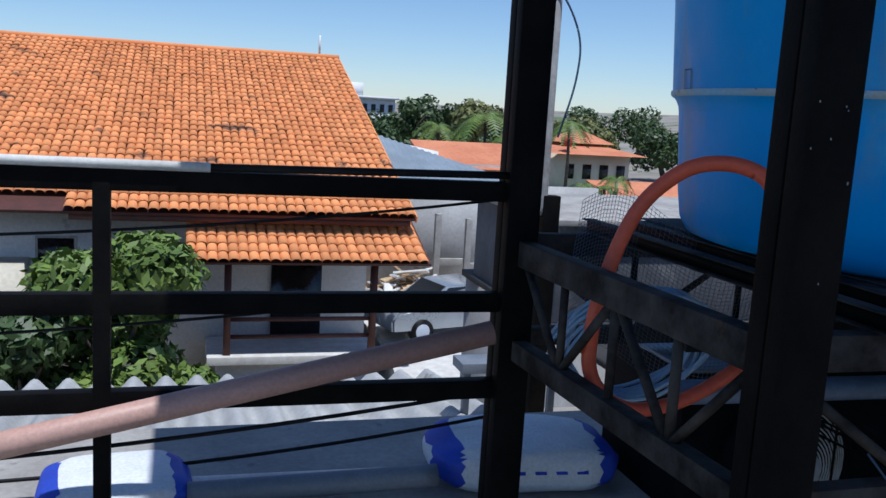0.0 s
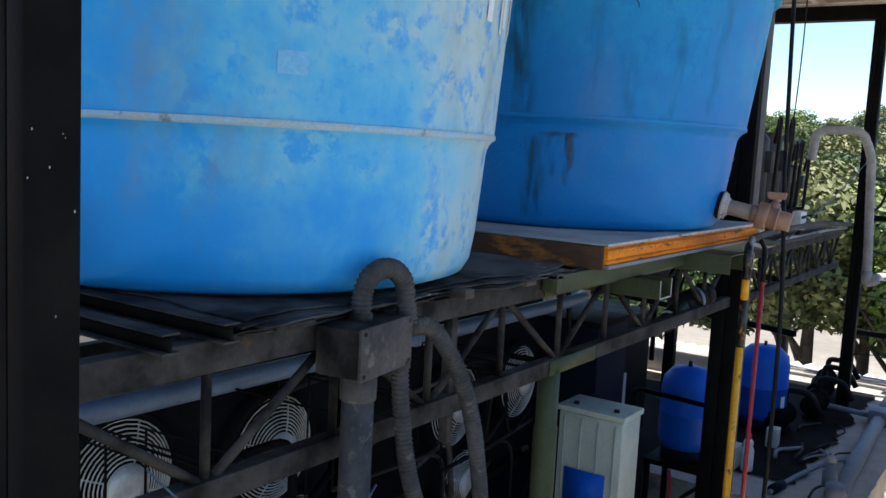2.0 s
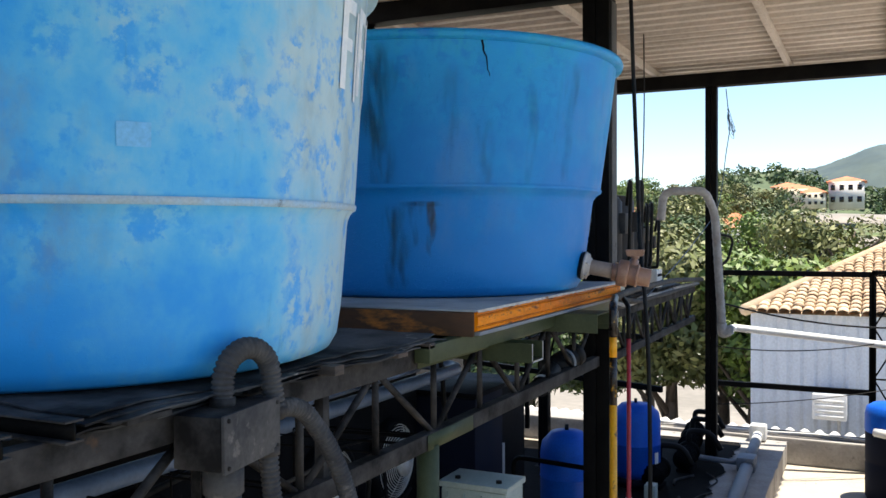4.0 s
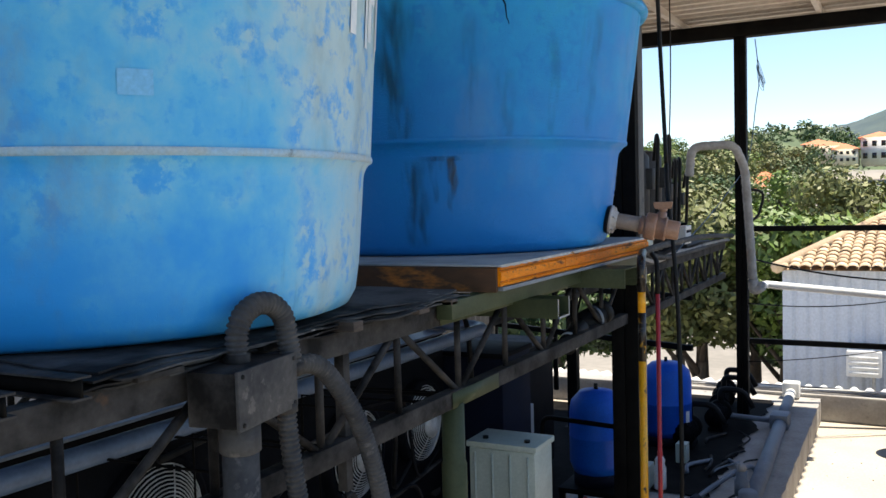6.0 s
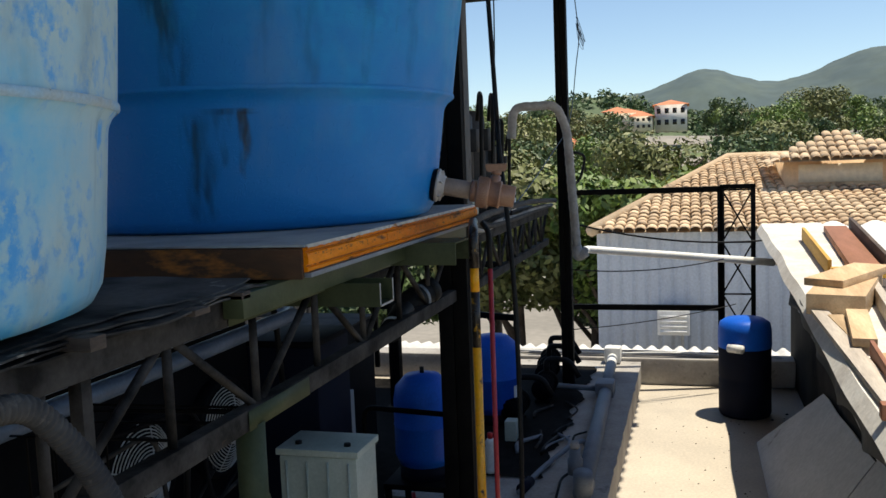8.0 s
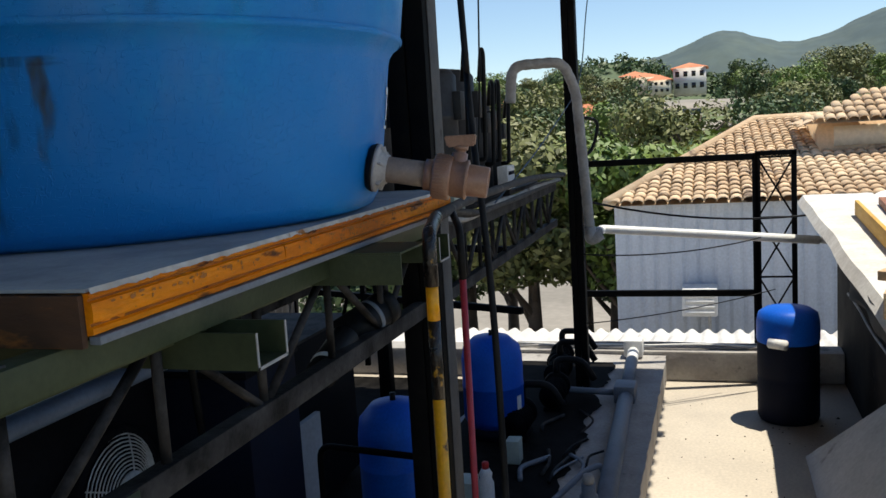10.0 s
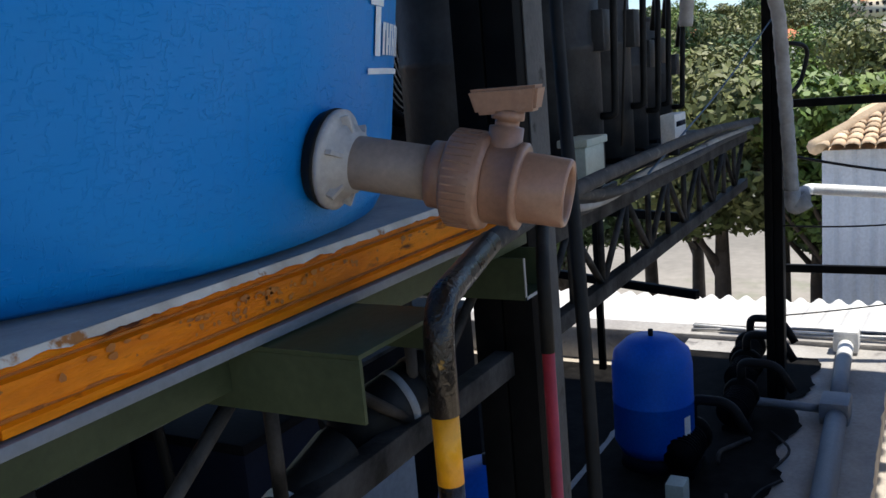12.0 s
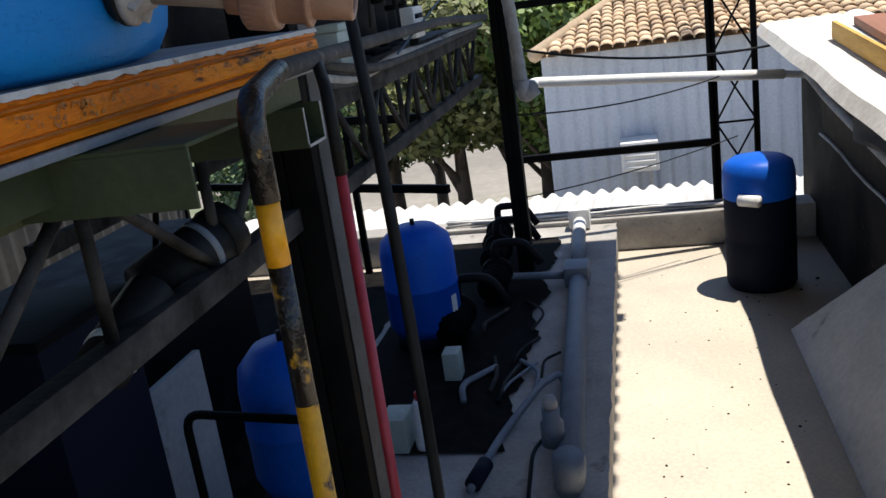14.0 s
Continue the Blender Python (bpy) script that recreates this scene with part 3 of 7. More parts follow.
truss((5.27, 2.35, 0), (8.45, 2.35, 0), 1.455, 1.715, "lattice_truss", "dark lattice truss at the rear of the compressors", 0.26, 0.05)
solo("timber_block", box(2.465, 2.510, 1.44, 1.51, 1.8395, 1.866, 0.004), OLD_WOOD, "short knotty timber block under the tank sheets", "block", "timber blocks")
solo("timber_block", box(2.80, 2.86, 1.44, 1.52, 1.842, 1.856, 0.003), OLD_WOOD, "thin timber wedge under the tank sheets", "block", "timber blocks")
solo("timber_block", box(3.02, 3.06, 1.45, 1.51, 1.840, 1.860, 0.003), OLD_WOOD, "thin timber wedge under the sheet corner", "block", "timber blocks")
for x in (1.50, 1.645):
    jo = thing("steel_joist", (x, 1.5, 1.84), "black steel joist jutting out under the blue tank", "joist", "cross joists")
    part("web", box(x + 0.018, x + 0.023, 1.462, 2.78, 1.8445, 1.876, 0.0), STEEL, jo)
    part("flange", box(x, x + 0.041, 1.462, 2.78, 1.8395, 1.844, 0.001), STEEL_DUSTY, jo)
    part("flange", box(x, x + 0.041, 1.462, 2.78, 1.8765, 1.8805, 0.001), STEEL_DUSTY, jo)
solo("edge_beam", box(3.02, 5.12, 1.45, 1.505, 1.796, 1.855, 0.004), STEEL_GREEN, "olive green flat beam below the platform edge", "beam")
solo("steel_stub", box(2.545, 2.575, 1.53, 1.56, 1.40, 1.78, 0.003), STEEL_DUSTY, "short rusty square tube below the truss", "post")
pole = thing("green_pole", (3.18, 1.54, 0), "olive green round pole holding up the truss", "pole")
part("pole", lathe([(0.0, 0), (0.042, 0), (0.042, 1.30), (0.038, 1.31), (0.038, 1.5), (0, 1.5)], (3.18, 1.54, 0), 24), STEEL_GREEN, pole)
part("base_plate", box(3.1, 3.26, 1.46, 1.62, 0, 0.01, 0.002), STEEL_GREEN, pole)

# warped sheets below the first tank, their free edges drooping and fanned out
for k, (z, dx, dy) in enumerate(((1.848, 0.03, 0.03), (1.856, -0.02, 0.012), (1.864, 0.05, -0.012), (1.872, 0.0, 0.0), (1.8785, 0.035, 0.026))):
    def f(u, v, k=k, z=z, dx=dx, dy=dy):
        edge = (1 - v) ** 5
        return (1.70 + dx + 1.42 * u + 0.025 * noise.noise((v * 7, k, 1)), 1.475 + dy + 0.03 * noise.noise((u * 5, k, 5)) + 1.34 * v,
                z + edge * (0.012 * noise.noise((u * 4.5, k * 2.3, 9)) + 0.005 * noise.noise((u * 16, k, 4)) - 0.006) + 0.0015 * noise.noise((u * 20, v * 20, k)) * (1 - edge))
    solo("packing_sheet", sheet(f, 80, 24, 0.004), CARDBOARD, "warped sooty packing sheet under the blue tank", "sheet", "packing sheets")
for x, z in ((1.80, 1.842), (2.16, 1.842)):
    solo("packing_bracket", box(x, x + 0.12, 1.475, 1.53, z, z + 0.012, 0.002), STEEL_DUSTY, "small rusty steel packer under the sheets", "packer", "steel packers")


# ---- the two water tanks ----
def tank(c, z, material, label, low, up, rim):
    """A tapered tank: low and up are (radius, height) pairs below and above the moulded shoulder."""
    t = thing("water_tank", (c[0], c[1], z), label, "water tank", "blue water tanks")
    (ra, ha), (rb, hb) = low[-1], up[0]
    part("lower_wall", lathe([(0, 0.0)] + low, (c[0], c[1], z), 96), material, t, smooth=60)
    lip = [(ra + (rb - ra) * f, ha + (hb - ha) * g) for f, g in ((0.0, 0.0), (0.12, 0.28), (0.45, 0.58), (0.88, 0.78), (1.05, 1.0))]
    part("shoulder", lathe(lip, (c[0], c[1], z), 96), material, t, smooth=60)
    band = [(rb - 0.001, hb - 0.013), (rb + 0.004, hb - 0.008), (rb + 0.005, hb), (rb + 0.004, hb + 0.004)]
    part("shoulder_line", lathe(band, (c[0], c[1], z), 96), TANK_GRIME if material is TANK_FADED else material, t, "pale dirty line round the shoulder", smooth=60)
    part("upper_wall", lathe(up, (c[0], c[1], z), 96), material, t, smooth=60)
    re, he = up[-1]
    part("rim", lathe([(re, he), (re + rim, he + 0.007), (re + rim + 0.005, he + 0.02), (re + rim, he + 0.035), (re - 0.008, he + 0.035), (re - 0.023, he - 0.005), (rb - 0.01, 0.50), (ra - 0.02, 0.34), (low[2][0] - 0.02, 0.05), (0, 0.03)], (c[0], c[1], z), 96), material, t, smooth=40)
    return t


FADED_LOW = [(0.66, 0.0), (0.695, 0.012), (0.714, 0.045), (0.726, 0.12), (0.745, 0.345)]
FADED_UP = [(0.767, 0.398), (0.774, 0.50), (0.791, 0.75), (0.808, 0.985)]
DEEP_LOW = [(0.645, 0.0), (0.682, 0.012), (0.702, 0.045), (0.718, 0.12), (0.752, 0.385)]
DEEP_UP = [(0.788, 0.445), (0.800, 0.54), (0.836, 0.80), (0.858, 0.985)]


def wall_r(h, c):
    pts = [(k, r) for r, k in (FADED_LOW[2:] + FADED_UP if c is T1 else DEEP_LOW[2:] + DEEP_UP)]
    for (a, r), (b, q) in zip(pts, pts[1:]):
        if h <= b:
            return r + (q - r) * (h - a) / (b - a)
    return pts[-1][1]


def stain(t, c, z, a, w, h0, h1, material, label, taper=0.6):
    """A soft run-off stain on a tank's wall, widest at its top, with its own flat map."""
    bm = bmesh.new()
    layer = bm.loops.layers.uv.new("map")
    rows, grid = 14, []
    for j in range(rows + 1):
        v = j / rows
        h = h0 + (h1 - h0) * v
        r = wall_r(h, c) + 0.003
        line = []
        for i in range(7):
            g = radians(a + w * (i / 6 - 0.5) * (1 - taper * (1 - v)) + 0.35 * w * noise.noise((v * 3, a, 4)))
            line.append(bm.verts.new((c[0] + r * math.cos(g), c[1] + r * math.sin(g), z + h)))
        grid.append(line)
    for j in range(rows):
        for i in range(6):
            f = bm.faces.new((grid[j][i], grid[j][i + 1], grid[j + 1][i + 1], grid[j + 1][i]))
            for lp, (p, q) in zip(f.loops, ((i, j), (i + 1, j), (i + 1, j + 1), (i, j + 1))):
                lp[layer].uv = (p / 6, q / rows)
    return part("stain", bm, material, t, label)


def patch(t, c, z, a0, a1, h0, h1, material, name, wob=0.0, label=""):
    """A painted mark that follows the tank's wall between two angles and two heights."""
    def f(u, v):
        h = h0 + (h1 - h0) * v
        a = radians(a0 + (a1 - a0) * (u + wob * noise.noise((v * 6, a0, 2))))
        h += wob * 0.1 * noise.noise((u * 6, a0, 7))
        r = wall_r(h, c) + 0.0025
        return (c[0] + r * math.cos(a), c[1] + r * math.sin(a), z + h)
    return part(name, sheet(f, 4, 6), material, t, label)


T1, Z1, T2, Z2 = (2.320, 2.19), 1.881, (4.295, 2.085), 1.946
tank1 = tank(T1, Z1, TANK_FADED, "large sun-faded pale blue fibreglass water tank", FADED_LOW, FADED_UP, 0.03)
tank2 = tank(T2, Z2, TANK_BLUE, "large deep blue fibreglass water tank on an orange-edged platform", DEEP_LOW, DEEP_UP, 0.028)

# orange-edged platform of the second tank
plat = thing("platform_board", (4.2, 2.1, 1.87), "orange-edged timber platform with grey worn top under the tank", "platform")
part("panel", box(3.285, 5.13, 1.412, 2.86, 1.872, 1.9385, 0.003), BOARD_END, plat)
part("top_sheet", box(3.27, 5.14, 1.404, 2.87, 1.939, 1.945, 0.001), BOARD_TOP, plat, "grey dusty top sheet with worn edge")


def moulding(x0, x1):
    """A moulded edge board: grooves above and below a broad raised face."""
    prof = ((1.412, 1.937), (1.402, 1.937), (1.3995, 1.931), (1.405, 1.9285), (1.405, 1.9245), (1.3985, 1.922), (1.397, 1.908), (1.3975, 1.894), (1.404, 1.8915), (1.404, 1.8865), (1.399, 1.884), (1.400, 1.875), (1.412, 1.873))
    bm = bmesh.new()
    n = 24
    rows = [[bm.verts.new((x0 + (x1 - x0) * i / n, y + 0.0012 * noise.noise((i * 0.9, z * 60, 2)), z + 0.0010 * noise.noise((i * 0.7, y * 90, 5)))) for y, z in prof] for i in range(n + 1)]
    for a, b in zip(rows, rows[1:]):
        for k in range(len(prof) - 1):
            bm.faces.new((a[k], a[k + 1], b[k + 1], b[k]))
    bm.faces.new(rows[0])
    bm.faces.new(rows[-1][::-1])
    bmesh.ops.recalc_face_normals(bm, faces=bm.faces)
    return bm


part("edge_board", moulding(3.275, 3.888), ORANGE_WOOD, plat, "scratched orange painted edge board", smooth=20)
part("edge_board", moulding(3.892, 5.135), ORANGE_WOOD, plat, "scratched orange painted edge board", smooth=20)
part("edge_groove", box(3.276, 5.134, 1.4035, 1.4055, 1.887, 1.891, 0.0), ORANGE_DARK, plat, "dark groove along the orange edge")
part("edge_groove", box(3.276, 5.134, 1.4045, 1.4062, 1.925, 1.928, 0.0), ORANGE_DARK, plat, "dark chipped line along the orange edge")
part("worn_edge", sheet(lambda u, v: (3.272 + 1.866 * u, 1.3945 + 0.004 * v, 1.9455 - (1 - v) * (0.0085 + 0.004 * noise.noise((u * 60, 1, 1)) + 0.002 * noise.noise((u * 200, 2, 1)))), 260, 1), WORN_EDGE, plat, "chipped whitish top edge")
part("steel_lip", box(3.28, 5.13, 1.393, 1.413, 1.859, 1.872, 0.002), PIPE_GREY, plat, "pale worn steel lip below the orange edge")
part("end_board", box(3.262, 3.275, 1.41, 2.86, 1.856, 1.936, 0.003), BOARD_END, plat, "dirty brown platform end")
rng = random.Random(7)
for k in range(150):
    x = rng.uniform(3.3, 5.1) if k < 110 else rng.gauss(4.22, 0.05)
    s = rng.uniform(0.0012, 0.0045)
    z = 1.9205 - abs(rng.gauss(0, 0.005)) if k % 3 and k < 110 else rng.uniform(1.897, 1.92)
    e = rng.uniform(1.0, 3.5) if k % 3 and k < 110 else 1.0
    bm = bmesh.new()
    ring = [bm.verts.new((x + s * e * math.cos(a) * rng.uniform(0.6, 1.2), 1.3958, z + s * math.sin(a) * rng.uniform(0.6, 1.2))) for a in [i * math.tau / 8 for i in range(8)]]
    bm.faces.new(ring)
    part("chip", bm, ORANGE_DARK, plat)


def channel(x0, x1, y0, y1, z0, z1, label):
    """An open steel channel, its web below and its toes up."""
    t = thing("steel_channel", ((x0 + x1) / 2, y0, z0), label, "channel", "cross channels")
    e = 0.006
    bm = bmesh.new()
    prof = ((x0, z0), (x1, z0), (x1, z1), (x1 - e, z1), (x1 - e, z0 + e), (x0 + e, z0 + e), (x0 + e, z1), (x0, z1))
    a = [bm.verts.new((x, y0, z)) for x, z in prof]
    b = [bm.verts.new((x, y1, z)) for x, z in prof]
    for i in range(8):
        j = (i + 1) % 8
        bm.faces.new((a[i], b[i], b[j], a[j]))
    for r in (a, b):
        bm.faces.new((r[0], r[1], r[4], r[5]))
        bm.faces.new((r[1], r[2], r[3], r[4]))
        bm.faces.new((r[0], r[5], r[6], r[7]))
    bmesh.ops.recalc_face_normals(bm, faces=bm.faces)
    part("profile", bm, STEEL_GREEN, t)
    part("sawn_edge", beam((x0 + 0.003, y0 - 0.001, z0), (x0 + 0.003, y0 - 0.001, z1), 0.006, 0.002, up=(0, 1, 0)), STEEL_PALE, t, "pale sawn end")
    part("sawn_edge", beam((x1 - 0.003, y0 - 0.001, z0), (x1 - 0.003, y0 - 0.001, z1), 0.006, 0.002, up=(0, 1, 0)), STEEL_PALE, t, "pale sawn end")
    part("sawn_edge", beam((x0, y0 - 0.001, z0 + 0.003), (x1, y0 - 0.001, z0 + 0.003), 0.002, 0.006), STEEL_PALE, t, "pale sawn end")
    return t


channel(3.625, 3.745, 1.335, 2.9, 1.724, 1.795, "olive green steel channel jutting out under the platform")
turned = thing("steel_channel", (4.35, 1.27, 1.80), "olive green steel channel with its back up", "channel", "cross channels")
part("web", box(4.22, 4.42, 1.26, 2.9, 1.850, 1.856, 0.001), STEEL_GREEN, turned)
part("toe", box(4.22, 4.226, 1.26, 2.9, 1.775, 1.850, 0.001), STEEL_GREEN, turned)
part("toe", box(4.414, 4.42, 1.26, 2.9, 1.80, 1.850, 0.001), STEEL_GREEN, turned)
channel(4.98, 5.09, 1.40, 2.9, 1.712, 1.795, "olive green steel channel at the platform end")


# ---- outlet of the second tank: flange, pipe and ball valve ----
A0, A1 = Vector((4.352, 1.356, 2.058)), Vector((4.403, 1.076, 2.004))
AX = (A1 - A0).normalized()
LEN = (A1 - A0).length


def ring_along(profile, n=40):
    return lathe([(r, s * LEN) for r, s in profile], A0, n, AX)


outlet = thing("ball_valve", tuple(A0), "brown plastic ball valve on a grey flanged tank outlet", "valve")
part("gasket", ring_along([(0, -0.07), (0.056, -0.07), (0.062, -0.026), (0.0625, -0.012), (0, -0.012)]), RUBBER, outlet, "black rubber gasket")
fl = part("flange", ring_along([(0.0, -0.012), (0.061, -0.012), (0.062, 0.016), (0.057, 0.026), (0.047, 0.036), (0.046, 0.06), (0.039, 0.075), (0.038, 0.10), (0.0, 0.10)]), PVC_GREY, outlet, "grey moulded flange")
side = AX.cross(Vector((0, 0, 1))).normalized()
upv = side.cross(AX)
for k in range(6):
    a = k * math.tau / 6 + 0.3
    d = side * math.cos(a) + upv * math.sin(a)
    part("rib", beam(A0 + AX * 0.020 + d * 0.030, A0 + AX * 0.011 + d * 0.057, 0.006, 0.014, up=AX, bevel=0.001), PVC_GREY, fl)
part("pipe", ring_along([(0.033, 0.06), (0.033, 0.48), (0.0, 0.48)]), PVC_TAN, outlet, "dusty tan plastic pipe")
part("sleeve", ring_along([(0.033, 0.43), (0.040, 0.435), (0.041, 0.53), (0.0, 0.53)]), PVC_BROWN, outlet)
nut_prof = [(0.040, 0.505), (0.052, 0.51), (0.0575, 0.525), (0.0575, 0.655), (0.055, 0.672), (0.0, 0.672)]
part("union_nut", ring_along(nut_prof, 64), PVC_BROWN, outlet, "ribbed brown union nut")
for k in range(40):
    a = k * math.tau / 40
    d = side * math.cos(a) + upv * math.sin(a)
    part("grip_rib", beam(A0 + AX * 0.527 * LEN + d * 0.0577, A0 + AX * 0.635 * LEN + d * 0.0577, 0.0022, 0.0016, up=d), PVC_BROWN, outlet)
part("body", ring_along([(0.0, 0.672), (0.0475, 0.672), (0.048, 0.68), (0.048, 0.785), (0.051, 0.79), (0.051, 0.812), (0.045, 0.82), (0.0, 0.82)], 56), PVC_BROWN, outlet)
part("socket", ring_along([(0.041, 0.82), (0.0395, 0.99), (0.0375, 1.0), (0.0315, 1.0), (0.0305, 0.985), (0.0300, 0.72), (0.0, 0.72)], 56), PVC_BROWN, outlet)
SM = A0 + AX * LEN * 0.72
part("stem", lathe([(0.020, 0.03), (0.020, 0.066), (0.014, 0.067), (0.014, 0.074), (0.019, 0.075), (0.019, 0.086), (0, 0.086)], SM, 28, upv), PVC_BROWN, outlet)
LV = Vector((AX.x, AX.y, 0.0)).normalized()
hm = Matrix((side, LV, side.cross(LV))).transposed().to_4x4()
hm.translation = SM + upv * 0.097
bm = box(-0.023, 0.023, -0.044, 0.038, -0.0145, 0.0145, 0.0, None)
for v in bm.verts:
    if v.co.z < 0:
        v.co.x *= 0.78
        v.co.y *= 0.84
bmesh.ops.transform(bm, matrix=hm, verts=bm.verts)
bmesh.ops.bevel(bm, geom=bm.edges[:], offset=0.0035, segments=2, affect="EDGES")
part("handle", bm, PVC_BROWN, outlet, "flat brown turning handle")

# white stencil shapes and stains on the tanks
ang = lambda c, x, y: math.degrees(math.atan2(y - c[1], x - c[0]))
aT = ang(T2, 4.519, 1.398)
patch(tank2, T2, Z2, aT - 4.0, aT + 0.6, 0.302, 0.322, WHITE_PAINT, "stencil_bar")
patch(tank2, T2, Z2, aT - 2.4, aT - 0.4, 0.236, 0.301, WHITE_PAINT, "stencil_bar")
for k in range(11):
    patch(tank2, T2, Z2, aT + 0.6 + 1.7 * k, aT + 1.6 + 1.7 * k, 0.238, 0.282, WHITE_PAINT, "stencil_bar")
    patch(tank2, T2, Z2, aT + 1.6 + 1.7 * k, aT + 2.0 + 1.7 * k, 0.272 - 0.02 * (k % 2), 0.282 - 0.02 * (k % 2), WHITE_PAINT, "stencil_bar")
patch(tank2, T2, Z2, aT - 4.6, aT + 20, 0.212, 0.220, WHITE_PAINT, "stencil_bar")
for a, w, h0, h1, tp in ((-164.0, 9.0, 0.03, 0.375, 0.1), (-167.0, 10.0, 0.41, 0.98, 0.2), (-158.5, 3.0, 0.20, 0.38, 0.4), (-138.0, 6.0, 0.42, 0.70, 0.3), (-124.0, 5.0, 0.42, 0.85, 0.4), (-148.0, 5.0, 0.44, 0.90, 0.4), (-110.0, 6.0, 0.45, 0.95, 0.4)):
    stain(tank2, T2, Z2, a, w, h0, h1, RUNOFF if a < -155 else FAINT_RUN, "dark greenish run-off stain", tp)
stain(tank2, T2, Z2, -153.1, 6.5, 0.16, 0.383, RUST_RUN, "rusty run-off below the shoulder", 0.85)
stain(tank2, T2, Z2, -153.1, 4.0, 0.27, 0.382, RUST_RUN, "rusty run-off below the shoulder", 0.7)
stain(tank2, T2, Z2, -156.0, 13.0, 0.362, 0.383, RUNOFF, "thin dark line of grime", 0.0)
for k in range(5):
    patch(tank2, T2, Z2, -62 + 4.6 * k, -58.6 + 4.6 * k, 0.60, 0.78, WHITE_PAINT, "stencil_bar")
for k in range(7):
    a = -80.5 + 9.5 * k
    patch(tank1, T1, Z1, a, a + 2.6, 0.69, 0.92, WHITE_PAINT, "stencil_bar")
    patch(tank1, T1, Z1, a + 2.6, a + 6.6, 0.885, 0.92, WHITE_PAINT, "stencil_bar")
    patch(tank1, T1, Z1, a + 2.6, a + 5.4, 0.79, 0.822, WHITE_PAINT, "stencil_bar")
    patch(tank1, T1, Z1, a + 7.6, a + 9.0, 0.67, 0.90, WHITE_PAINT, "stencil_bar")
aS = ang(T1, 1.633, 2.335)
for a0, a1, h0, h1 in ((-2, 2, 0.40, 0.404), (-2, 2, 0.45, 0.454), (-2, -1.6, 0.40, 0.454), (1.6, 2, 0.40, 0.454)):
    patch(tank1, T1, Z1, aS + a0, aS + a1, h0, h1, ALGAE, "pen_mark")
crack = [(-140 + 2.0 * noise.noise((h * 30, 1, 1)) + 18 * (0.98 - h), h) for h in [0.985 - 0.012 * k for k in range(12)]]
part("crack", tube([(T2[0] + (wall_r(h, T2) + 0.001) * math.cos(radians(a)), T2[1] + (wall_r(h, T2) + 0.001) * math.sin(radians(a)), Z2 + h) for a, h in crack], [0.004 - 0.00025 * k for k in range(12)], 6), STAIN_SHADE, tank2, "jagged dark crack below the rim")
part("faded_square", sheet(lambda u, v: (T1[0] + (wall_r(0.5 + 0.05 * v, T1) + 0.002) * math.cos(radians(-126 + 5 * u)), T1[1] + (wall_r(0.5 + 0.05 * v, T1) + 0.002) * math.sin(radians(-126 + 5 * u)), Z1 + 0.5 + 0.05 * v), 4, 2), STICKER_GHOST, tank1, "pale square where a sticker was")

# ---- pipes at the valve ----
yp = thing("yellow_pipe", (4.327, 1.22, 0), "yellow and burnt black steel pipe with a bend", "pipe")
Y = (4.327, 1.220)
part("painted_length", tube([(*Y, 0.0), (*Y, 1.457)], 0.0165, 20), YELLOW_PAINT, yp)
part("burnt_length", tube([(*Y, 1.457), (*Y, 1.664)], 0.0163, 20), TARRY, yp, "charred flaking stretch")
part("painted_length", tube([(*Y, 1.664), (*Y, 1.752)], 0.0166, 20), YELLOW_PAINT, yp)
part("burnt_bend", tube(bend([(*Y, 1.752), (*Y, 1.885), (4.62, 1.29, 1.90)], 8, 0.42), 0.0185, 20), TARRY, yp, "tarry black pipe bend")
part("run", tube(bend([(4.62, 1.29, 1.90), (5.4, 1.42, 1.88), (7.0, 1.50, 1.86), (8.3, 1.52, 1.80)]), 0.0175, 14), CONDUIT, yp, "dusty grey horizontal run")
rp = thing("red_pipe", (4.727, 1.252, 0), "thin red tube with a blackened top", "pipe")
R = (4.727, 1.252)
part("red_length", tube([(*R, 0.0), (*R, 1.70)], 0.0105, 14), RED_PAINT, rp)
part("black_top", tube(bend([(*R, 1.70), (*R, 1.85), (5.0, 1.36, 1.89), (5.6, 1.45, 1.86)], 6, 0.4), 0.0115, 14), RUBBER, rp, "blackened top length")

# ---- electrical box with conduits on the truss ----
JB = Matrix.Translation((1.952, 1.378, 1.725)) @ pose(0, 0, 0, 0, 0, 9.0)
jb = thing("junction_box", (2.05, 1.44, 1.725), "dusty grey electrical junction box on the truss", "junction box")
part("body", box(0.0, 0.232, 0.0, 0.112, 0.0, 0.112, 0.006, None, JB), STEEL_DUSTY, jb)
part("lid", box(-0.003, 0.235, -0.009, -0.0005, -0.004, 0.116, 0.003, None, JB), CONDUIT, jb, "shallow grey lid")
for px in (0.012, 0.22):
    for pz in (0.008, 0.104):
        part("screw", lathe([(0, 0), (0.005, 0), (0.0045, 0.003), (0, 0.003)], JB @ Vector((px, -0.009, pz)), 10, JB.to_3x3() @ Vector((0, -1, 0))), STEEL_DUSTY, jb)
part("hub", lathe([(0.0, -0.012), (0.038, -0.012), (0.038, 0.028), (0.030, 0.045), (0, 0.045)], JB @ Vector((0.236, 0.05, 0.075)), 24, JB.to_3x3() @ Vector((1, 0, 0))), CONDUIT, jb)
rc = thing("rigid_conduit", (2.02, 1.427, 0), "thick dusty grey conduit down from the box", "conduit")
part("tube", tube([(2.025, 1.435, 0.0), (2.025, 1.435, 1.66)], 0.038, 24), CONDUIT, rc, smooth=60)
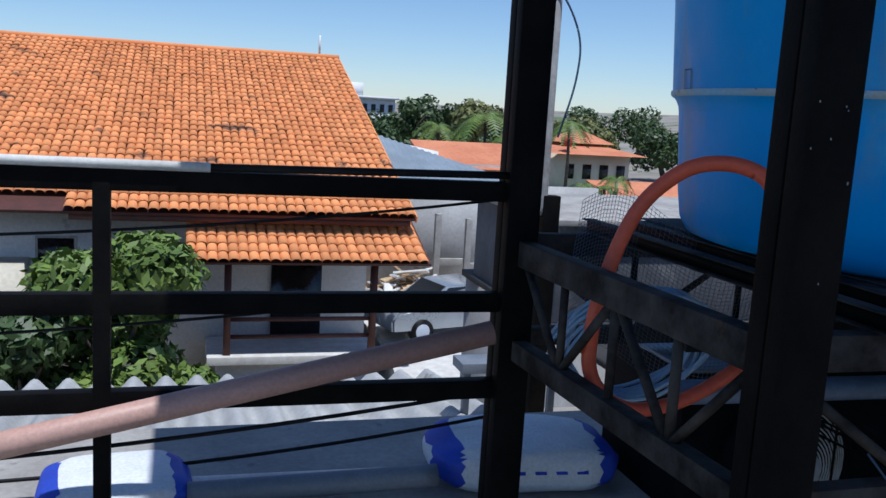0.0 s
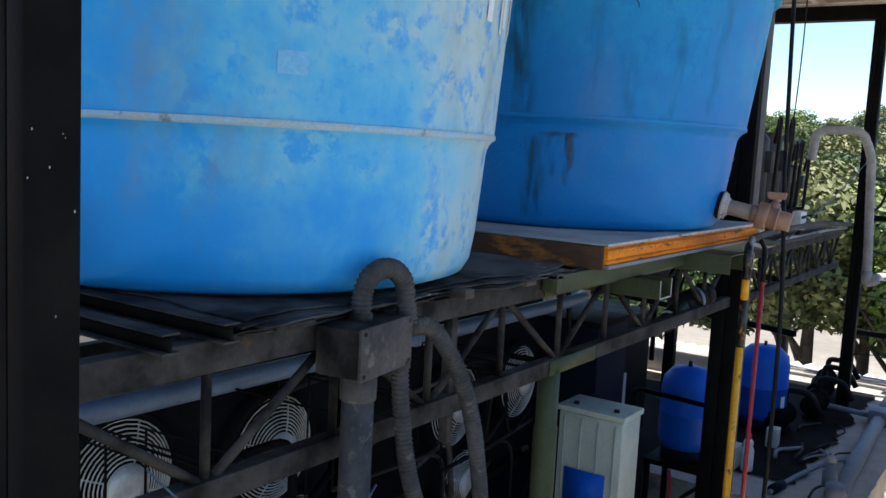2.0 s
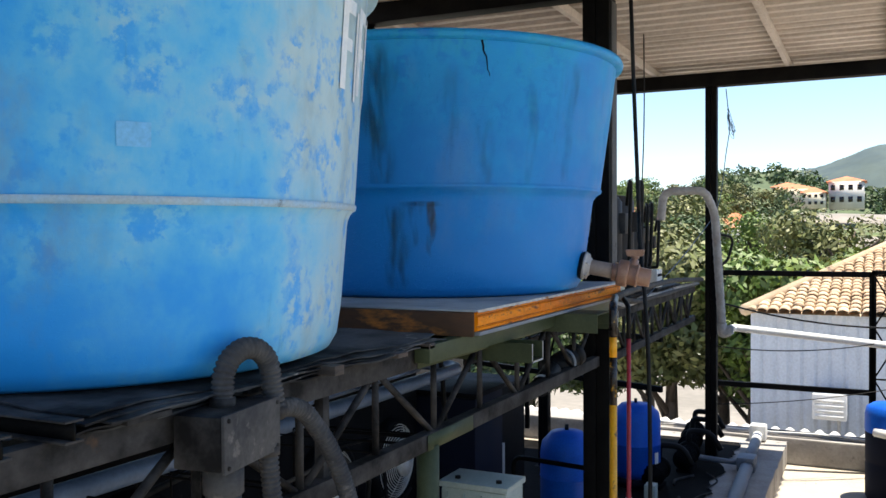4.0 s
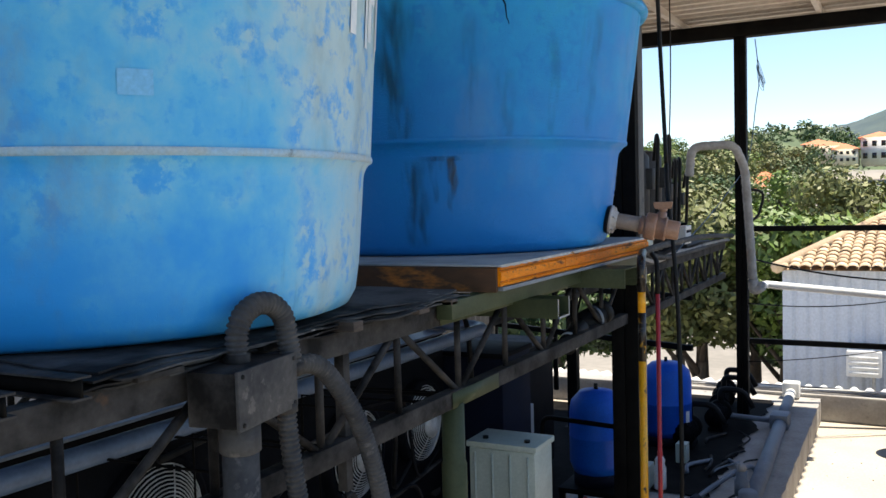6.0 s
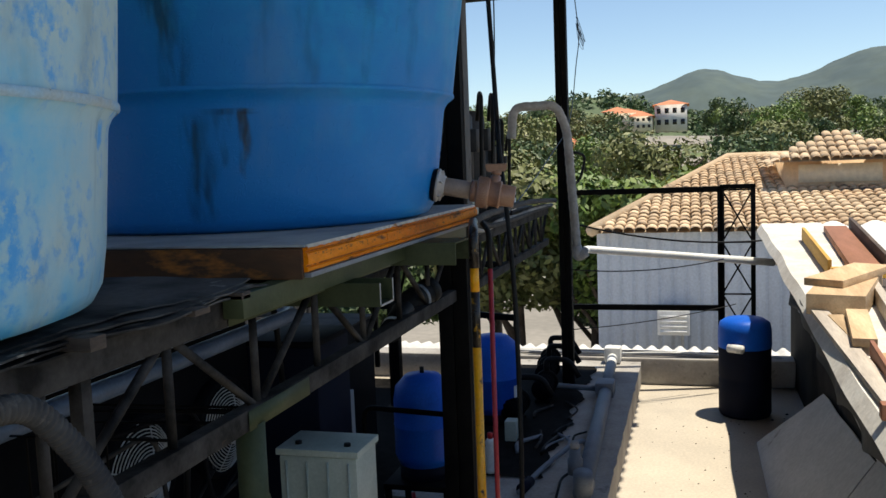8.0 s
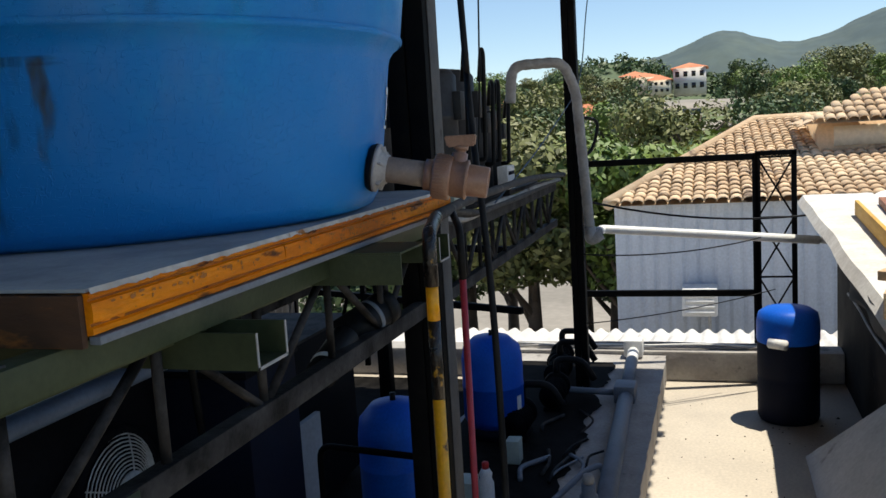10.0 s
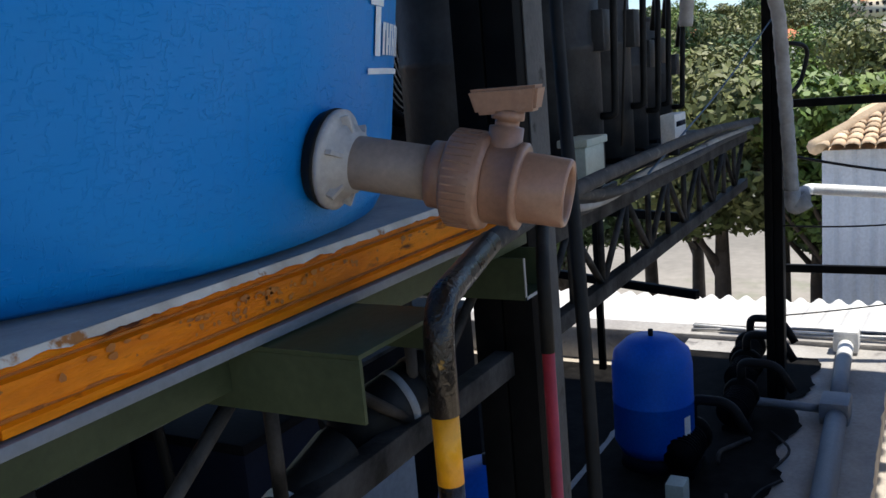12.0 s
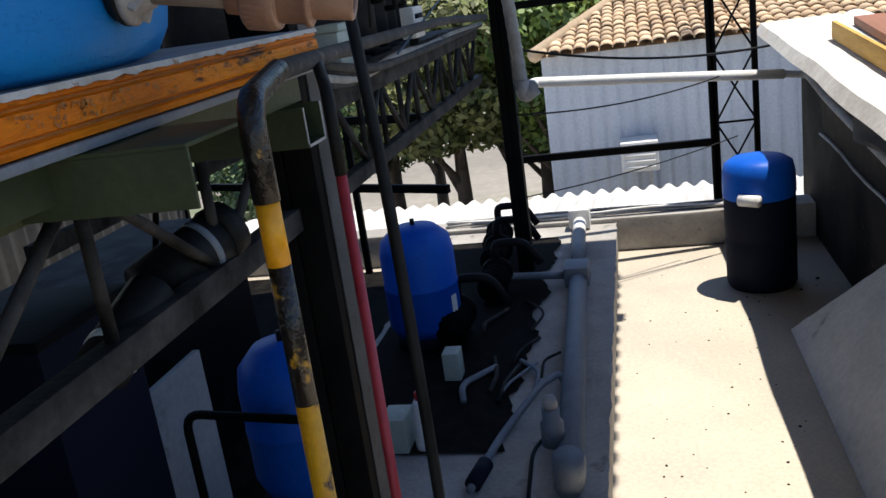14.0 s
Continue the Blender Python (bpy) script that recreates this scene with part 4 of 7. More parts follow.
part("sleeve", lathe([(0.038, 0), (0.043, 0.004), (0.043, 0.064), (0.030, 0.066)], (2.025, 1.435, 1.658), 24), CONDUIT, rc, "wider grey sleeve under the box", smooth=40)


def ribbed(pts, r, label, ends):
    """A ribbed hose with a plain collar at its first ends."""
    t = thing("flexible_hose", tuple(pts[0]), label, "hose", "ribbed hoses")
    part("hose", tube(pts, r, 16, rib=(0.0115, 0.0029)), CONDUIT, t, smooth=70)
    for i in range(ends):
        a, b = (Vector(pts[0]), Vector(pts[1])) if i == 0 else (Vector(pts[-1]), Vector(pts[-2]))
        part("collar", tube([a, a + (b - a).normalized() * 0.02], r + 0.006, 16), STEEL_DUSTY, t)
    return t


arch = [(2.128 - 0.070 * math.cos(a), 1.462 - 0.010 * (1 - math.cos(a)), 1.885 + 0.068 * math.sin(a)) for a in [i * math.pi / 14 for i in range(15)]]
ribbed([(2.056, 1.463, 1.835)] + arch + [(2.203, 1.437, 1.83), (2.204, 1.432, 1.79)], 0.0225, "ribbed grey hose arching over the box", 2)
ribbed(bend([(2.165, 1.425, 1.73), (2.17, 1.42, 1.62), (2.19, 1.41, 1.46), (2.30, 1.40, 1.20), (2.5, 1.5, 0.8), (2.6, 1.9, 0.5)], 8, 0.5), 0.0195, "ribbed grey hose hanging down", 1)
ribbed(bend([(2.20, 1.435, 1.805), (2.29, 1.425, 1.80), (2.385, 1.40, 1.68), (2.46, 1.39, 1.52), (2.56, 1.40, 1.2), (2.8, 1.6, 0.8), (2.9, 2.0, 0.5)], 8, 0.5), 0.0205, "ribbed grey hose drooping from the box", 1)
solo("string", tube(bend([(1.50, 1.50, 1.62), (1.60, 1.47, 1.50), (1.80, 1.42, 1.42), (1.99, 1.39, 1.40), (2.05, 1.39, 1.46)], 5, 0.5), 0.0022, 6), NET, "thin blue string tied round the conduit", "string")


# ---- refrigeration units below and behind the tanks ----
def fan_guard(c, r, parent, n=11, axis=(0, -1, 0)):
    ax = Vector(axis)
    u = ax.orthogonal().normalized()
    v = ax.cross(u)
    c = Vector(c)
    g = part("fan_guard", lathe([(0.072, 0.0), (0.072, 0.012), (0.016, 0.016), (0.0, 0.010)], c + ax * 0.045, 24, axis), WIRE, parent, "pale wire fan guard with a hub disc")
    for k in range(n):
        q = r * (0.36 + 0.64 * k / (n - 1))
        d = 0.05 * (1 - (q / r) ** 2)
        ring = [c + ax * d + (u * math.cos(a) + v * math.sin(a)) * q for a in [i * math.tau / 28 for i in range(29)]]
        part("wire_ring", tube(ring, 0.0028, 5, cap=False), WIRE, g)
    for k in range(4):
        a = k * math.tau / 4 + 0.4
        d = u * math.cos(a) + v * math.sin(a)
        part("spoke", tube([c + ax * 0.048 + d * 0.05, c + ax * 0.03 + d * r * 0.6, c + d * r], 0.003, 6), WIRE, g)
    part("fan_motor", lathe([(0.0, -0.12), (0.05, -0.12), (0.05, 0.0), (0.0, 0.01)], c, 20, axis), MACHINE, parent)
    for k in range(4):
        a = k * math.tau / 4
        d = u * math.cos(a) + v * math.sin(a)
        w = (-u * math.sin(a) + v * math.cos(a))
        bm = sheet(lambda s, t: c - ax * (0.05 + 0.04 * t) + d * (0.05 + (r - 0.065) * s) + w * (0.09 * (t - 0.5) * (0.6 + 0.8 * s)), 3, 2, 0.003)
        part("blade", bm, MACHINE, parent)


def condenser(x0, x1, y0, y1, z0, z1, fans, label):
    t = thing("condensing_unit", ((x0 + x1) / 2, (y0 + y1) / 2, z0), label, "condenser", "condensing units")
    part("housing", box(x0, x1, y0 + 0.12, y1, z0 + 0.05, z1, 0.01), MACHINE, t)
    part("top_panel", box(x0 - 0.008, x1 + 0.008, y0 + 0.10, y1 + 0.008, z1, z1 + 0.012, 0.003), MACHINE_TOP, t, "top panel with the sky's blue reflection in its colour")
    for sx in (x0 + 0.06, x1 - 0.06):
        for sy in (y0 + 0.17, y1 - 0.06):
            part("foot", box(sx - 0.03, sx + 0.03, sy - 0.03, sy + 0.03, z0, z0 + 0.05), STEEL_DUSTY, t)
    for fx, fz, r in fans:
        part("shroud", lathe([(r + 0.035, 0.0), (r + 0.03, 0.05), (r + 0.004, 0.055), (r + 0.002, -0.02)], (fx, y0 + 0.12, fz), 32, (0, -1, 0)), MACHINE, t)
        fan_guard((fx, y0 + 0.075, fz), r, t)
    return t


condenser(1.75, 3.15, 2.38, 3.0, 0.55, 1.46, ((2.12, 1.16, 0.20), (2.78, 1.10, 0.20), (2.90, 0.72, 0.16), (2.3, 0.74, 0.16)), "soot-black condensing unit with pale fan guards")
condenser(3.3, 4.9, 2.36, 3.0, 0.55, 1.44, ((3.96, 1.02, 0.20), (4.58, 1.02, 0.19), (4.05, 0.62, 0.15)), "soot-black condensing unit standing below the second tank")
for x0, x1 in ((1.7, 3.2), (3.25, 4.95)):
    st = thing("unit_stand", ((x0 + x1) / 2, 2.7, 0), "black angle steel stand below a condensing unit", "stand", "unit stands")
    part("top_bar", box(x0, x1, 2.48, 2.52, 0.51, 0.548, 0.003), STEEL, st)
    part("top_bar", box(x0, x1, 2.94, 2.98, 0.51, 0.548, 0.003), STEEL, st)
    for lx in (x0 + 0.02, x1 - 0.02):
        for ly in (2.5, 2.96):
            part("leg", box(lx - 0.02, lx + 0.02, ly - 0.02, ly + 0.02, 0.0, 0.51, 0.003), STEEL, st)
solo("header_pipe", tube(bend([(1.5, 2.15, 1.52), (3.4, 2.15, 1.50), (4.9, 2.2, 1.48), (4.95, 2.6, 1.48)]), 0.032, 18), MACHINE_TOP, "long grey header pipe along the condensers", "pipe", smooth=60)
solo("header_pipe", tube(bend([(1.6, 2.28, 1.60), (4.8, 2.28, 1.60), (4.85, 2.28, 1.1)]), 0.014, 10), RUBBER, "thin black refrigerant pipe along the condensers", "pipe", smooth=60)
back = condenser(6.0, 6.75, 2.35, 2.95, 1.76, 2.75, ((6.38, 2.28, 0.27),), "soot-black condenser with a large fan on the truss")


SHELL = mat("sooty_grey_shell", (0.024, 0.026, 0.030), (0.050, 0.052, 0.056), 6, 0.5, 0.0, 0.15, 60, (0.06, 0.055, 0.05), 0.66, 12, spec=0.25)


def compressor(x, y, z, r, h, label):
    t = thing("compressor", (x, y, z), label, "compressor", "compressors")
    part("shell", lathe([(0, 0.02), (r, 0.02), (r, h * 0.62), (r * 1.03, h * 0.63), (r * 1.03, h * 0.66), (r, h * 0.67), (r, h * 0.93), (r * 0.8, h * 0.98), (0, h)], (x, y, z), 28), SHELL, t, smooth=40)
    part("foot_plate", box(x - r * 1.15, x + r * 1.15, y - r * 1.15, y + r * 1.15, z, z + 0.02, 0.004), MACHINE, t)
    part("tap", tube(bend([(x, y - r, z + h * 0.3), (x, y - r - 0.05, z + h * 0.3), (x + 0.02, y - r - 0.06, z + h * 1.1), (x + 0.1, y - r - 0.03, z + h * 1.15), (x + 0.14, y - r, z + h * 0.9)], 5, 0.4), 0.013, 10), RUBBER, t)
    part("terminal_box", box(x - 0.04, x + 0.04, y - r - 0.035, y - r + 0.01, z + h * 0.62, z + h * 0.82, 0.004), SHELL, t)
    return t


solo("machine_shelf", box(5.4, 8.4, 1.72, 2.3, 1.735, 1.76, 0.003), STEEL_DUSTY, "dusty steel shelf plate across the trusses", "shelf")
for x, y, r, h, l in ((5.75, 1.95, 0.13, 0.66, "tall soot-black compressor on the truss"), (6.5, 1.88, 0.135, 0.70, "tall soot-black compressor with a welded collar"), (6.98, 1.9, 0.12, 0.72, "slim soot-black compressor on the truss"),
                      (7.35, 1.92, 0.095, 0.58, "slim compressor with a white terminal box"), (7.72, 1.95, 0.075, 0.6, "narrow black receiver cylinder"), (8.0, 1.95, 0.07, 0.5, "narrow black receiver beside the bent pipe")):
    compressor(x, y, 1.76, r, h, l)
sw = thing("switch_box", (6.15, 1.70, 1.76), "small cream switch box on the truss", "switch box")
part("body", box(6.08, 6.26, 1.66, 1.74, 1.76, 1.90, 0.006), CREAM, sw)
part("lid", box(6.07, 6.27, 1.65, 1.75, 1.901, 1.925, 0.004), CREAM, sw)
wt = thing("warning_tag", (7.1, 1.66, 1.76), "small white box with a bar label among the pipes", "box")
part("body", box(7.02, 7.20, 1.62, 1.68, 1.80, 1.93, 0.005), WHITE_PVC, wt)
part("label_bar", box(7.04, 7.18, 1.617, 1.6195, 1.88, 1.90), PLASTIC_NIGHT, wt)
part("stand_off", box(7.09, 7.13, 1.63, 1.67, 1.76, 1.80, 0.002), STEEL_DUSTY, wt)
lag = thing("lagged_pipe", (8.3, 1.40, 1.3), "grey tape-wrapped insulated pipe bent over at the top", "pipe")
part("wrap", tube(bend([(8.0, 1.80, 2.30), (8.0, 1.78, 2.54), (8.14, 1.47, 2.55), (8.22, 1.40, 2.36), (8.24, 1.345, 1.42)], 6, 0.35), 0.034, 18, rib=(0.07, 0.0016)), FOIL, lag)
part("elbow", tube(bend([(8.24, 1.345, 1.44), (8.24, 1.345, 1.34), (8.25, 1.27, 1.39)], 5, 0.45), 0.040, 16), FOIL, lag)
wh = thing("white_pipe", (8.4, 0.6, 1.3), "white wrapped pipe slung across the terrace end", "pipe")
part("link", tube([(8.25, 1.29, 1.392), (9.16, 1.405, 1.30)], 0.033, 18), FOIL, wh, "grey taped link")
part("run", tube(bend([(9.14, 1.40, 1.30), (9.22, 1.38, 1.305), (9.40, 0.5, 1.215), (9.60, -0.24, 1.13)], 4, 0.3), 0.034, 18), WHITE_PVC, wh)
part("tail", tube(bend([(9.60, -0.24, 1.13), (9.52, -0.38, 1.12), (9.0, -0.39, 1.04), (7.4, -0.39, 0.92), (5.6, -0.39, 0.82)], 5, 0.3), 0.024, 14), FOIL, wh, "grey tail along the wall")
for k in range(4):
    solo("cable", tube(bend([(5.35, 1.50 + 0.012 * k, 1.80 + 0.02 * k), (5.9, 1.56 - 0.02 * k, 1.745 + 0.012 * k), (6.4, 1.56, 1.80 - 0.012 * k), (7.0, 1.58 - 0.01 * k, 1.76), (7.6, 1.58, 1.79 - 0.012 * k), (8.3, 1.55, 1.765)], 6, 0.5), 0.010 + 0.004 * (k % 2), 10), (CONDUIT, FOIL, STEEL_DUSTY, CONDUIT)[k], "dusty grey cable lying along the truss", "cable", "cables on the truss", smooth=60)


for k in range(5):
    solo("cable", tube([(9.56 + 0.03 * k + 0.02 * math.sin(j * 0.9 + k), 2.2 - 0.19 * j, 0.262 + 0.012 * (k % 2) + 0.01 * abs(math.sin(j * 0.7 + 2 * k))) for j in range(13)], 0.010, 8), (FOIL, WHITE_PVC, CONDUIT, FOIL, CONDUIT)[k], "dusty pale cable lying along the end kerb", "cable", "cables on the kerb", smooth=60)


# crumbs and flakes on the terrace floor, bits of pipe and rag round the plinth
rng = random.Random(41)
bm = bmesh.new()
for k in range(150):
    x, y = rng.uniform(4.6, 9.4), rng.uniform(-0.3, 0.92)
    q = rng.uniform(0.003, 0.011) * (1.8 if k % 17 == 0 else 1.0)
    ring = [(x + q * rng.uniform(0.5, 1.1) * math.cos(a), y + q * rng.uniform(0.5, 1.1) * math.sin(a)) for a in (0.2, 1.5, 2.7, 4.0, 5.2)]
    low = [bm.verts.new((a, b, 0.0005)) for a, b in ring]
    top = bm.verts.new((x, y, q * 0.7))
    for i in range(5):
        bm.faces.new((low[i], low[(i + 1) % 5], top))
solo("floor_debris", bm, WALL_DARK, "dark crumbs and flakes scattered over the screed", "debris", kind="stuff")
for k in range(9):
    x, y = rng.uniform(6.2, 7.6), rng.uniform(1.2, 1.7)
    pts = [(x, y, 0.245), (x + rng.uniform(0.1, 0.25), y + rng.uniform(-0.1, 0.05), 0.25), (x + rng.uniform(0.25, 0.45), y + rng.uniform(-0.16, 0.1), 0.247)]
    solo("pipe_offcut", tube(bend(pts, 4, 0.4), rng.choice((0.007, 0.011, 0.015)), 9), (RUBBER, STEEL_DUSTY, PIPE_GREY)[k % 3], "short sooty pipe offcut lying on the plinth", "pipe", "pipe offcuts", smooth=60)
solo("pink_hose", tube(bend([(4.75, 1.62, 0.02), (5.05, 1.72, 0.16), (5.30, 1.80, 0.30), (5.42, 1.86, 0.44)], 5, 0.4), 0.011, 10), RED_PAINT, "thin pinkish red hose slanting up to the vessel stand", "hose", smooth=60)
tp = thing("tap_body", (6.25, 1.12, 0.232), "grey plastic tap body at the pipe end", "tap")
part("barrel", lathe([(0, 0), (0.045, 0), (0.045, 0.09), (0.034, 0.10), (0.034, 0.15), (0, 0.15)], (6.25, 1.13, 0.29), 20), PIPE_GREY, tp)
part("grip", lathe([(0, 0), (0.026, 0), (0.03, 0.02), (0.024, 0.045), (0, 0.05)], (6.25, 1.13, 0.44), 12), FOIL, tp, "ribbed grip")


# ---- loose tubes and wires ----
def wire(pts, r, material, label, name="cable", bendy=True):
    return solo(name, tube(bend(pts, 5, 0.5) if bendy else pts, r, 7), material, label, "cable", "loose cables", smooth=60)


wire([(4.83, 1.27, 3.45), (4.82, 1.25, 2.9), (4.75, 1.215, 2.45), (4.69, 1.19, 2.15), (4.58, 1.135, 1.85), (4.52, 1.108, 1.55), (4.51, 1.10, 1.1), (4.56, 1.12, 0.5), (4.9, 1.2, 0.012)], 0.010, RUBBER, "black cable hanging from the roof down past the valve")
wire([(6.1, 1.5, 3.44), (6.12, 1.5, 2.9), (6.1, 1.52, 2.3), (6.1, 1.55, 1.9)], 0.004, RUBBER, "thin black wire hanging from the roof")
wire([(8.55, 1.36, 3.44), (8.6, 1.33, 3.1), (8.5, 1.35, 2.9), (8.47, 1.40, 2.4), (7.6, 1.55, 2.0), (6.2, 1.5, 1.80)], 0.004, NET, "thin tangled grey wire tied to the post")
for k in range(4):
    wire([(8.56, 1.35, 3.3 - 0.03 * k), (8.63 + 0.02 * k, 1.30, 3.12 - 0.04 * k), (8.52, 1.27 + 0.02 * k, 3.04), (8.55, 1.35, 3.22)], 0.0022, NET, "loose grey wire loop on the post")
wire(sag((8.44, 1.47, 1.62), (9.45, -0.2, 1.35), 0.08), 0.008, RUBBER, "black cable slung to the railing", bendy=False)
wire(sag((8.44, 1.42, 1.22), (9.3, 0.2, 1.20), 0.05), 0.005, RUBBER, "thin black cable drooping at the terrace end", bendy=False)
wire(sag((8.44, 1.42, 0.72), (9.3, 0.1, 0.80), 0.03), 0.004, RUBBER, "thin black cable low at the terrace end", bendy=False)
wire(bend([(8.49, 1.40, 2.18), (8.62, 1.30, 2.16), (8.60, 1.35, 1.95), (8.52, 1.42, 1.9)], 5, 0.5), 0.012, RUBBER, "black bent hose at the post", bendy=False)

rng = random.Random(17)
for k in range(16):
    x, y, z = rng.uniform(1.7, 3.3), rng.uniform(1.95, 2.25), rng.uniform(0.5, 1.45)
    l = rng.uniform(0.5, 1.3)
    pts = [(x, y, z), (x + l * 0.5, y + rng.uniform(-0.05, 0.05), z + rng.uniform(-0.05, 0.05)), (x + l * 0.55, y + 0.02, z - rng.uniform(0.2, 0.45)), (x + l, y + rng.uniform(0.0, 0.25), z - rng.uniform(0.2, 0.45))]
    solo("refrigerant_pipe", tube(bend(pts, 5, 0.3), rng.choice((0.008, 0.012, 0.017)), 10), (RUBBER, STEEL_DUSTY, MACHINE)[k % 3], "sooty bent refrigerant pipe between the units", "pipe", "refrigerant pipes", smooth=60)
    solo("pipe_hanger", tube([(pts[0][0], pts[0][1], pts[0][2]), (pts[0][0], pts[0][1], 1.49), (pts[0][0], 1.56, 1.505)], 0.004, 6), STEEL, "thin steel hanger rod below the truss", "hanger", "pipe hangers")

# ---- on the plinth and below ----
def pressure_tank(x, y, z, r, h, label):
    t = thing("pressure_tank", (x, y, z), label, "pressure tank", "blue pressure tanks")
    part("vessel", lathe([(0, 0.06), (r * 0.85, 0.07), (r, 0.13), (r, h * 0.5), (r * 1.012, h * 0.505), (r * 1.012, h * 0.52), (r, h * 0.525), (r, h - 0.14), (r * 0.93, h - 0.07), (r * 0.6, h - 0.012), (0, h)], (x, y, z), 40), PLASTIC_BLUE, t, smooth=40)
    part("base_ring", lathe([(r * 0.8, 0.0), (r * 0.86, 0.0), (r * 0.86, 0.075), (r * 0.8, 0.075)], (x, y, z), 32), PLASTIC_NIGHT, t)
    part("label_plate", sheet(lambda u, v: (x + (r + 0.002) * math.cos(radians(-118 + 14 * u)), y + (r + 0.002) * math.sin(radians(-118 + 14 * u)), z + h * 0.26 + 0.11 * v), 4, 1), WHITE_PVC, t, "small pale label")
    part("air_valve", tube([(x, y, z + h - 0.004), (x, y, z + h + 0.03)], 0.012, 10), RUBBER, t)
    return t


vst = thing("vessel_stand", (5.62, 1.85, 0), "black steel box stand below the blue vessel", "stand")
part("top", box(5.44, 5.80, 1.67, 2.03, 0.44, 0.47, 0.004), STEEL, vst)
for lx in (5.46, 5.78):
    for ly in (1.69, 2.01):
        part("leg", box(lx - 0.015, lx + 0.015, ly - 0.015, ly + 0.015, 0, 0.44, 0.002), STEEL, vst)
pressure_tank(5.62, 1.85, 0.47, 0.158, 0.56, "blue pressure vessel on a low black stand")
pressure_tank(7.45, 1.88, 0.232, 0.19, 0.64, "blue pressure vessel beside the oily pump set")
gb = thing("battery_crate", (4.75, 2.0, 0.25), "grey-green ribbed plastic box with a blue front patch", "box")
part("shell", box(4.30, 4.52, 1.71, 2.04, 0.52, 1.01, 0.012), CREAM, gb)
for k in range(4):
    part("rib", box(4.291, 4.299, 1.74 + 0.088 * k, 1.747 + 0.088 * k, 0.54, 0.99), CREAM, gb)
part("lid", box(4.29, 4.53, 1.70, 2.05, 1.012, 1.04, 0.006), CREAM, gb)
part("blue_patch", box(4.287, 4.2955, 1.78, 1.99, 0.54, 0.74), PLASTIC_BLUE, gb, "blue lower patch")
for y in (1.77, 1.98):
    part("plug", lathe([(0, 0), (0.014, 0), (0.014, 0.012), (0, 0.012)], (4.36, y, 1.04), 14), RUBBER, gb)
part("trestle", box(4.26, 4.56, 1.68, 2.07, 0.48, 0.518, 0.004), STEEL, gb)
for x in (4.28, 4.54):
    for y in (1.70, 2.05):
        part("leg", box(x - 0.015, x + 0.015, y - 0.015, y + 0.015, 0, 0.48, 0.002), STEEL, gb)
hr = thing("tube_stand", (5.8, 1.9, 0), "black bent tube stand beside the blue vessel", "stand")
part("loop", tube(bend([(5.36, 1.60, 0.0), (5.36, 1.60, 0.88), (5.44, 2.12, 0.88), (5.44, 2.12, 0.0)], 5, 0.12), 0.014, 12), STEEL, hr)
part("rail", tube([(5.36, 1.62, 0.45), (4.8, 1.66, 0.45), (4.8, 1.66, 0.0)], 0.012, 10), STEEL, hr)
solo("leaning_board", box(5.55, 6.25, 2.50, 2.53, 0.0, 0.75, 0.004), FIBRO, "pale sheet propped up behind the vessel", "board")
fit_ = thing("pump_fitting", (4.7, 1.62, 1.5), "black round filter housing with a pale band", "filter")
part("housing", tube([(4.64, 1.63, 1.535), (4.80, 1.55, 1.59)], 0.055, 24), RUBBER, fit_)
part("end_cap", tube([(4.795, 1.5525, 1.588), (4.83, 1.535, 1.60)], [0.059, 0.055], 24), RUBBER, fit_)
part("band", tube([(4.755, 1.5725, 1.5745), (4.768, 1.566, 1.579)], 0.0558, 24), PIPE_GREY, fit_, "pale band")
part("union", tube([(4.58, 1.605, 1.535), (4.645, 1.6275, 1.537)], 0.032, 16), RUBBER, fit_)
part("lower_housing", tube([(4.40, 1.585, 1.49), (4.58, 1.583, 1.55)], 0.045, 24), RUBBER, fit_)
part("band", tube([(4.43, 1.5847, 1.5), (4.447, 1.5845, 1.5057)], 0.0465, 24), WHITE_PVC, fit_, "pale band")
part("hanger", tube([(4.74, 1.66, 1.56), (4.74, 1.60, 1.79)], 0.006, 6), STEEL, fit_)


def pump(x, y, z, label):
    t = thing("pump_set", (x, y, z), label, "pump", "oily pump sets")
    part("motor", tube([(x - 0.16, y, z + 0.11), (x + 0.06, y, z + 0.11)], 0.075, 20), MACHINE, t)
    for k in range(8):
        part("fin", lathe([(0.076, 0), (0.084, 0), (0.084, 0.006), (0.076, 0.006)], (x - 0.15 + 0.025 * k, y, z + 0.11), 20, (1, 0, 0)), MACHINE, t)
    part("volute", lathe([(0, 0), (0.085, 0.01), (0.095, 0.035), (0.085, 0.07), (0, 0.08)], (x + 0.06, y, z + 0.12), 24, (1, 0, 0)), STEEL, t)
    part("outlet", tube(bend([(x + 0.10, y, z + 0.19), (x + 0.10, y, z + 0.30), (x + 0.10, y - 0.18, z + 0.30), (x + 0.10, y - 0.26, z + 0.16)], 5, 0.4), 0.024, 14), RUBBER, t)
    part("foot", box(x - 0.14, x + 0.08, y - 0.06, y + 0.06, z, z + 0.03, 0.004), MACHINE, t)
    return t


for x, y in ((7.45, 1.72), (8.05, 1.60), (8.55, 1.66), (8.9, 1.70)):
    pump(x, y, 0.233 if y < 1.83 else 0.0, "oil-black pump with a bent outlet on the plinth")
mp_ = thing("main_pipe", (7.5, 1.13, 0.25), "blue-grey plastic main along the plinth with white joints", "pipe")
part("run", tube([(5.98, 1.06, 0.275), (8.18, 1.135, 0.275)], 0.052, 22), PIPE_GREY, mp_)
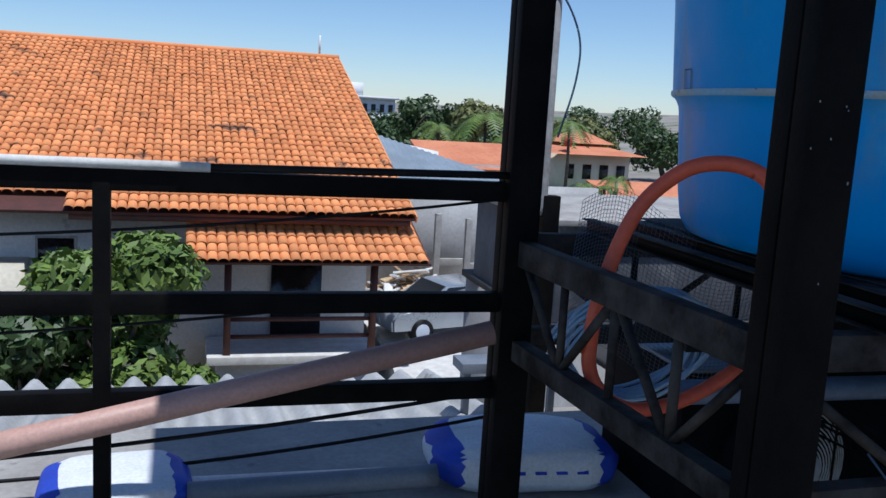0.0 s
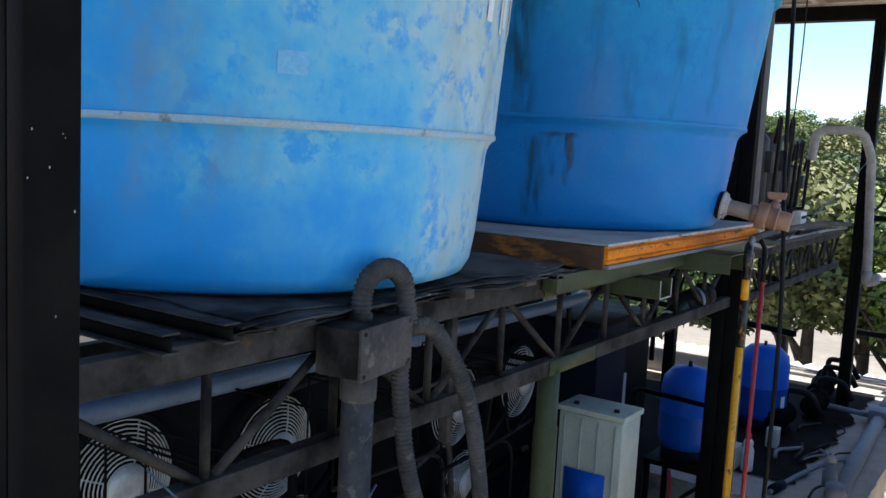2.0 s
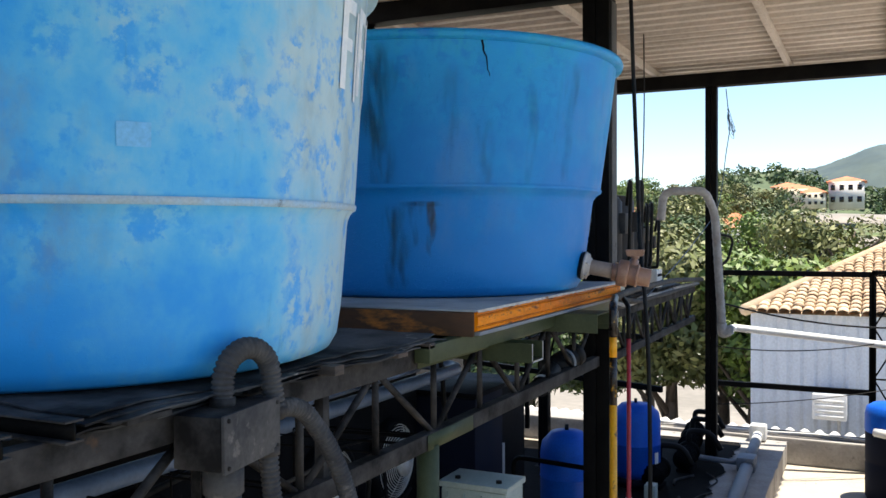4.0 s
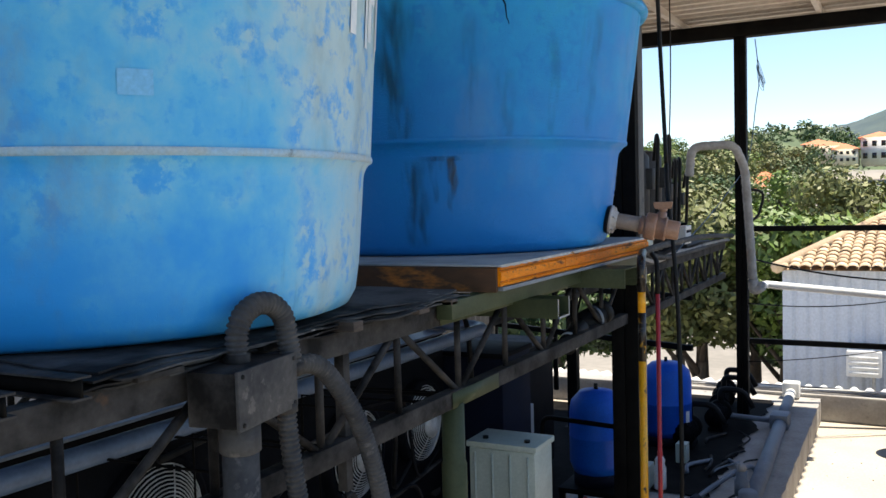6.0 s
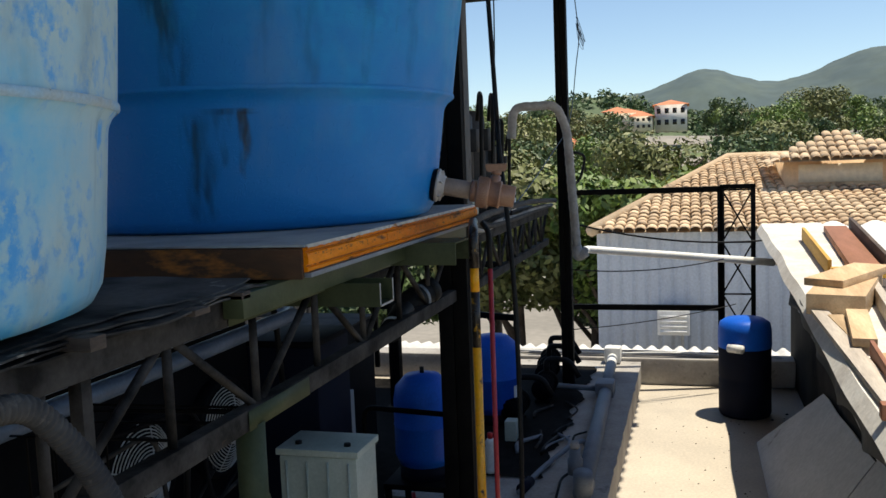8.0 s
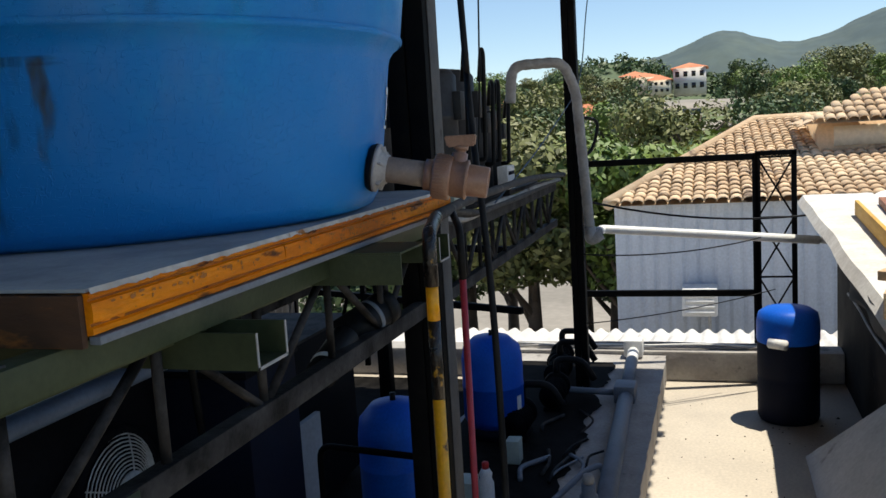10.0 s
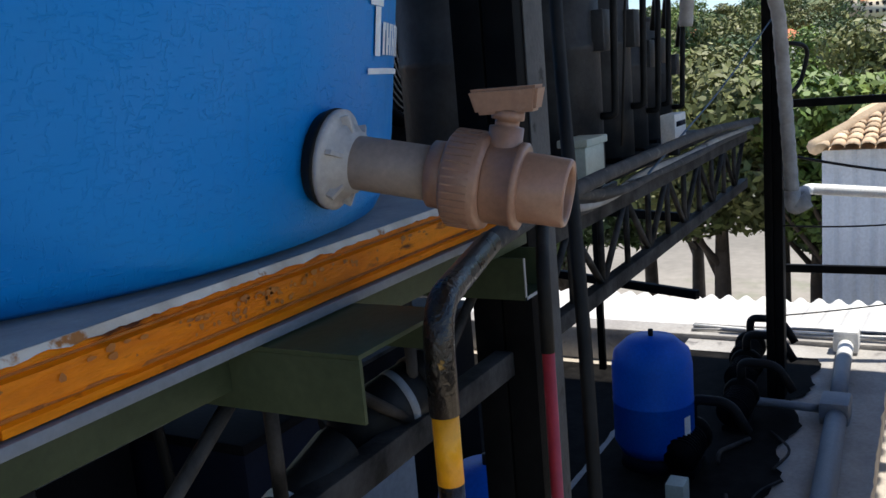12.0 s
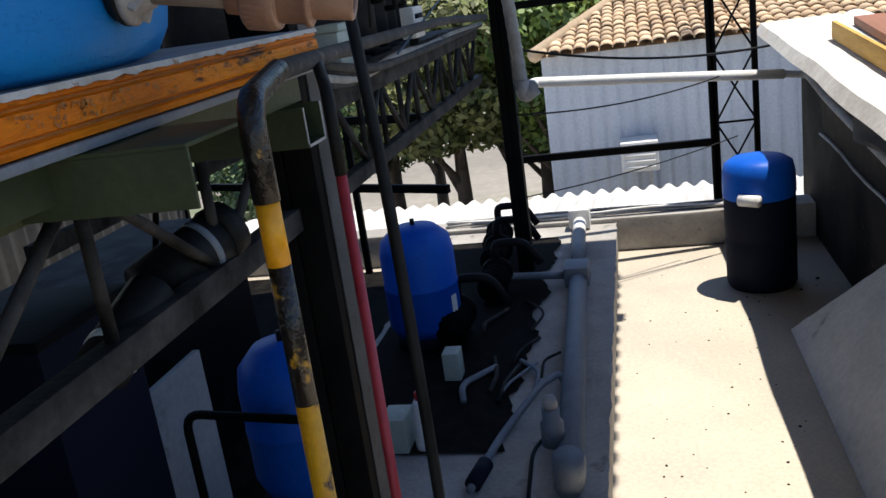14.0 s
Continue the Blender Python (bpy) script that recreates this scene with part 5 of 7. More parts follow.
part("clamp_joint", box(8.12, 8.32, 1.07, 1.215, 0.232, 0.355, 0.02), PIPE_GREY, mp_, "grey square joint")
part("run", tube([(8.32, 1.145, 0.275), (9.1, 1.175, 0.275)], 0.045, 22), PIPE_GREY, mp_)
part("run", tube([(9.1, 1.175, 0.275), (9.36, 1.185, 0.28)], 0.046, 22), WHITE_PVC, mp_, "white end length")
part("end_joint", box(9.34, 9.49, 1.11, 1.26, 0.232, 0.375, 0.02), WHITE_PVC, mp_, "white square end joint")
part("branch", tube(bend([(8.2, 1.20, 0.29), (8.2, 1.45, 0.30), (8.1, 1.62, 0.34)], 5, 0.4), 0.022, 14), PIPE_GREY, mp_)
part("elbow", tube(bend([(6.15, 1.06, 0.275), (6.0, 1.055, 0.275), (5.97, 1.05, 0.40)], 5, 0.4), 0.055, 18), PIPE_GREY, mp_)
ht = thing("thin_hose", (6.6, 1.3, 0.24), "thin black bent hose lying on the plinth", "hose")
part("hose", tube(bend([(6.0, 1.42, 0.25), (6.35, 1.36, 0.26), (6.75, 1.22, 0.30), (6.85, 1.15, 0.30), (6.82, 1.12, 0.24)], 5, 0.4), 0.016, 12), PIPE_GREY, ht)
part("connector", tube([(6.02, 1.41, 0.262), (6.16, 1.385, 0.262)], 0.032, 14), PLASTIC_NIGHT, ht)
part("thin_tail", tube(bend([(5.9, 1.2, 0.245), (6.3, 1.22, 0.25), (6.5, 1.10, 0.25)], 5, 0.4), 0.008, 8), RUBBER, ht)
bt = thing("bottle", (6.35, 1.66, 0.232), "white plastic bottle with a red cap on the plinth", "bottle")
part("body", lathe([(0, 0), (0.038, 0.0), (0.04, 0.01), (0.04, 0.14), (0.03, 0.165), (0.034, 0.19), (0.02, 0.215), (0, 0.215)], (6.35, 1.66, 0.232), 24), WHITE_PVC, bt, smooth=50)
part("cap", lathe([(0, 0.215), (0.018, 0.215), (0.018, 0.245), (0.012, 0.25), (0, 0.25)], (6.35, 1.66, 0.232), 16), RED_CAP, bt, "red screw cap")
cb = thing("carton", (5.85, 1.72, 0.232), "small pale carton beside the bottle", "carton")
part("body", box(6.30, 6.44, 1.72, 1.82, 0.232, 0.38, 0.003), CREAM, cb)
fp2 = thing("small_white_box", (7.0, 1.66, 0.23), "small white plastic box by the vessel", "box")
part("body", box(6.95, 7.05, 1.62, 1.70, 0.233, 0.37, 0.006), CREAM, fp2)

# barrel by the wall, leaning sheets, timber on the wall
br = thing("barrel", (8.66, 0.06, 0), "blue plastic barrel, its lower half coloured dark for the wall's shade", "barrel")
# navy below the split paints the wall's shade on a blue barrel
part("lower_half", lathe([(0, 0), (0.19, 0.0), (0.205, 0.03), (0.205, 0.30), (0.20, 0.31), (0.205, 0.33), (0.205, 0.56)], (8.66, 0.06, 0), 40), PLASTIC_NIGHT, br, "lower half with the wall's shade in its colour", smooth=40)
part("upper_half", lathe([(0.205, 0.56), (0.21, 0.58), (0.208, 0.70), (0.195, 0.76), (0.15, 0.79), (0, 0.80)], (8.66, 0.06, 0), 40), PLASTIC_BLUE, br, "bright blue domed upper half", smooth=40)
part("white_grip", tube([(8.49, 0.19, 0.58), (8.42, 0.09, 0.58)], 0.035, 12), WHITE_PVC, br, "white plastic grip")
sh = thing("leaning_sheet", (7.0, -0.15, 0), "grey cement board leaning against the low wall", "board", "leaning boards")
part("board", sheet(lambda u, v: (5.75 + (2.15 - 0.30 * v) * u + 0.05 * v * (1 - u) + 0.01 * noise.noise((v * 9, u * 4, 1)), 0.02 - 0.415 * v, 0.004 + (0.60 + 0.02 * noise.noise((u * 4, 1, 1)) - 0.14 * u) * v), 24, 12, 0.012), FIBRO, sh)
sh2 = thing("leaning_sheet", (5.0, -0.15, 0), "second grey cement board leaning against the low wall", "board", "leaning boards")
part("board", sheet(lambda u, v: (3.9 + 1.80 * u, 0.03 - 0.43 * v, 0.004 + 0.66 * v), 6, 6, 0.012), FIBRO, sh2)
rng = random.Random(11)
def deck(u, v):
    x, y = 3.9 + 6.1 * u, -0.69 - 4.5 * v
    return (x, y, WALL_Z(x) - 0.015 + 0.030 * math.sin(4.5 * v / 0.36 * math.tau))


solo("roof_deck", sheet(deck, 20, 150, 0.006), FIBRO_WHITE, "sunlit white corrugated roof behind the low wall", "roof", kind="structure", smooth=60)
solo("deck_block", box(3.9, 10.0, -5.2, -0.67, -4.6, 1.10), RENDER, "plain rendered building under the white roof", "building", kind="structure")


def board(x, y, l, w, h, turn, material, label, lift=0.0, tip=0.0):
    """A sawn board lying on the white roof; turn in degrees off the wall's line."""
    m = Matrix.Translation((x, y, WALL_Z(x) + 0.006 + lift + h / 2)) @ pose(0, 0, 0, tip, -2.3, turn)
    return solo("plank", box(-l / 2, l / 2, -w / 2, w / 2, -h / 2, h / 2, 0.004, None, m), material, label, "plank", "planks on the wall")


BOARDS = (
    (7.98, -0.384, 1.67, 0.025, 0.100, -1, PLANK_YELLOW, "yellow painted board standing on edge"),
    (8.25, -0.646, 2.10, 0.176, 0.050, -3, PLANK_RED, "long reddish brown plank on the roof edge"),
    (8.34, -0.781, 2.10, 0.029, 0.109, -3, PLANK_DARK, "dark brown plank standing on edge"),
    (7.09, -0.542, 0.07, 0.348, 0.058, -8, PLANK_YELLOW, "short orange batten across the pile"),
    (6.35, -0.345, 0.78, 0.279, 0.107, -16, PLANK, "thick pale timber block on the coping"),
    (6.44, -0.371, 0.58, 0.214, 0.041, -34, PLANK, "pale board end on the timber block", 0.107),
    (5.53, -0.281, 0.61, 0.098, 0.037, -6, PLANK, "short sawn plank on the coping", 0.029),
    (5.62, -0.241, 0.51, 0.073, 0.029, 4, PLANK, "narrow sawn batten on the coping"),
    (5.23, -0.194, 1.79, 0.081, 0.024, 2, PLANK_GREY, "long greyish board along the coping edge"),
    (4.37, -0.200, 0.05, 0.097, 0.056, 0, PLANK_RED, "brick-red board end on the coping"),
    (4.90, -0.258, 0.58, 0.018, 0.069, -2, PLANK_RED, "side of a small broken wooden tray"),
    (4.98, -0.356, 0.58, 0.018, 0.069, -2, PLANK_RED, "side of a small broken wooden tray"),
    (4.94, -0.307, 0.55, 0.073, 0.010, -2, PLANK, "floor of a small broken wooden tray"),
    (5.96, -0.473, 1.56, 0.041, 0.082, -4, PLANK_GREY, "pale weathered board on edge"),
    (6.05, -0.621, 1.64, 0.180, 0.029, -3, PLANK_DARK, "broad dark weathered plank"),
)
for row in BOARDS:
    board(*row)
for k in range(26):
    x, y = rng.uniform(4.4, 9.2), -1.15 - 1.7 * rng.random()
    board(x, y, rng.uniform(0.5, 1.5), rng.uniform(0.06, 0.2), rng.uniform(0.025, 0.07), rng.choice((2, -4, 6, 12, 70)) + rng.uniform(-5, 5), PLANK_RED if k % 3 == 0 else PLANK, "reddish sawn plank in a loose pile" if k % 3 == 0 else "pale sawn plank in a loose pile", rng.choice((0.0, 0.0, 0.05)))
flap = thing("hanging_sheet", (6.2, -0.33, 1.0), "torn dark tarpaulin strip hanging below the coping", "tarpaulin")
part("cloth", sheet(lambda u, v: (4.0 + 3.2 * u, -0.15 - 0.018 * math.sin(u * 31) * v - 0.02 * noise.noise((u * 7, v * 3, 4)), WALL_Z(4.0 + 3.2 * u) - 0.04 - (0.13 + 0.10 * noise.noise((u * 6, 1, 8))) * v), 70, 6, 0.003), BITUMEN, flap)
solo("wall_cable", tube([(3.0 + 0.3 * k, -0.408, 0.50 + 0.013 * k + 0.01 * math.sin(k * 1.7)) for k in range(22)], 0.009, 8), FOIL, "thin grey cable clipped along the low wall", "cable", smooth=60)

# ---- railings ----
def rail_bay(name, p, q, zs, posts, label, r=0.02):
    t = thing(name, (*p, zs[-1]), label, "railing", "railings")
    for z in zs:
        part("rail", beam((*p, z), (*q, z), 2 * r, 2 * r + 0.012, bevel=0.003), STEEL, t)
    for f in posts:
        x, y = p[0] + (q[0] - p[0]) * f, p[1] + (q[1] - p[1]) * f
        part("upright", box(x - r, x + r, y - r - 0.001, y + r + 0.001, zs[-1] - 0.6, zs[0] + 0.02, 0.003), STEEL, t)
    return t


rail_bay("railing", (-1.6, 2.47), (1.12, 2.47), (1.985, 1.685, 1.442), (0.0, 0.63), "black steel railing with three bars")
rail_bay("railing", (9.68, 1.6), (9.68, 0.22), (1.80, 0.70), (1.0,), "black steel rails at the terrace end")
rail_bay("railing", (8.5, 1.9), (9.4, 4.2), (1.25, 0.8), (0.3, 0.65, 1.0), "black steel rails behind the vessels")
tw = thing("lattice_mast", (9.68, 0.08, 0.25), "black lattice frame beside the terrace railing", "lattice frame")
for y in (0.20, -0.07):
    part("leg", box(9.66, 9.70, y - 0.02, y + 0.02, 0.25, 1.83, 0.003), STEEL, tw)
part("cap", box(9.66, 9.70, -0.09, 0.22, 1.80, 1.84, 0.003), STEEL, tw)
for k in range(3):
    z0, z1 = 0.35 + 0.48 * k, 0.83 + 0.48 * k
    part("brace", tube([(9.68, 0.2, z0), (9.68, -0.07, z1)], 0.008, 6), STEEL, tw)
    part("brace", tube([(9.682, -0.07, z0), (9.682, 0.2, z1)], 0.008, 6), STEEL, tw)
    part("rung", tube([(9.68, 0.2, z1), (9.68, -0.07, z1)], 0.009, 6), STEEL, tw)

# added bulk: closes off the light behind the condensing units
cab = thing("filler_cabinet", (4.1, 3.5, 0), "black cabinet-shaped bulk added to darken the rear of the units", "cabinet")
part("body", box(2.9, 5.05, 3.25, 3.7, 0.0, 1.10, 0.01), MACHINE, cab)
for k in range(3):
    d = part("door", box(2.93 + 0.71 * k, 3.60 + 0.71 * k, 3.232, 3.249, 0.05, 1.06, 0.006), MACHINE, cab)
    part("handle", box(3.54 + 0.71 * k, 3.56 + 0.71 * k, 3.215, 3.231, 0.7, 0.85, 0.003), STEEL_DUSTY, d)
chest = thing("machine_chest", (5.2, 2.9, 0), "dark navy machine chest beside the units", "chest")
part("body", box(4.95, 5.35, 2.15, 3.2, 0.0, 1.30, 0.012), PLASTIC_NIGHT, chest)
part("lid", box(4.94, 5.36, 2.14, 3.21, 1.302, 1.33, 0.006), MACHINE, chest)

mh = thing("machine_housing", (6.5, 3.0, 0), "low soot-black machine housing behind the vessels", "machine")
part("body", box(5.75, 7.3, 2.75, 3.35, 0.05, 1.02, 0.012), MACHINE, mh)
part("top_panel", box(5.74, 7.31, 2.74, 3.36, 1.022, 1.04, 0.004), STEEL_DUSTY, mh)
for lx in (5.85, 7.2):
    for ly in (2.85, 3.25):
        part("foot", box(lx - 0.04, lx + 0.04, ly - 0.04, ly + 0.04, 0.0, 0.05), STEEL, mh)

# added screen: keeps the view below the trusses dark
sc = thing("filler_screen", (7.0, 4.2, 0), "added dark corrugated screen that blacks out the rear of the terrace", "screen")
part("panel", sheet(lambda u, v: (5.3 + 4.1 * u, 4.2 + 0.012 * math.sin(u * 4.1 / 0.12 * math.tau), 0.02 + 1.25 * v), 160, 1, 0.004), BITUMEN, sc)
for x in (5.35, 7.3, 9.35):
    part("upright", box(x - 0.02, x + 0.02, 4.22, 4.26, 0.0, 1.3, 0.003), STEEL, sc)

# ---- corner behind the first tank: hose, coil, net, sacks ----
solo("orange_hose", tube(bend([(1.545, 1.90, 1.90), (1.555, 1.905, 2.00), (1.545, 1.92, 2.08), (1.49, 1.97, 2.112), (1.41, 2.03, 2.105), (1.32, 2.08, 2.02), (1.268, 2.10, 1.89), (1.225, 2.10, 1.72), (1.225, 2.10, 1.58), (1.32, 2.10, 1.495), (1.448, 2.10, 1.50), (1.56, 2.10, 1.545), (1.66, 2.10, 1.61)], 6, 0.5), 0.018, 16), ORANGE_HOSE, "orange-red hose looped beside the tank", "hose", smooth=60)
coil = thing("tube_coil", (1.5, 2.3, 1.5), "hanging coil of pale blue clear tubing", "coil")
for k in range(9):
    q = 0.155 + 0.012 * random.random()
    ring = [(1.47 + 0.02 * math.sin(3 * a + k) + (q + 0.05) * math.cos(a), 2.28 + 0.012 * k - 0.05 * math.sin(a), 1.60 + q * math.sin(a)) for a in [i * math.tau / 36 for i in range(37)]]
    part("turn", tube(ring, 0.006, 7, cap=False), CLEAR_COIL, coil, smooth=60)
bm = bmesh.new()
net = thing("plastic_net", (1.6, 2.5, 1.6), "draped grey-blue plastic netting", "net")
G = lambda u, v: Vector((1.30 + 0.62 * u, 2.36 + 0.06 * math.sin(u * 5) + 0.1 * v, 1.98 - 0.10 * u + 0.05 * math.sin(u * 7) - 0.46 * v))
for k in range(56):
    tube([G(k / 55, j / 10) for j in range(11)], 0.0007, 3, bm, cap=False)
for k in range(42):
    tube([G(j / 14, k / 41) for j in range(15)], 0.0007, 3, bm, cap=False)
part("mesh", bm, NET, net)


def sack(x, y, z, l, w, h, turn, label):
    t = thing("sack", (x, y, z), label, "sack", "filled sacks")
    m = Matrix.Translation((x, y, z)) @ pose(0, 0, 0, 0, 0, turn)

    def skin(g):
        bm = bmesh.new()
        bmesh.ops.create_icosphere(bm, subdivisions=4, radius=1.0)
        for v in bm.verts:
            c = v.co.copy()
            e = Vector([math.copysign(abs(k) ** 0.55, k) for k in c])
            e *= 1 + 0.05 * noise.noise(c * 3 + Vector((x, y, 0)))
            v.co = m @ Vector((e.x * l / 2 * g, e.y * w / 2 * g, h / 2 + e.z * h / 2 * g * (1 - 0.25 * abs(c.x) ** 3)))
        return bm
    body = part("bag", skin(1.0), BAG, t, smooth=80)
    for a, b in ((-1.0, -0.72), (0.72, 1.0)):
        bm = skin(1.008)
        drop = [f for f in bm.faces if not a <= (m.inverted() @ f.calc_center_median()).x / (l / 2) <= b]
        bmesh.ops.delete(bm, geom=drop, context="FACES")
        part("printed_end", bm, BAG_PRINT, t, "blue printed end", smooth=80)
    for k in range(5):
        bx = -0.22 * l + 0.11 * l * k
        bm = sheet(lambda u, v: m @ Vector((bx + 0.06 * l * u, -w / 2 * (0.94 - 0.25 * v * v) - 0.014, h * (0.52 + 0.14 * v))), 3, 3)
        part("print_bar", bm, BAG_PRINT, t)
    return t


solo("storage_ledge", box(-1.6, 3.0, 2.55, 3.45, 0.86, 1.0, 0.01), CONCRETE, "concrete ledge beyond the railing", "ledge", kind="structure")
solo("ledge_wall", box(-1.6, 3.0, 2.9, 3.1, -0.25, 0.859), RENDER, "rendered wall below the ledge", "wall", kind="structure")
sack(0.12, 2.83, 1.0, 0.42, 0.34, 0.115, 6, "white woven sack with blue printed ends on the ledge")
sack(1.38, 2.86, 1.0, 0.62, 0.40, 0.168, -6, "plump white sack with blue printed ends by the post")
solo("plastic_tube", tube(sag((0.32, 2.74, 1.06), (1.05, 2.70, 1.09), 0.0), 0.035, 14), PIPE_GREY, "grey-blue plastic tube lying on the ledge", "pipe", smooth=60)
solo("plastic_tube", tube(sag((0.32, 2.84, 1.04), (1.08, 2.80, 1.05), 0.0), 0.028, 14), WHITE_PVC, "pale plastic tube lying on the ledge", "pipe", smooth=60)
solo("brown_pipe", tube([(-1.2, 2.408, 1.128), (1.09, 2.408, 1.614)], 0.0325, 22), PVC_PINK, "pinkish brown plastic pipe slanting across the railing", "pipe", smooth=60)
# white and black lengths paint the roof's shadow edge along the rail
solo("pale_conduit", tube([(-1.6, 2.45, 2.03), (0.36, 2.45, 2.022)], 0.012, 12), WHITE_PVC, "sunlit stretch of the top rail's conduit, coloured pale", "conduit", smooth=60)
solo("dark_conduit", tube([(0.36, 2.45, 2.022), (1.12, 2.45, 2.03)], 0.010, 12), RUBBER, "shaded stretch of the top rail's conduit, coloured dark", "conduit", smooth=60)
wire(sag((-1.5, 2.50, 1.84), (1.12, 2.50, 1.96), 0.06), 0.004, RUBBER, "thin black cable along the railing", bendy=False)
wire(sag((-1.5, 2.50, 1.58), (0.6, 2.50, 1.66), 0.03), 0.004, RUBBER, "thin black cable sagging along the railing", bendy=False)
wire(sag((-1.5, 2.6, 1.22), (1.12, 2.55, 1.40), 0.05), 0.006, RUBBER, "black cable sagging below the pipe", bendy=False)
wire(sag((-0.6, 2.9, 1.06), (1.3, 2.9, 1.20), 0.04), 0.006, RUBBER, "black cable hanging over the sacks", bendy=False)
mast = thing("vent_mast", (2.62, 5.75, 0.2), "grey vertical pipe beside the railing", "mast")
part("pipe", tube(bend([(2.45, 5.75, 1.56), (2.60, 5.75, 1.56), (2.60, 5.75, 4.2)], 5, 0.1), 0.040, 14), FOIL, mast)
part("post", box(2.60, 2.72, 5.70, 5.80, 0.004, 1.66, 0.005), STEEL, mast, "short black post below")
bf = thing("pipe_trestle", (2.0, 5.0, 0.2), "blue-grey steel trestle on the corrugated roof", "trestle")
part("top", box(1.84, 2.5, 4.9, 5.1, 0.70, 0.76, 0.005), PIPE_GREY, bf)
for lx in (1.90, 2.44):
    part("leg", box(lx - 0.02, lx + 0.02, 4.98, 5.02, 0.38, 0.70, 0.003), PIPE_GREY, bf)
solo("thin_wire", tube(bend([(2.55, 5.7, 3.05), (2.70, 5.7, 2.86), (2.78, 5.7, 2.66), (2.76, 5.7, 2.40), (2.66, 5.7, 2.05)], 6, 0.5), 0.007, 6), NET, "thin grey-blue wire arching down", "wire", smooth=60)

# corrugated roof next door, waves run away from the railing
nb = sheet(lambda u, v: (-7.0 + 9.2 * u, 3.3 + 3.2 * v, 0.62 - 0.42 * v + 0.042 * math.sin(9.2 * u / 0.21 * math.tau)), 416, 6, 0.007)
solo("neighbour_roof", nb, FIBRO, "grey corrugated fibre-cement roof below the railing", "roof", kind="structure", smooth=70)
solo("neighbour_wall", box(-7.0, 2.2, 3.4, 6.3, -4.6, 0.12), RENDER, "plain rendered wall below the corrugated roof", "wall", kind="structure")
# white room and dark sill beyond the corner
shd = thing("roof_shed", (4.4, 8.6, 0), "weathered flat-roofed shed, walls darkened for shade, with a dark window opening", "shed")
part("wall", box(3.75, 6.8, 8.0, 10.5, 0.199, 1.16, 0.01), SHED_SHADED, shd)
part("roof", box(3.65, 6.9, 7.9, 10.6, 1.162, 1.22, 0.01), CONCRETE, shd)
part("window", box(3.98, 4.40, 7.985, 7.998, 0.72, 1.08), GLASS_DARK, shd, "dark window opening")
solo("lower_roof", box(3.70, 7.2, 6.22, 10.8, 0.12, 0.198), BITUMEN, "dark felt roof around the grey shed", "roof", kind="structure")
solo("lower_block", box(3.76, 7.2, 6.3, 10.8, -4.6, 0.118), RENDER, "rendered building below the grey shed", "building", kind="structure")
solo("terrace_block", box(-0.6, 9.75, -0.36, 6.2, -4.6, -0.252), RENDER, "rendered building under the terrace", "building", kind="structure")
solo("east_roof", sheet(lambda u, v: (9.78 + 3.0 * v, -1.0 + 8.5 * u, -0.02 - 0.34 * v + 0.028 * math.sin(8.5 * u / 0.177 * math.tau)), 380, 5, 0.007), FIBRO_PALE, "sunlit pale corrugated roof below the terrace end", "roof", kind="structure", smooth=70)
solo("east_block", box(9.76, 12.7, -1.0, 7.5, -4.6, -0.45), RENDER, "building below the pale corrugated roof", "building", kind="structure")

# ---- ground and far land, one sheet ----
def land(x, y):
    z = -4.6
    e = max(0.0, min(1.0, (x - 40) / 150.0))
    z += e * e * (3 - 2 * e) * (9.5 + 3.0 * noise.noise((x * 0.012, y * 0.012, 0)))
    return z + max(0.0, min(1.0, (x - 40) / 60)) * 1.5 * noise.noise((x * 0.05, y * 0.05, 3))


xs = [-2600, -900, -300, -120, -60, -30, -10, 5, 20, 35] + [40 + 8 * k for k in range(24)] + [260, 400, 700, 1400, 2600]
ys = [-2600, -1000, -400, -220] + [-150 + 10 * k for k in range(31)] + [220, 400, 1000, 2600]
bm = bmesh.new()
g = [[bm.verts.new((x, y, land(min(x, 230), y))) for y in ys] for x in xs]
for i in range(len(xs) - 1):
    for j in range(len(ys) - 1):
        bm.faces.new((g[i][j], g[i + 1][j], g[i + 1][j + 1], g[i][j + 1]))
solo("ground", bm, ASPHALT, "dusty ground with scrub out to the horizon", "ground", kind="structure", smooth=80)


def ridge(name, x, y0, y1, height, deep, material, seed, label):
    def f(u, v):
        y = y0 + (y1 - y0) * u
        h = height(y) * math.sin(math.pi * min(1, v * 1.0) ** 0.8 * 0.5) + 1.6 * noise.noise((y * 0.06, v * 14, seed)) + 0.9 * noise.noise((y * 0.2, v * 40, seed))
        return (x + deep * v, y, -2.0 + h)
    return solo(name, sheet(f, 240, 26), material, label, "hill", kind="structure", smooth=80)


bump = lambda y, c, w, h: h * math.exp(-((y - c) / w) ** 2)
ridge("hill_near", 300, -330, 260, lambda y: 17 + bump(y, 42, 26, 11) + bump(y, -120, 40, 8), 90, HILL, 4, "wooded hill behind the houses")
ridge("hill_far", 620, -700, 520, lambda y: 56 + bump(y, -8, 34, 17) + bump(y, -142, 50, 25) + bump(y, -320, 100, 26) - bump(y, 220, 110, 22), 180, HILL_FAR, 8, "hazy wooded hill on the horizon")


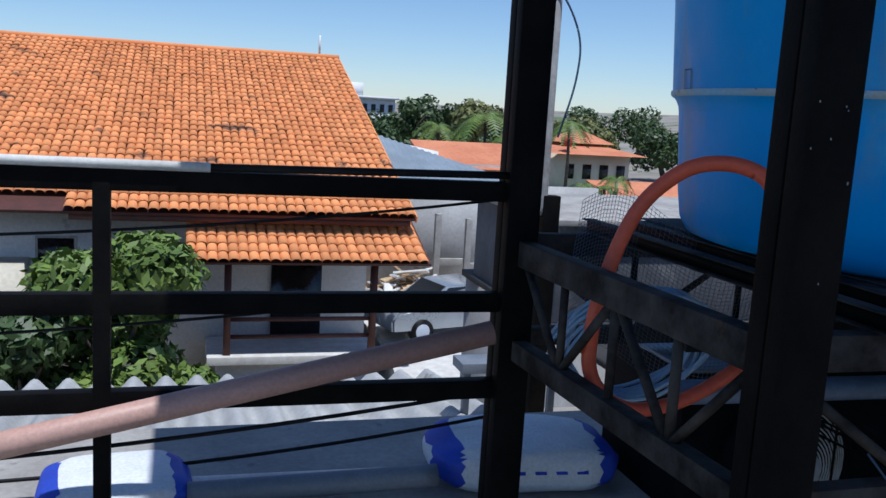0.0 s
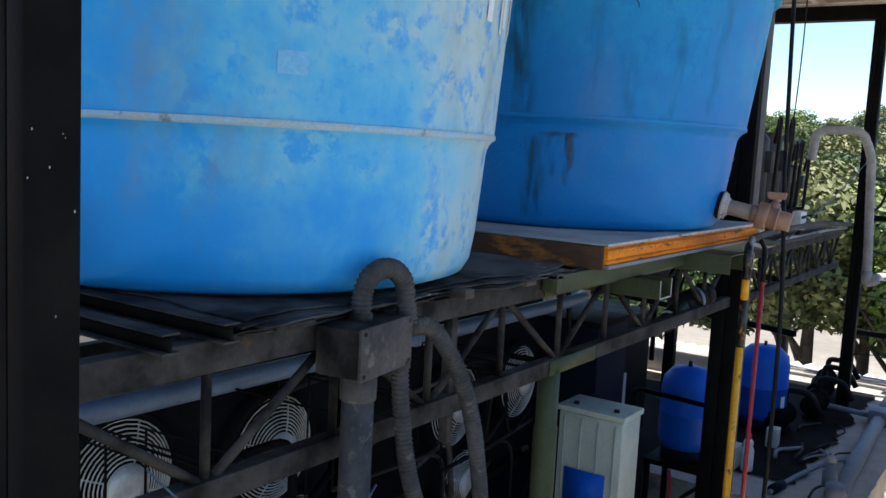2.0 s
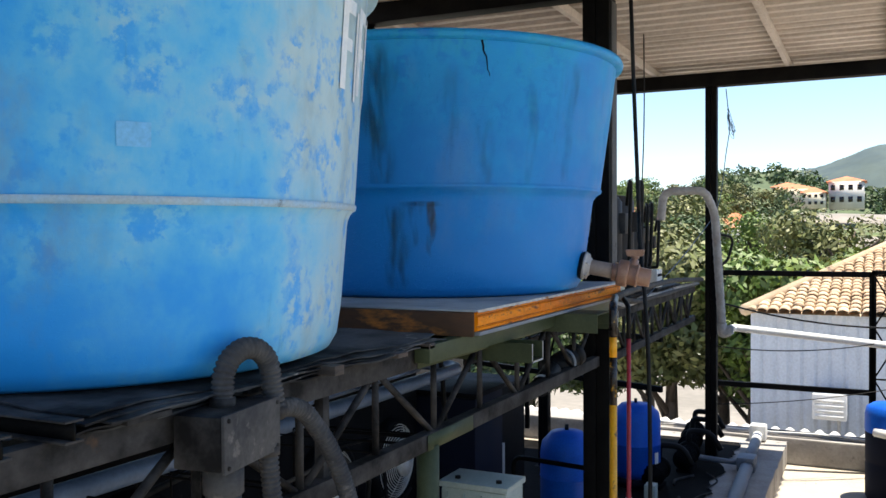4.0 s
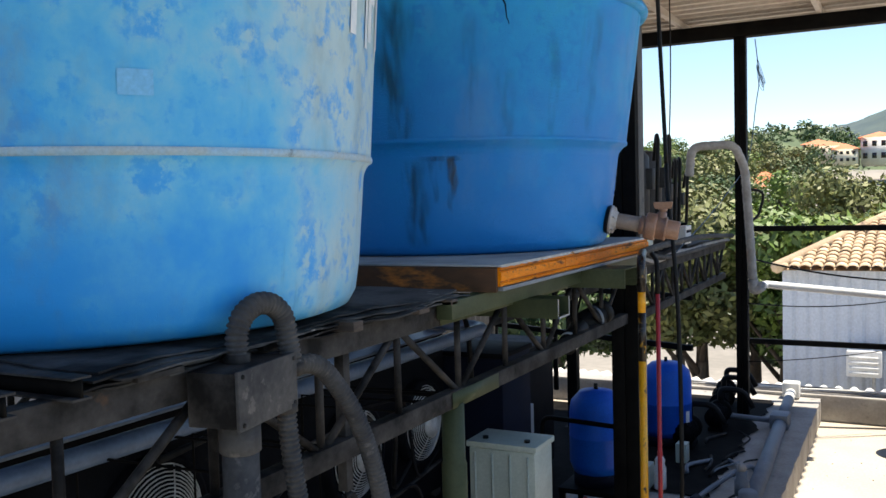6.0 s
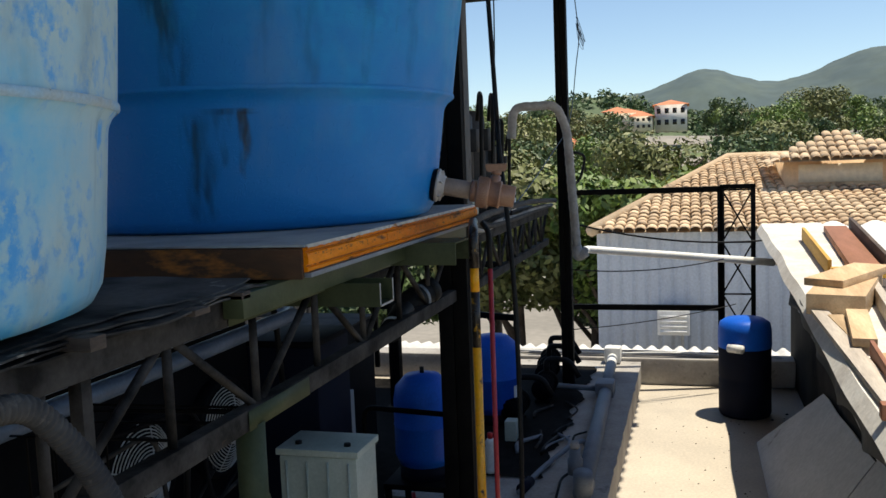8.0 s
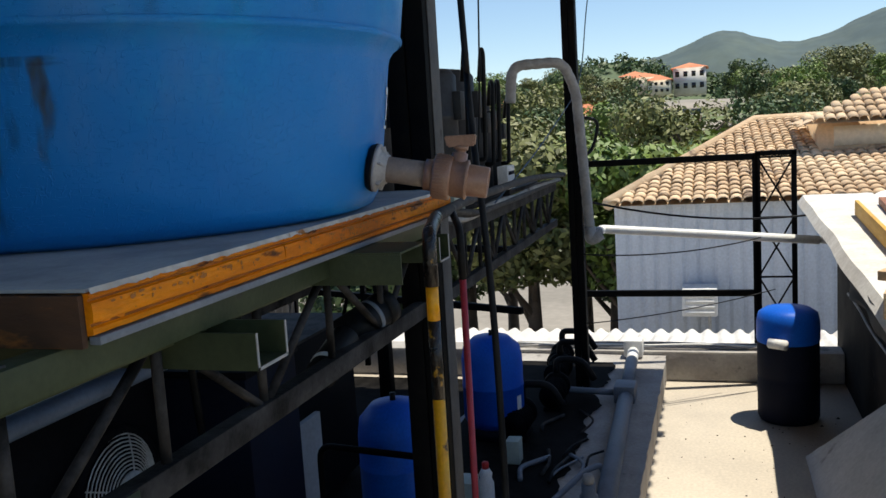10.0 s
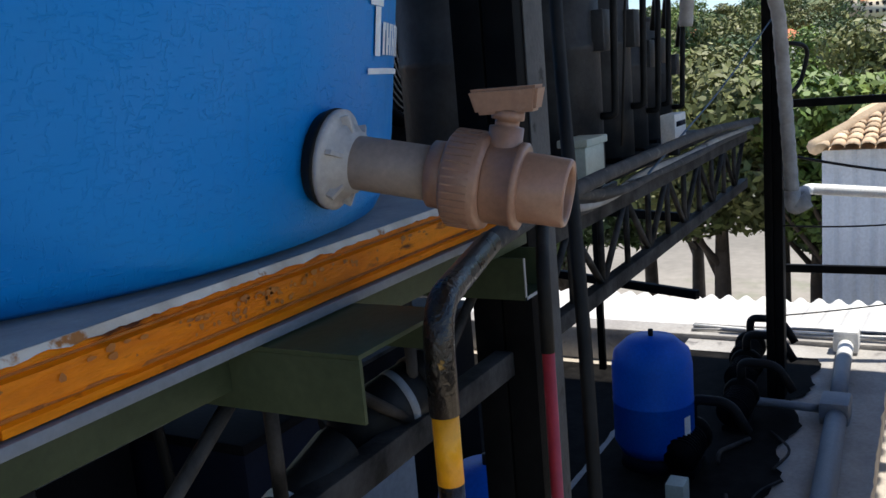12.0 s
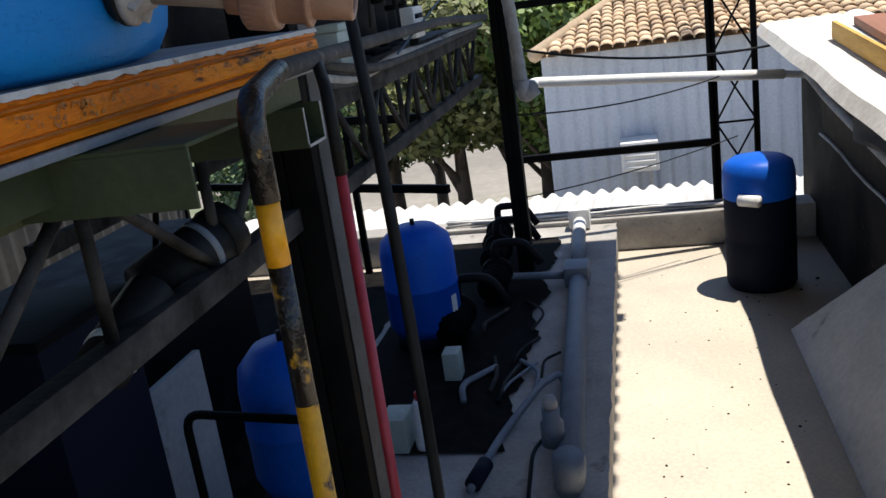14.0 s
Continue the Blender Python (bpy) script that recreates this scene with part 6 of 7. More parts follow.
# ---- trees ----
rng = random.Random(3)
woods = []
for k in range(420):
    v, y = rng.random(), rng.uniform(-230, 190)
    h = (17 + bump(y, 42, 26, 11) + bump(y, -120, 40, 8)) * math.sin(math.pi * v ** 0.8 * 0.5)
    q = rng.uniform(2.5, 5.0)
    woods.append(((300 + 90 * v, y, -2 + h + 1.0), (q, q, q * 0.8)))
leaves("far_woods", woods, 36000, 1.0, LEAF_DARK, None, 77)
tagged(bpy.data.objects["far_woods"], "dense distant woods over the hillside", "woods", kind="stuff")
def tree(x, y, z, h, w, material, seed, label, count=2600, size=0.16, name="tree", low=0.38):
    rng = random.Random(seed)
    t = thing(name, (x, y, z), label, "tree", "trees")
    trunk = tube([(x, y, z), (x + 0.1 * w * rng.uniform(-1, 1), y, z + h * 0.3), (x + 0.1 * w * rng.uniform(-1, 1), y, z + h * 0.62)], [0.05 * w, 0.04 * w, 0.02 * w], 8)
    for k in range(5):
        a = k * 1.3 + rng.random()
        tube([(x, y, z + h * (0.28 + 0.05 * k)), (x + w * 0.3 * math.cos(a), y + w * 0.3 * math.sin(a), z + h * (0.5 + 0.07 * k))], [0.02 * w, 0.008 * w], 6, trunk)
    part("trunk", trunk, BARK, t)
    blobs = []
    for k in range(13):
        a, q = rng.uniform(0, math.tau), w * 0.5 * math.sqrt(rng.random()) * 0.8
        zz = z + h * rng.uniform(low, 0.9)
        s = w * rng.uniform(0.13, 0.24)
        blobs.append(((x + q * math.cos(a) * (1.25 - 0.6 * (zz - z) / h), y + q * math.sin(a), zz), (s * 1.15, s * 1.15, s * 0.85)))
    leaves("crown", blobs, count, size, material, t, seed)
    return t


tree(-0.75, 15.8, -4.6, 4.25, 3.0, LEAF, 3, "broad-leaved green tree before the house", 9000, 0.12)
tree(-2.2, 15.5, -4.6, 3.2, 2.8, LEAF_DARK, 5, "leafy green tree close to the grey house", 7000, 0.12)
tree(0.55, 15.3, -4.6, 2.3, 1.7, LEAF, 6, "low leafy shrub before the house", 4000, 0.11, "shrub")
# green belt right of the terrace end
rng = random.Random(21)
for k in range(9):
    tree(21 + rng.uniform(0, 6), 1.2 + 0.95 * k + rng.uniform(-0.4, 0.4), -4.6, rng.uniform(5.6, 7.0), rng.uniform(3.4, 4.6), (LEAF, LEAF, LEAF_DARK, LEAF, LEAF_DRY)[k % 5], 30 + k, "leafy street tree behind the grey hall", 11000, 0.11, low=0.5)
for k in range(120):
    x = 62 + 130 * rng.random() ** 0.8
    y = rng.uniform(-0.42, 0.34) * x
    hh = rng.uniform(5, 9)
    if x > 95 and -0.02 < y / x < 0.075:
        continue
    tree(x, y, land(x, y) - 0.3, hh, rng.uniform(5, 9), (LEAF_DARK, LEAF_DRY, LEAF, LEAF_DRY)[k % 4], 60 + k, ("dark green tree on the slope", "yellowish tree on the slope", "green tree on the slope", "yellowish tree on the slope")[k % 4], 2400, 0.24)
for k in range(34):
    y = rng.uniform(75, 130)
    x = y * rng.uniform(0.10, 0.66)
    tree(x, y, -4.6, rng.uniform(4.2, 8.6), rng.uniform(5, 9), (LEAF_DARK, LEAF_DARK, LEAF_DRY)[k % 3], 140 + k, "dark green tree among the far roofs", 2200, 0.30)


def palm(x, y, z, h, s, seed, label):
    rng = random.Random(seed)
    t = thing("palm_tree", (x, y, z), label, "palm tree", "palms")
    part("trunk", tube([(x, y, z), (x + 0.1, y, z + h * 0.5), (x, y, z + h)], [0.16, 0.12, 0.10], 8), BARK, t)
    for k in range(15):
        a, lift = k * 2.4 + rng.random(), rng.uniform(0.15, 0.9)
        d = Vector((math.cos(a), math.sin(a), 0))
        bm = bmesh.new()
        spine = [Vector((x, y, z + h)) + d * s * f + Vector((0, 0, s * (lift * f - 1.15 * f * f))) for f in [i / 9 for i in range(10)]]
        w = d.cross(Vector((0, 0, 1)))
        for i in range(9):
            for sg in (-1, 1):
                for f in (0.0, 0.5):
                    p0 = spine[i].lerp(spine[i + 1], f)
                    p1 = spine[i].lerp(spine[i + 1], f + 0.4)
                    tip = p0 + w * sg * s * 0.30 * math.sin(math.pi * (0.15 + 0.8 * i / 9)) + d * s * 0.12 - Vector((0, 0, s * 0.12))
                    bm.faces.new([bm.verts.new(c) for c in (p0, p1, tip)])
        part("frond", bm, LEAF, t, smooth=0)
    return t


palm(19.9, 58, -4.6, 6.4, 2.6, 1, "tall palm above the roofs")
palm(21.2, 57, -4.6, 5.0, 2.4, 2, "palm with drooping fronds among trees")
palm(17.2, 60, -4.6, 5.6, 1.8, 3, "palm beyond the grey shed")
palm(27.0, 60, -4.6, 6.2, 1.8, 4, "slim palm beyond the red roof")
for k, (x, y) in enumerate(((24.4, 50.5), (25.7, 51), (23.4, 49), (27.0, 52))):
    palm(x, y, -4.6, 2.2 + 0.25 * k, 1.2, 5 + k, "small palm in a garden")


# ---- roofs of clay tiles ----
def tile_mesh(w, l, rise):
    """One curved clay tile, its length along +y, lying on z = 0."""
    bm = bmesh.new()
    n = 5
    rows = []
    for y, k, lift in ((0.0, 1.0, 0.014), (l, 0.86, 0.0)):
        rows.append([bm.verts.new((math.cos(math.pi * (1 - i / n)) * w * 0.5 * k, y, lift + math.sin(math.pi * i / n) * rise * k)) for i in range(n + 1)])
    for i in range(n):
        bm.faces.new((rows[0][i], rows[0][i + 1], rows[1][i + 1], rows[1][i]))
    low = [bm.verts.new(v.co + Vector((0, 0.004, -0.013))) for v in rows[0]]
    for i in range(n):
        bm.faces.new((low[i], low[i + 1], rows[0][i + 1], rows[0][i]))
    for f in bm.faces:
        f.smooth = True
    me = bpy.data.meshes.new("tile")
    bm.to_mesh(me)
    bm.free()
    return me


def tiled(parent, origin, across, up, nx, ny, w, l, material, singles=0, keep=None):
    """Rows of tiles on a slope: the nearest ones single, the rest in one mesh."""
    a, u = Vector(across).normalized(), Vector(up).normalized()
    m = Matrix((a, u, a.cross(u))).transposed().to_4x4()
    me = tile_mesh(w * 1.06, l * 1.12, w * 0.36)
    me.materials.append(material)
    inv = parent.matrix_basis.inverted()
    base = np.array([v.co[:] for v in me.vertices])
    polys = [tuple(p.vertices) for p in me.polygons]
    verts, faces, done = [], [], 0
    rng = random.Random(nx * 31 + ny)
    for j in range(ny):
        for i in range(nx):
            if keep and not keep((i + 0.5) / nx, (j + 0.5) / ny):
                continue
            p = Vector(origin) + a * (w * (i + 0.5)) + u * (l * j)
            k = m.copy()
            k.translation = p
            k = k @ pose(rng.uniform(-1, 1) * 0.006, 0, rng.uniform(0, 0.008), rng.uniform(-1.2, 1.2), 0, rng.uniform(-1.5, 1.5))
            if done < singles:
                ob = new("tile", me)
                ob.parent = parent
                ob.matrix_basis = inv @ k
                done += 1
            else:
                kk = np.array(inv @ k)
                o = len(verts)
                verts += (base @ kk[:3, :3].T + kk[:3, 3]).tolist()
                faces += [tuple(q + o for q in f) for f in polys]
    if faces:
        ms = bpy.data.meshes.new("tiles")
        ms.from_pydata(verts, [], faces)
        ms.materials.append(material)
        ms.polygons.foreach_set("use_smooth", [True] * len(ms.polygons))
        ob = tagged(new("tiles", ms), kind="stuff")
        ob.parent = parent


# ---- the grey house with the orange roof ----
house = thing("house", (0, 22, -4.6), "grey plastered house with a large orange clay tile roof", "house")
EZ, EY, RZ, RY, GX = -0.20, 19.0, 3.58, 30.3, 5.2
slope = Vector((0, RY - EY, RZ - EZ)).normalized()
part("wall", box(-9.0, 4.35, 20.0, 40.0, -4.6, -0.15), HOUSE_WALL, house)
gable = bmesh.new()
gv = [gable.verts.new(p) for p in ((4.35, 20.0, -0.15), (4.35, 40.5, -0.15), (4.35, 30.3, 3.42))] + [gable.verts.new(p) for p in ((4.15, 20.0, -0.15), (4.15, 40.5, -0.15), (4.15, 30.3, 3.42))]
for f in ((0, 1, 2), (5, 4, 3), (0, 2, 5, 3), (1, 4, 5, 2), (0, 3, 4, 1)):
    gable.faces.new([gv[i] for i in f])
part("gable_wall", gable, HOUSE_WALL, house)
rf = part("roof", beam((-2.1, EY + 0.02, EZ - 0.07), (-2.1, RY, RZ - 0.07), 14.6, 0.06), DARK_WOOD, house, "dark boarding under the tiles")
part("roof_back", beam((-2.1, 41.4, EZ - 0.1), (-2.1, RY + 0.02, RZ - 0.07), 14.6, 0.06), TILE, house, "far roof slope")
part("porch_roof", beam((2.85, 18.05, -1.10), (2.85, 20.0, -0.42), 5.0, 0.05), DARK_WOOD, house, "boarding of the porch roof")
part("ridge_cap", tube([(-9.4, RY, RZ + 0.06), (GX, RY, RZ + 0.06)], 0.10, 10), TILE, house)
part("bargeboard", beam((GX + 0.02, EY, EZ - 0.06), (GX + 0.02, RY, RZ - 0.05), 0.03, 0.16), TILE, house)
part("gutter_board", box(-1.9, GX - 0.1, EY + 0.06, EY + 0.10, EZ - 0.22, EZ - 0.09), DARK_WOOD, house, "dark eaves board")
for x0, x1, z0, z1 in ((-2.60, -1.90, -1.66, -0.94), (-0.58, 0.18, -1.76, -1.08)):
    w = part("window", box(x0 - 0.05, x1 + 0.05, 19.97, 19.998, z0 - 0.05, z1 + 0.05, 0.005), CONCRETE, house, "dark window in a grey surround")
    part("pane", box(x0, x1, 19.955, 19.969, z0, z1), GLASS_DARK, w)
part("door", box(2.2, 3.32, 19.96, 19.998, -3.2, -1.45), GLASS_DARK, house, "dark open porch doorway")
pc = part("porch_floor", box(0.78, 4.40, 18.3, 19.99, -3.28, -3.10, 0.02), COPING, house, "pale concrete porch slab")
part("porch_base", box(1.0, 4.32, 18.45, 19.98, -4.6, -3.29), HOUSE_WALL, house)
part("basement_opening", box(1.4, 2.6, 18.43, 18.449, -4.4, -3.6), GLASS_DARK, house, "dark opening under the porch")
for x in (1.18, 4.22):
    part("porch_post", box(x - 0.07, x + 0.07, 18.42, 18.56, -3.09, -1.02), DARK_WOOD, house, "dark red timber porch post")
for z in (-2.35, -2.72):
    part("porch_rail", box(1.18, 4.22, 18.46, 18.52, z - 0.04, z + 0.04), DARK_WOOD, house, "dark timber porch rail")
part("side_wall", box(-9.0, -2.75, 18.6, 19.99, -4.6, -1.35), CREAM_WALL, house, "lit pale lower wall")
part("aerial", tube([(4.55, RY, RZ + 0.1), (4.55, RY, RZ + 0.75)], 0.035, 6), WHITE_PVC, house, "thin white pipe on the ridge")

# yard wall, rubble, car and concrete frames
solo("yard_wall", beam((4.5, 15.2, -4.05), (5.5, 24.5, -4.05), 0.22, 1.1), COPING, "pale yard wall beside the house", "wall", kind="structure")
solo("lot", sheet(lambda u, v: (4.9 + 12 * u, 14.5 + 12 * v, -3.52 + 0.05 * noise.noise((u * 20, v * 20, 1))), 30, 30), COPING, "dusty yard beside the house", "yard", kind="structure")
solo("block_wall", box(5.6, 13.0, 26.0, 26.3, -3.6, -0.05), BLOCKWORK, "grey blockwork wall behind the yard", "wall", kind="structure")
for k, (x, y, h) in enumerate(((7.45, 25.0, 2.65), (8.2, 24.4, 2.6), (9.3, 25.0, 2.4), (10.2, 24.4, 2.3))):
    fr = thing("concrete_frame", (x, y, -3.5), "bare concrete column with a crossbeam in the yard", "frame", "concrete frames")
    part("column", box(x - 0.09, x + 0.09, y - 0.09, y + 0.09, -3.5, -3.5 + h, 0.01), CONCRETE, fr)
    part("crossbeam", box(x + 0.091, x + 1.0, y - 0.07, y + 0.07, -3.5 + h * 0.42, -3.5 + h * 0.50, 0.01), CONCRETE, fr)
rng = random.Random(5)
for k in range(110):
    x, y = rng.gauss(6.7, 0.65), rng.gauss(24.9, 0.40)
    l, w = rng.uniform(0.3, 1.3), rng.uniform(0.08, 0.3)
    bm = box(-l / 2, l / 2, -w / 2, w / 2, -0.025, 0.025, 0, None, Matrix.Translation((x, y, -3.4 + max(0, 1.0 - 0.7 * math.hypot(x - 6.7, y - 24.9)) * rng.random())) @ Euler((rng.uniform(-0.6, 0.6), rng.uniform(-0.5, 0.5), rng.uniform(0, 3))).to_matrix().to_4x4())
    solo("scrap_board", bm, PLANK if k % 3 else WHITE_WALL, "broken pale board in a rubble heap" if k % 3 else "broken white panel in a rubble heap", "board", "rubble heap")


def car(x, y, z, turn, material, label):
    t = thing("car", (x, y, z), label, "car")
    m = Matrix.Translation((x, y, z)) @ pose(0, 0, 0, 0, 0, turn)
    prof = ((-2.1, 0.35), (-2.12, 0.62), (-1.95, 0.80), (-1.15, 0.90), (-0.55, 1.36), (0.55, 1.40), (1.25, 0.98), (1.95, 0.92), (2.1, 0.65), (2.08, 0.35))
    bm = bmesh.new()
    rows = [[bm.verts.new((px, s * (0.84 if pz < 1.0 else 0.64), pz)) for px, pz in prof] for s in (-1, 1)]
    for i in range(len(prof) - 1):
        bm.faces.new((rows[0][i], rows[0][i + 1], rows[1][i + 1], rows[1][i]))
    for r in rows:
        bm.faces.new(r)
    bmesh.ops.recalc_face_normals(bm, faces=bm.faces)
    bmesh.ops.bevel(bm, geom=bm.edges[:], offset=0.05, segments=2, affect="EDGES")
    bmesh.ops.transform(bm, matrix=m, verts=bm.verts)
    part("body", bm, material, t, smooth=50)
    for px0, pz0, px1, pz1 in ((-1.1, 0.93, -0.56, 1.33), (0.58, 1.36, 1.2, 1.0)):
        bm = sheet(lambda u, v: m @ Vector((px0 + (px1 - px0) * u - 0.012, -0.62 + 1.24 * v, pz0 + (pz1 - pz0) * u + 0.016)), 3, 3)
        part("windscreen", bm, GLASS_DARK, t)
    for s in (-1, 1):
        bm = bmesh.new()
        bm.faces.new([bm.verts.new(m @ Vector(p)) for p in ((-0.95, s * 0.80, 0.98), (1.05, s * 0.80, 0.98), (0.5, s * 0.665, 1.34), (-0.5, s * 0.665, 1.32))])
        part("side_window", bm, GLASS_DARK, t)
        for px in (-1.3, 1.3):
            wl = part("wheel", lathe([(0, -0.1), (0.30, -0.1), (0.31, 0.0), (0.30, 0.1), (0, 0.1)], m @ Vector((px, s * 0.78, 0.31)), 24, m.to_3x3() @ Vector((0, 1, 0))), RUBBER, t)
            part("rim", lathe([(0.19, 0), (0.17, 0.012), (0, 0.012)], m @ Vector((px, s * 0.885, 0.31)), 20, m.to_3x3() @ Vector((0, s, 0))), GALV, wl)
    return t


car(6.95, 21.6, -3.5, 14, CAR_PAINT, "silver-grey car parked in the yard")
car(20.0, 6.2, -4.58, 80, PLASTIC_NIGHT, "dark car parked on the street beyond the terrace")


# ---- sheds, houses and buildings farther off ----
def block(name, x0, x1, y0, y1, z0, z1, wall, label, rows=0, cols=0, face="y", category="building"):
    t = thing(name, ((x0 + x1) / 2, (y0 + y1) / 2, z0), label, category, "far buildings")
    part("wall", box(x0, x1, y0, y1, z0, z1), wall, t)
    for r in range(rows):
        for c in range(cols):
            zz = z1 - (z1 - z0) * (r + 0.75) / (rows + 0.3)
            hh = (z1 - z0) / (rows + 0.3) * 0.45
            if face == "y":
                w = (x1 - x0) / cols
                xa = x0 + w * (c + 0.25)
                part("window", box(xa, xa + w * 0.5, y0 - 0.05, y0 - 0.02, zz, zz + hh), GLASS_DARK, t)
            else:
                w = (y1 - y0) / cols
                ya = y0 + w * (c + 0.25)
                part("window", box(x0 - 0.05, x0 - 0.02, ya, ya + w * 0.5, zz, zz + hh), GLASS_DARK, t)
    return t


def hip(t, x0, x1, y0, y1, z, h, material, name="roof"):
    bm = bmesh.new()
    i = min(x1 - x0, y1 - y0) / 2
    b = [bm.verts.new(p) for p in ((x0, y0, z), (x1, y0, z), (x1, y1, z), (x0, y1, z))]
    if x1 - x0 > y1 - y0:
        r = [bm.verts.new((x0 + i, (y0 + y1) / 2, z + h)), bm.verts.new((x1 - i, (y0 + y1) / 2, z + h))]
        fs = ((b[0], b[1], r[1], r[0]), (b[1], b[2], r[1]), (b[2], b[3], r[0], r[1]), (b[3], b[0], r[0]))
    else:
        r = [bm.verts.new(((x0 + x1) / 2, y0 + i, z + h)), bm.verts.new(((x0 + x1) / 2, y1 - i, z + h))]
        fs = ((b[0], b[1], r[0]), (b[1], b[2], r[1], r[0]), (b[2], b[3], r[1]), (b[3], b[0], r[0], r[1]))
    for f in fs:
        bm.faces.new(f)
    bm.faces.new(b[::-1])
    return part(name, bm, material, t, smooth=0)


gs = thing("grey_shed", (9, 30, -3.5), "shed with a grey ribbed sheet roof", "shed")
part("wall", box(6.0, 11.2, 28.2, 31.0, -4.6, -0.14), RENDER, gs)
part("sheet_roof", sheet(lambda u, v: (5.9 + 5.4 * u, 28.0 + 3.2 * v, -0.10 + 0.02 * math.sin(u * 6.4 / 0.3 * math.tau) + 1.5 * v * (1 - u)), 170, 3, 0.03), ROOF_ZINC, gs, "grey ribbed sheet roof")
ob_ = block("far_house", 12.5, 18.5, 44, 50, -4.6, -0.6, RENDER, "house with an old brick-red tile roof", category="house")
part("roof", beam((15.5, 43.6, -0.85), (15.5, 48, 0.35), 6.6, 0.12), RED_ROOF, ob_)
rh = block("far_house", 31.0, 37.4, 70, 78, -4.6, -1.0, CREAM_WALL, "villa with stepped orange tile roofs and a red drum", 1, 4, category="house")
hip(rh, 29.8, 38.4, 68.5, 79, -0.95, 1.0, RED_ROOF)
hip(rh, 32.0, 36.4, 71, 77, -0.1, 1.1, RED_ROOF, "upper_roof")
part("red_drum", lathe([(0, 0), (0.45, 0), (0.5, 0.8), (0, 0.9)], (31.0, 69.2, -0.35), 16), RED_CAP, rh, "red drum on the roof")
lw = block("far_house", 26.5, 40.0, 52, 58, -4.6, -3.4, WHITE_WALL, "low house with a long brick-red roof", category="house")
part("roof", beam((34.0, 51.0, -3.6), (34.0, 57, -2.2), 13.5, 0.12), RED_ROOF, lw)
wb = block("white_block", 20.6, 27.8, 120, 130, -4.6, 2.9, WHITE_WALL, "white apartment block with rows of dark windows", 3, 6)
part("upper_storey", box(20.4, 23.5, 121, 129, 2.92, 5.0), WHITE_WALL, wb)
part("roof_slab", box(20.3, 28.3, 119.5, 130.5, 2.90, 3.25), WHITE_WALL, wb)
block("far_house", 10.0, 11.6, 40, 46, -4.6, 0.2, WHITE_WALL, "narrow white house behind the shed", category="house")

# ribbed grey hall with an old tile roof, across the lower roof
hall = thing("hall", (18, -2, -4.6), "hall with grey ribbed sheet walls and an old beige tile roof", "hall")
part("rib_wall", sheet(lambda u, v: (14.0 + 0.025 * (1 if (u * 60) % 1 < 0.25 else 0), -9.0 + 10.8 * u, -4.6 + 5.68 * v), 480, 1), GALV, hall, "pale grey ribbed sheet wall")
part("core", box(14.03, 26, -9.0, 1.79, -4.6, 0.98), RENDER, hall)
bm = bmesh.new()
bm.faces.new([bm.verts.new(p) for p in ((13.8, -9.2, 1.05), (13.8, 1.85, 1.05), (20.0, -0.2, 1.96), (20.0, -9.2, 1.96))])
part("roof_board", bm, TILE_OLD, hall, "boarding under the beige tiles")
bm = bmesh.new()
bm.faces.new([bm.verts.new(p) for p in ((13.8, 1.85, 1.05), (26.0, 1.85, 1.05), (20.0, -0.2, 1.96))])
part("roof_side", bm, TILE_OLD, hall, "far hip of the beige roof")
part("lantern_wall", box(16.6, 18.6, -2.72, -0.98, 1.2, 1.925), TILE_OLD, hall, "tiled sides of the clerestory")
part("clerestory", box(16.58, 16.598, -2.42, -1.18, 1.585, 1.875), CREAM_WALL, hall, "cream clerestory panel")
hip(hall, 16.2, 18.5, -2.95, -0.73, 1.93, 0.40, TILE_OLD, "lantern_roof")
part("ridge_roll", tube([(13.8, 1.85, 1.09), (20.0, -0.2, 2.01), (20.0, -9.0, 2.01)], 0.09, 8), TILE_OLD, hall)
ac = thing("air_cooler", (13.8, 0.7, -0.6), "white cooler box on a bracket of the ribbed wall", "cooler")
part("body", box(13.55, 13.97, 0.52, 0.95, -0.35, 0.0, 0.02), WHITE_PVC, ac)
for k in range(4):
    part("slat", box(13.53, 13.548, 0.56, 0.91, -0.31 + 0.07 * k, -0.28 + 0.07 * k), WHITE_PVC, ac)
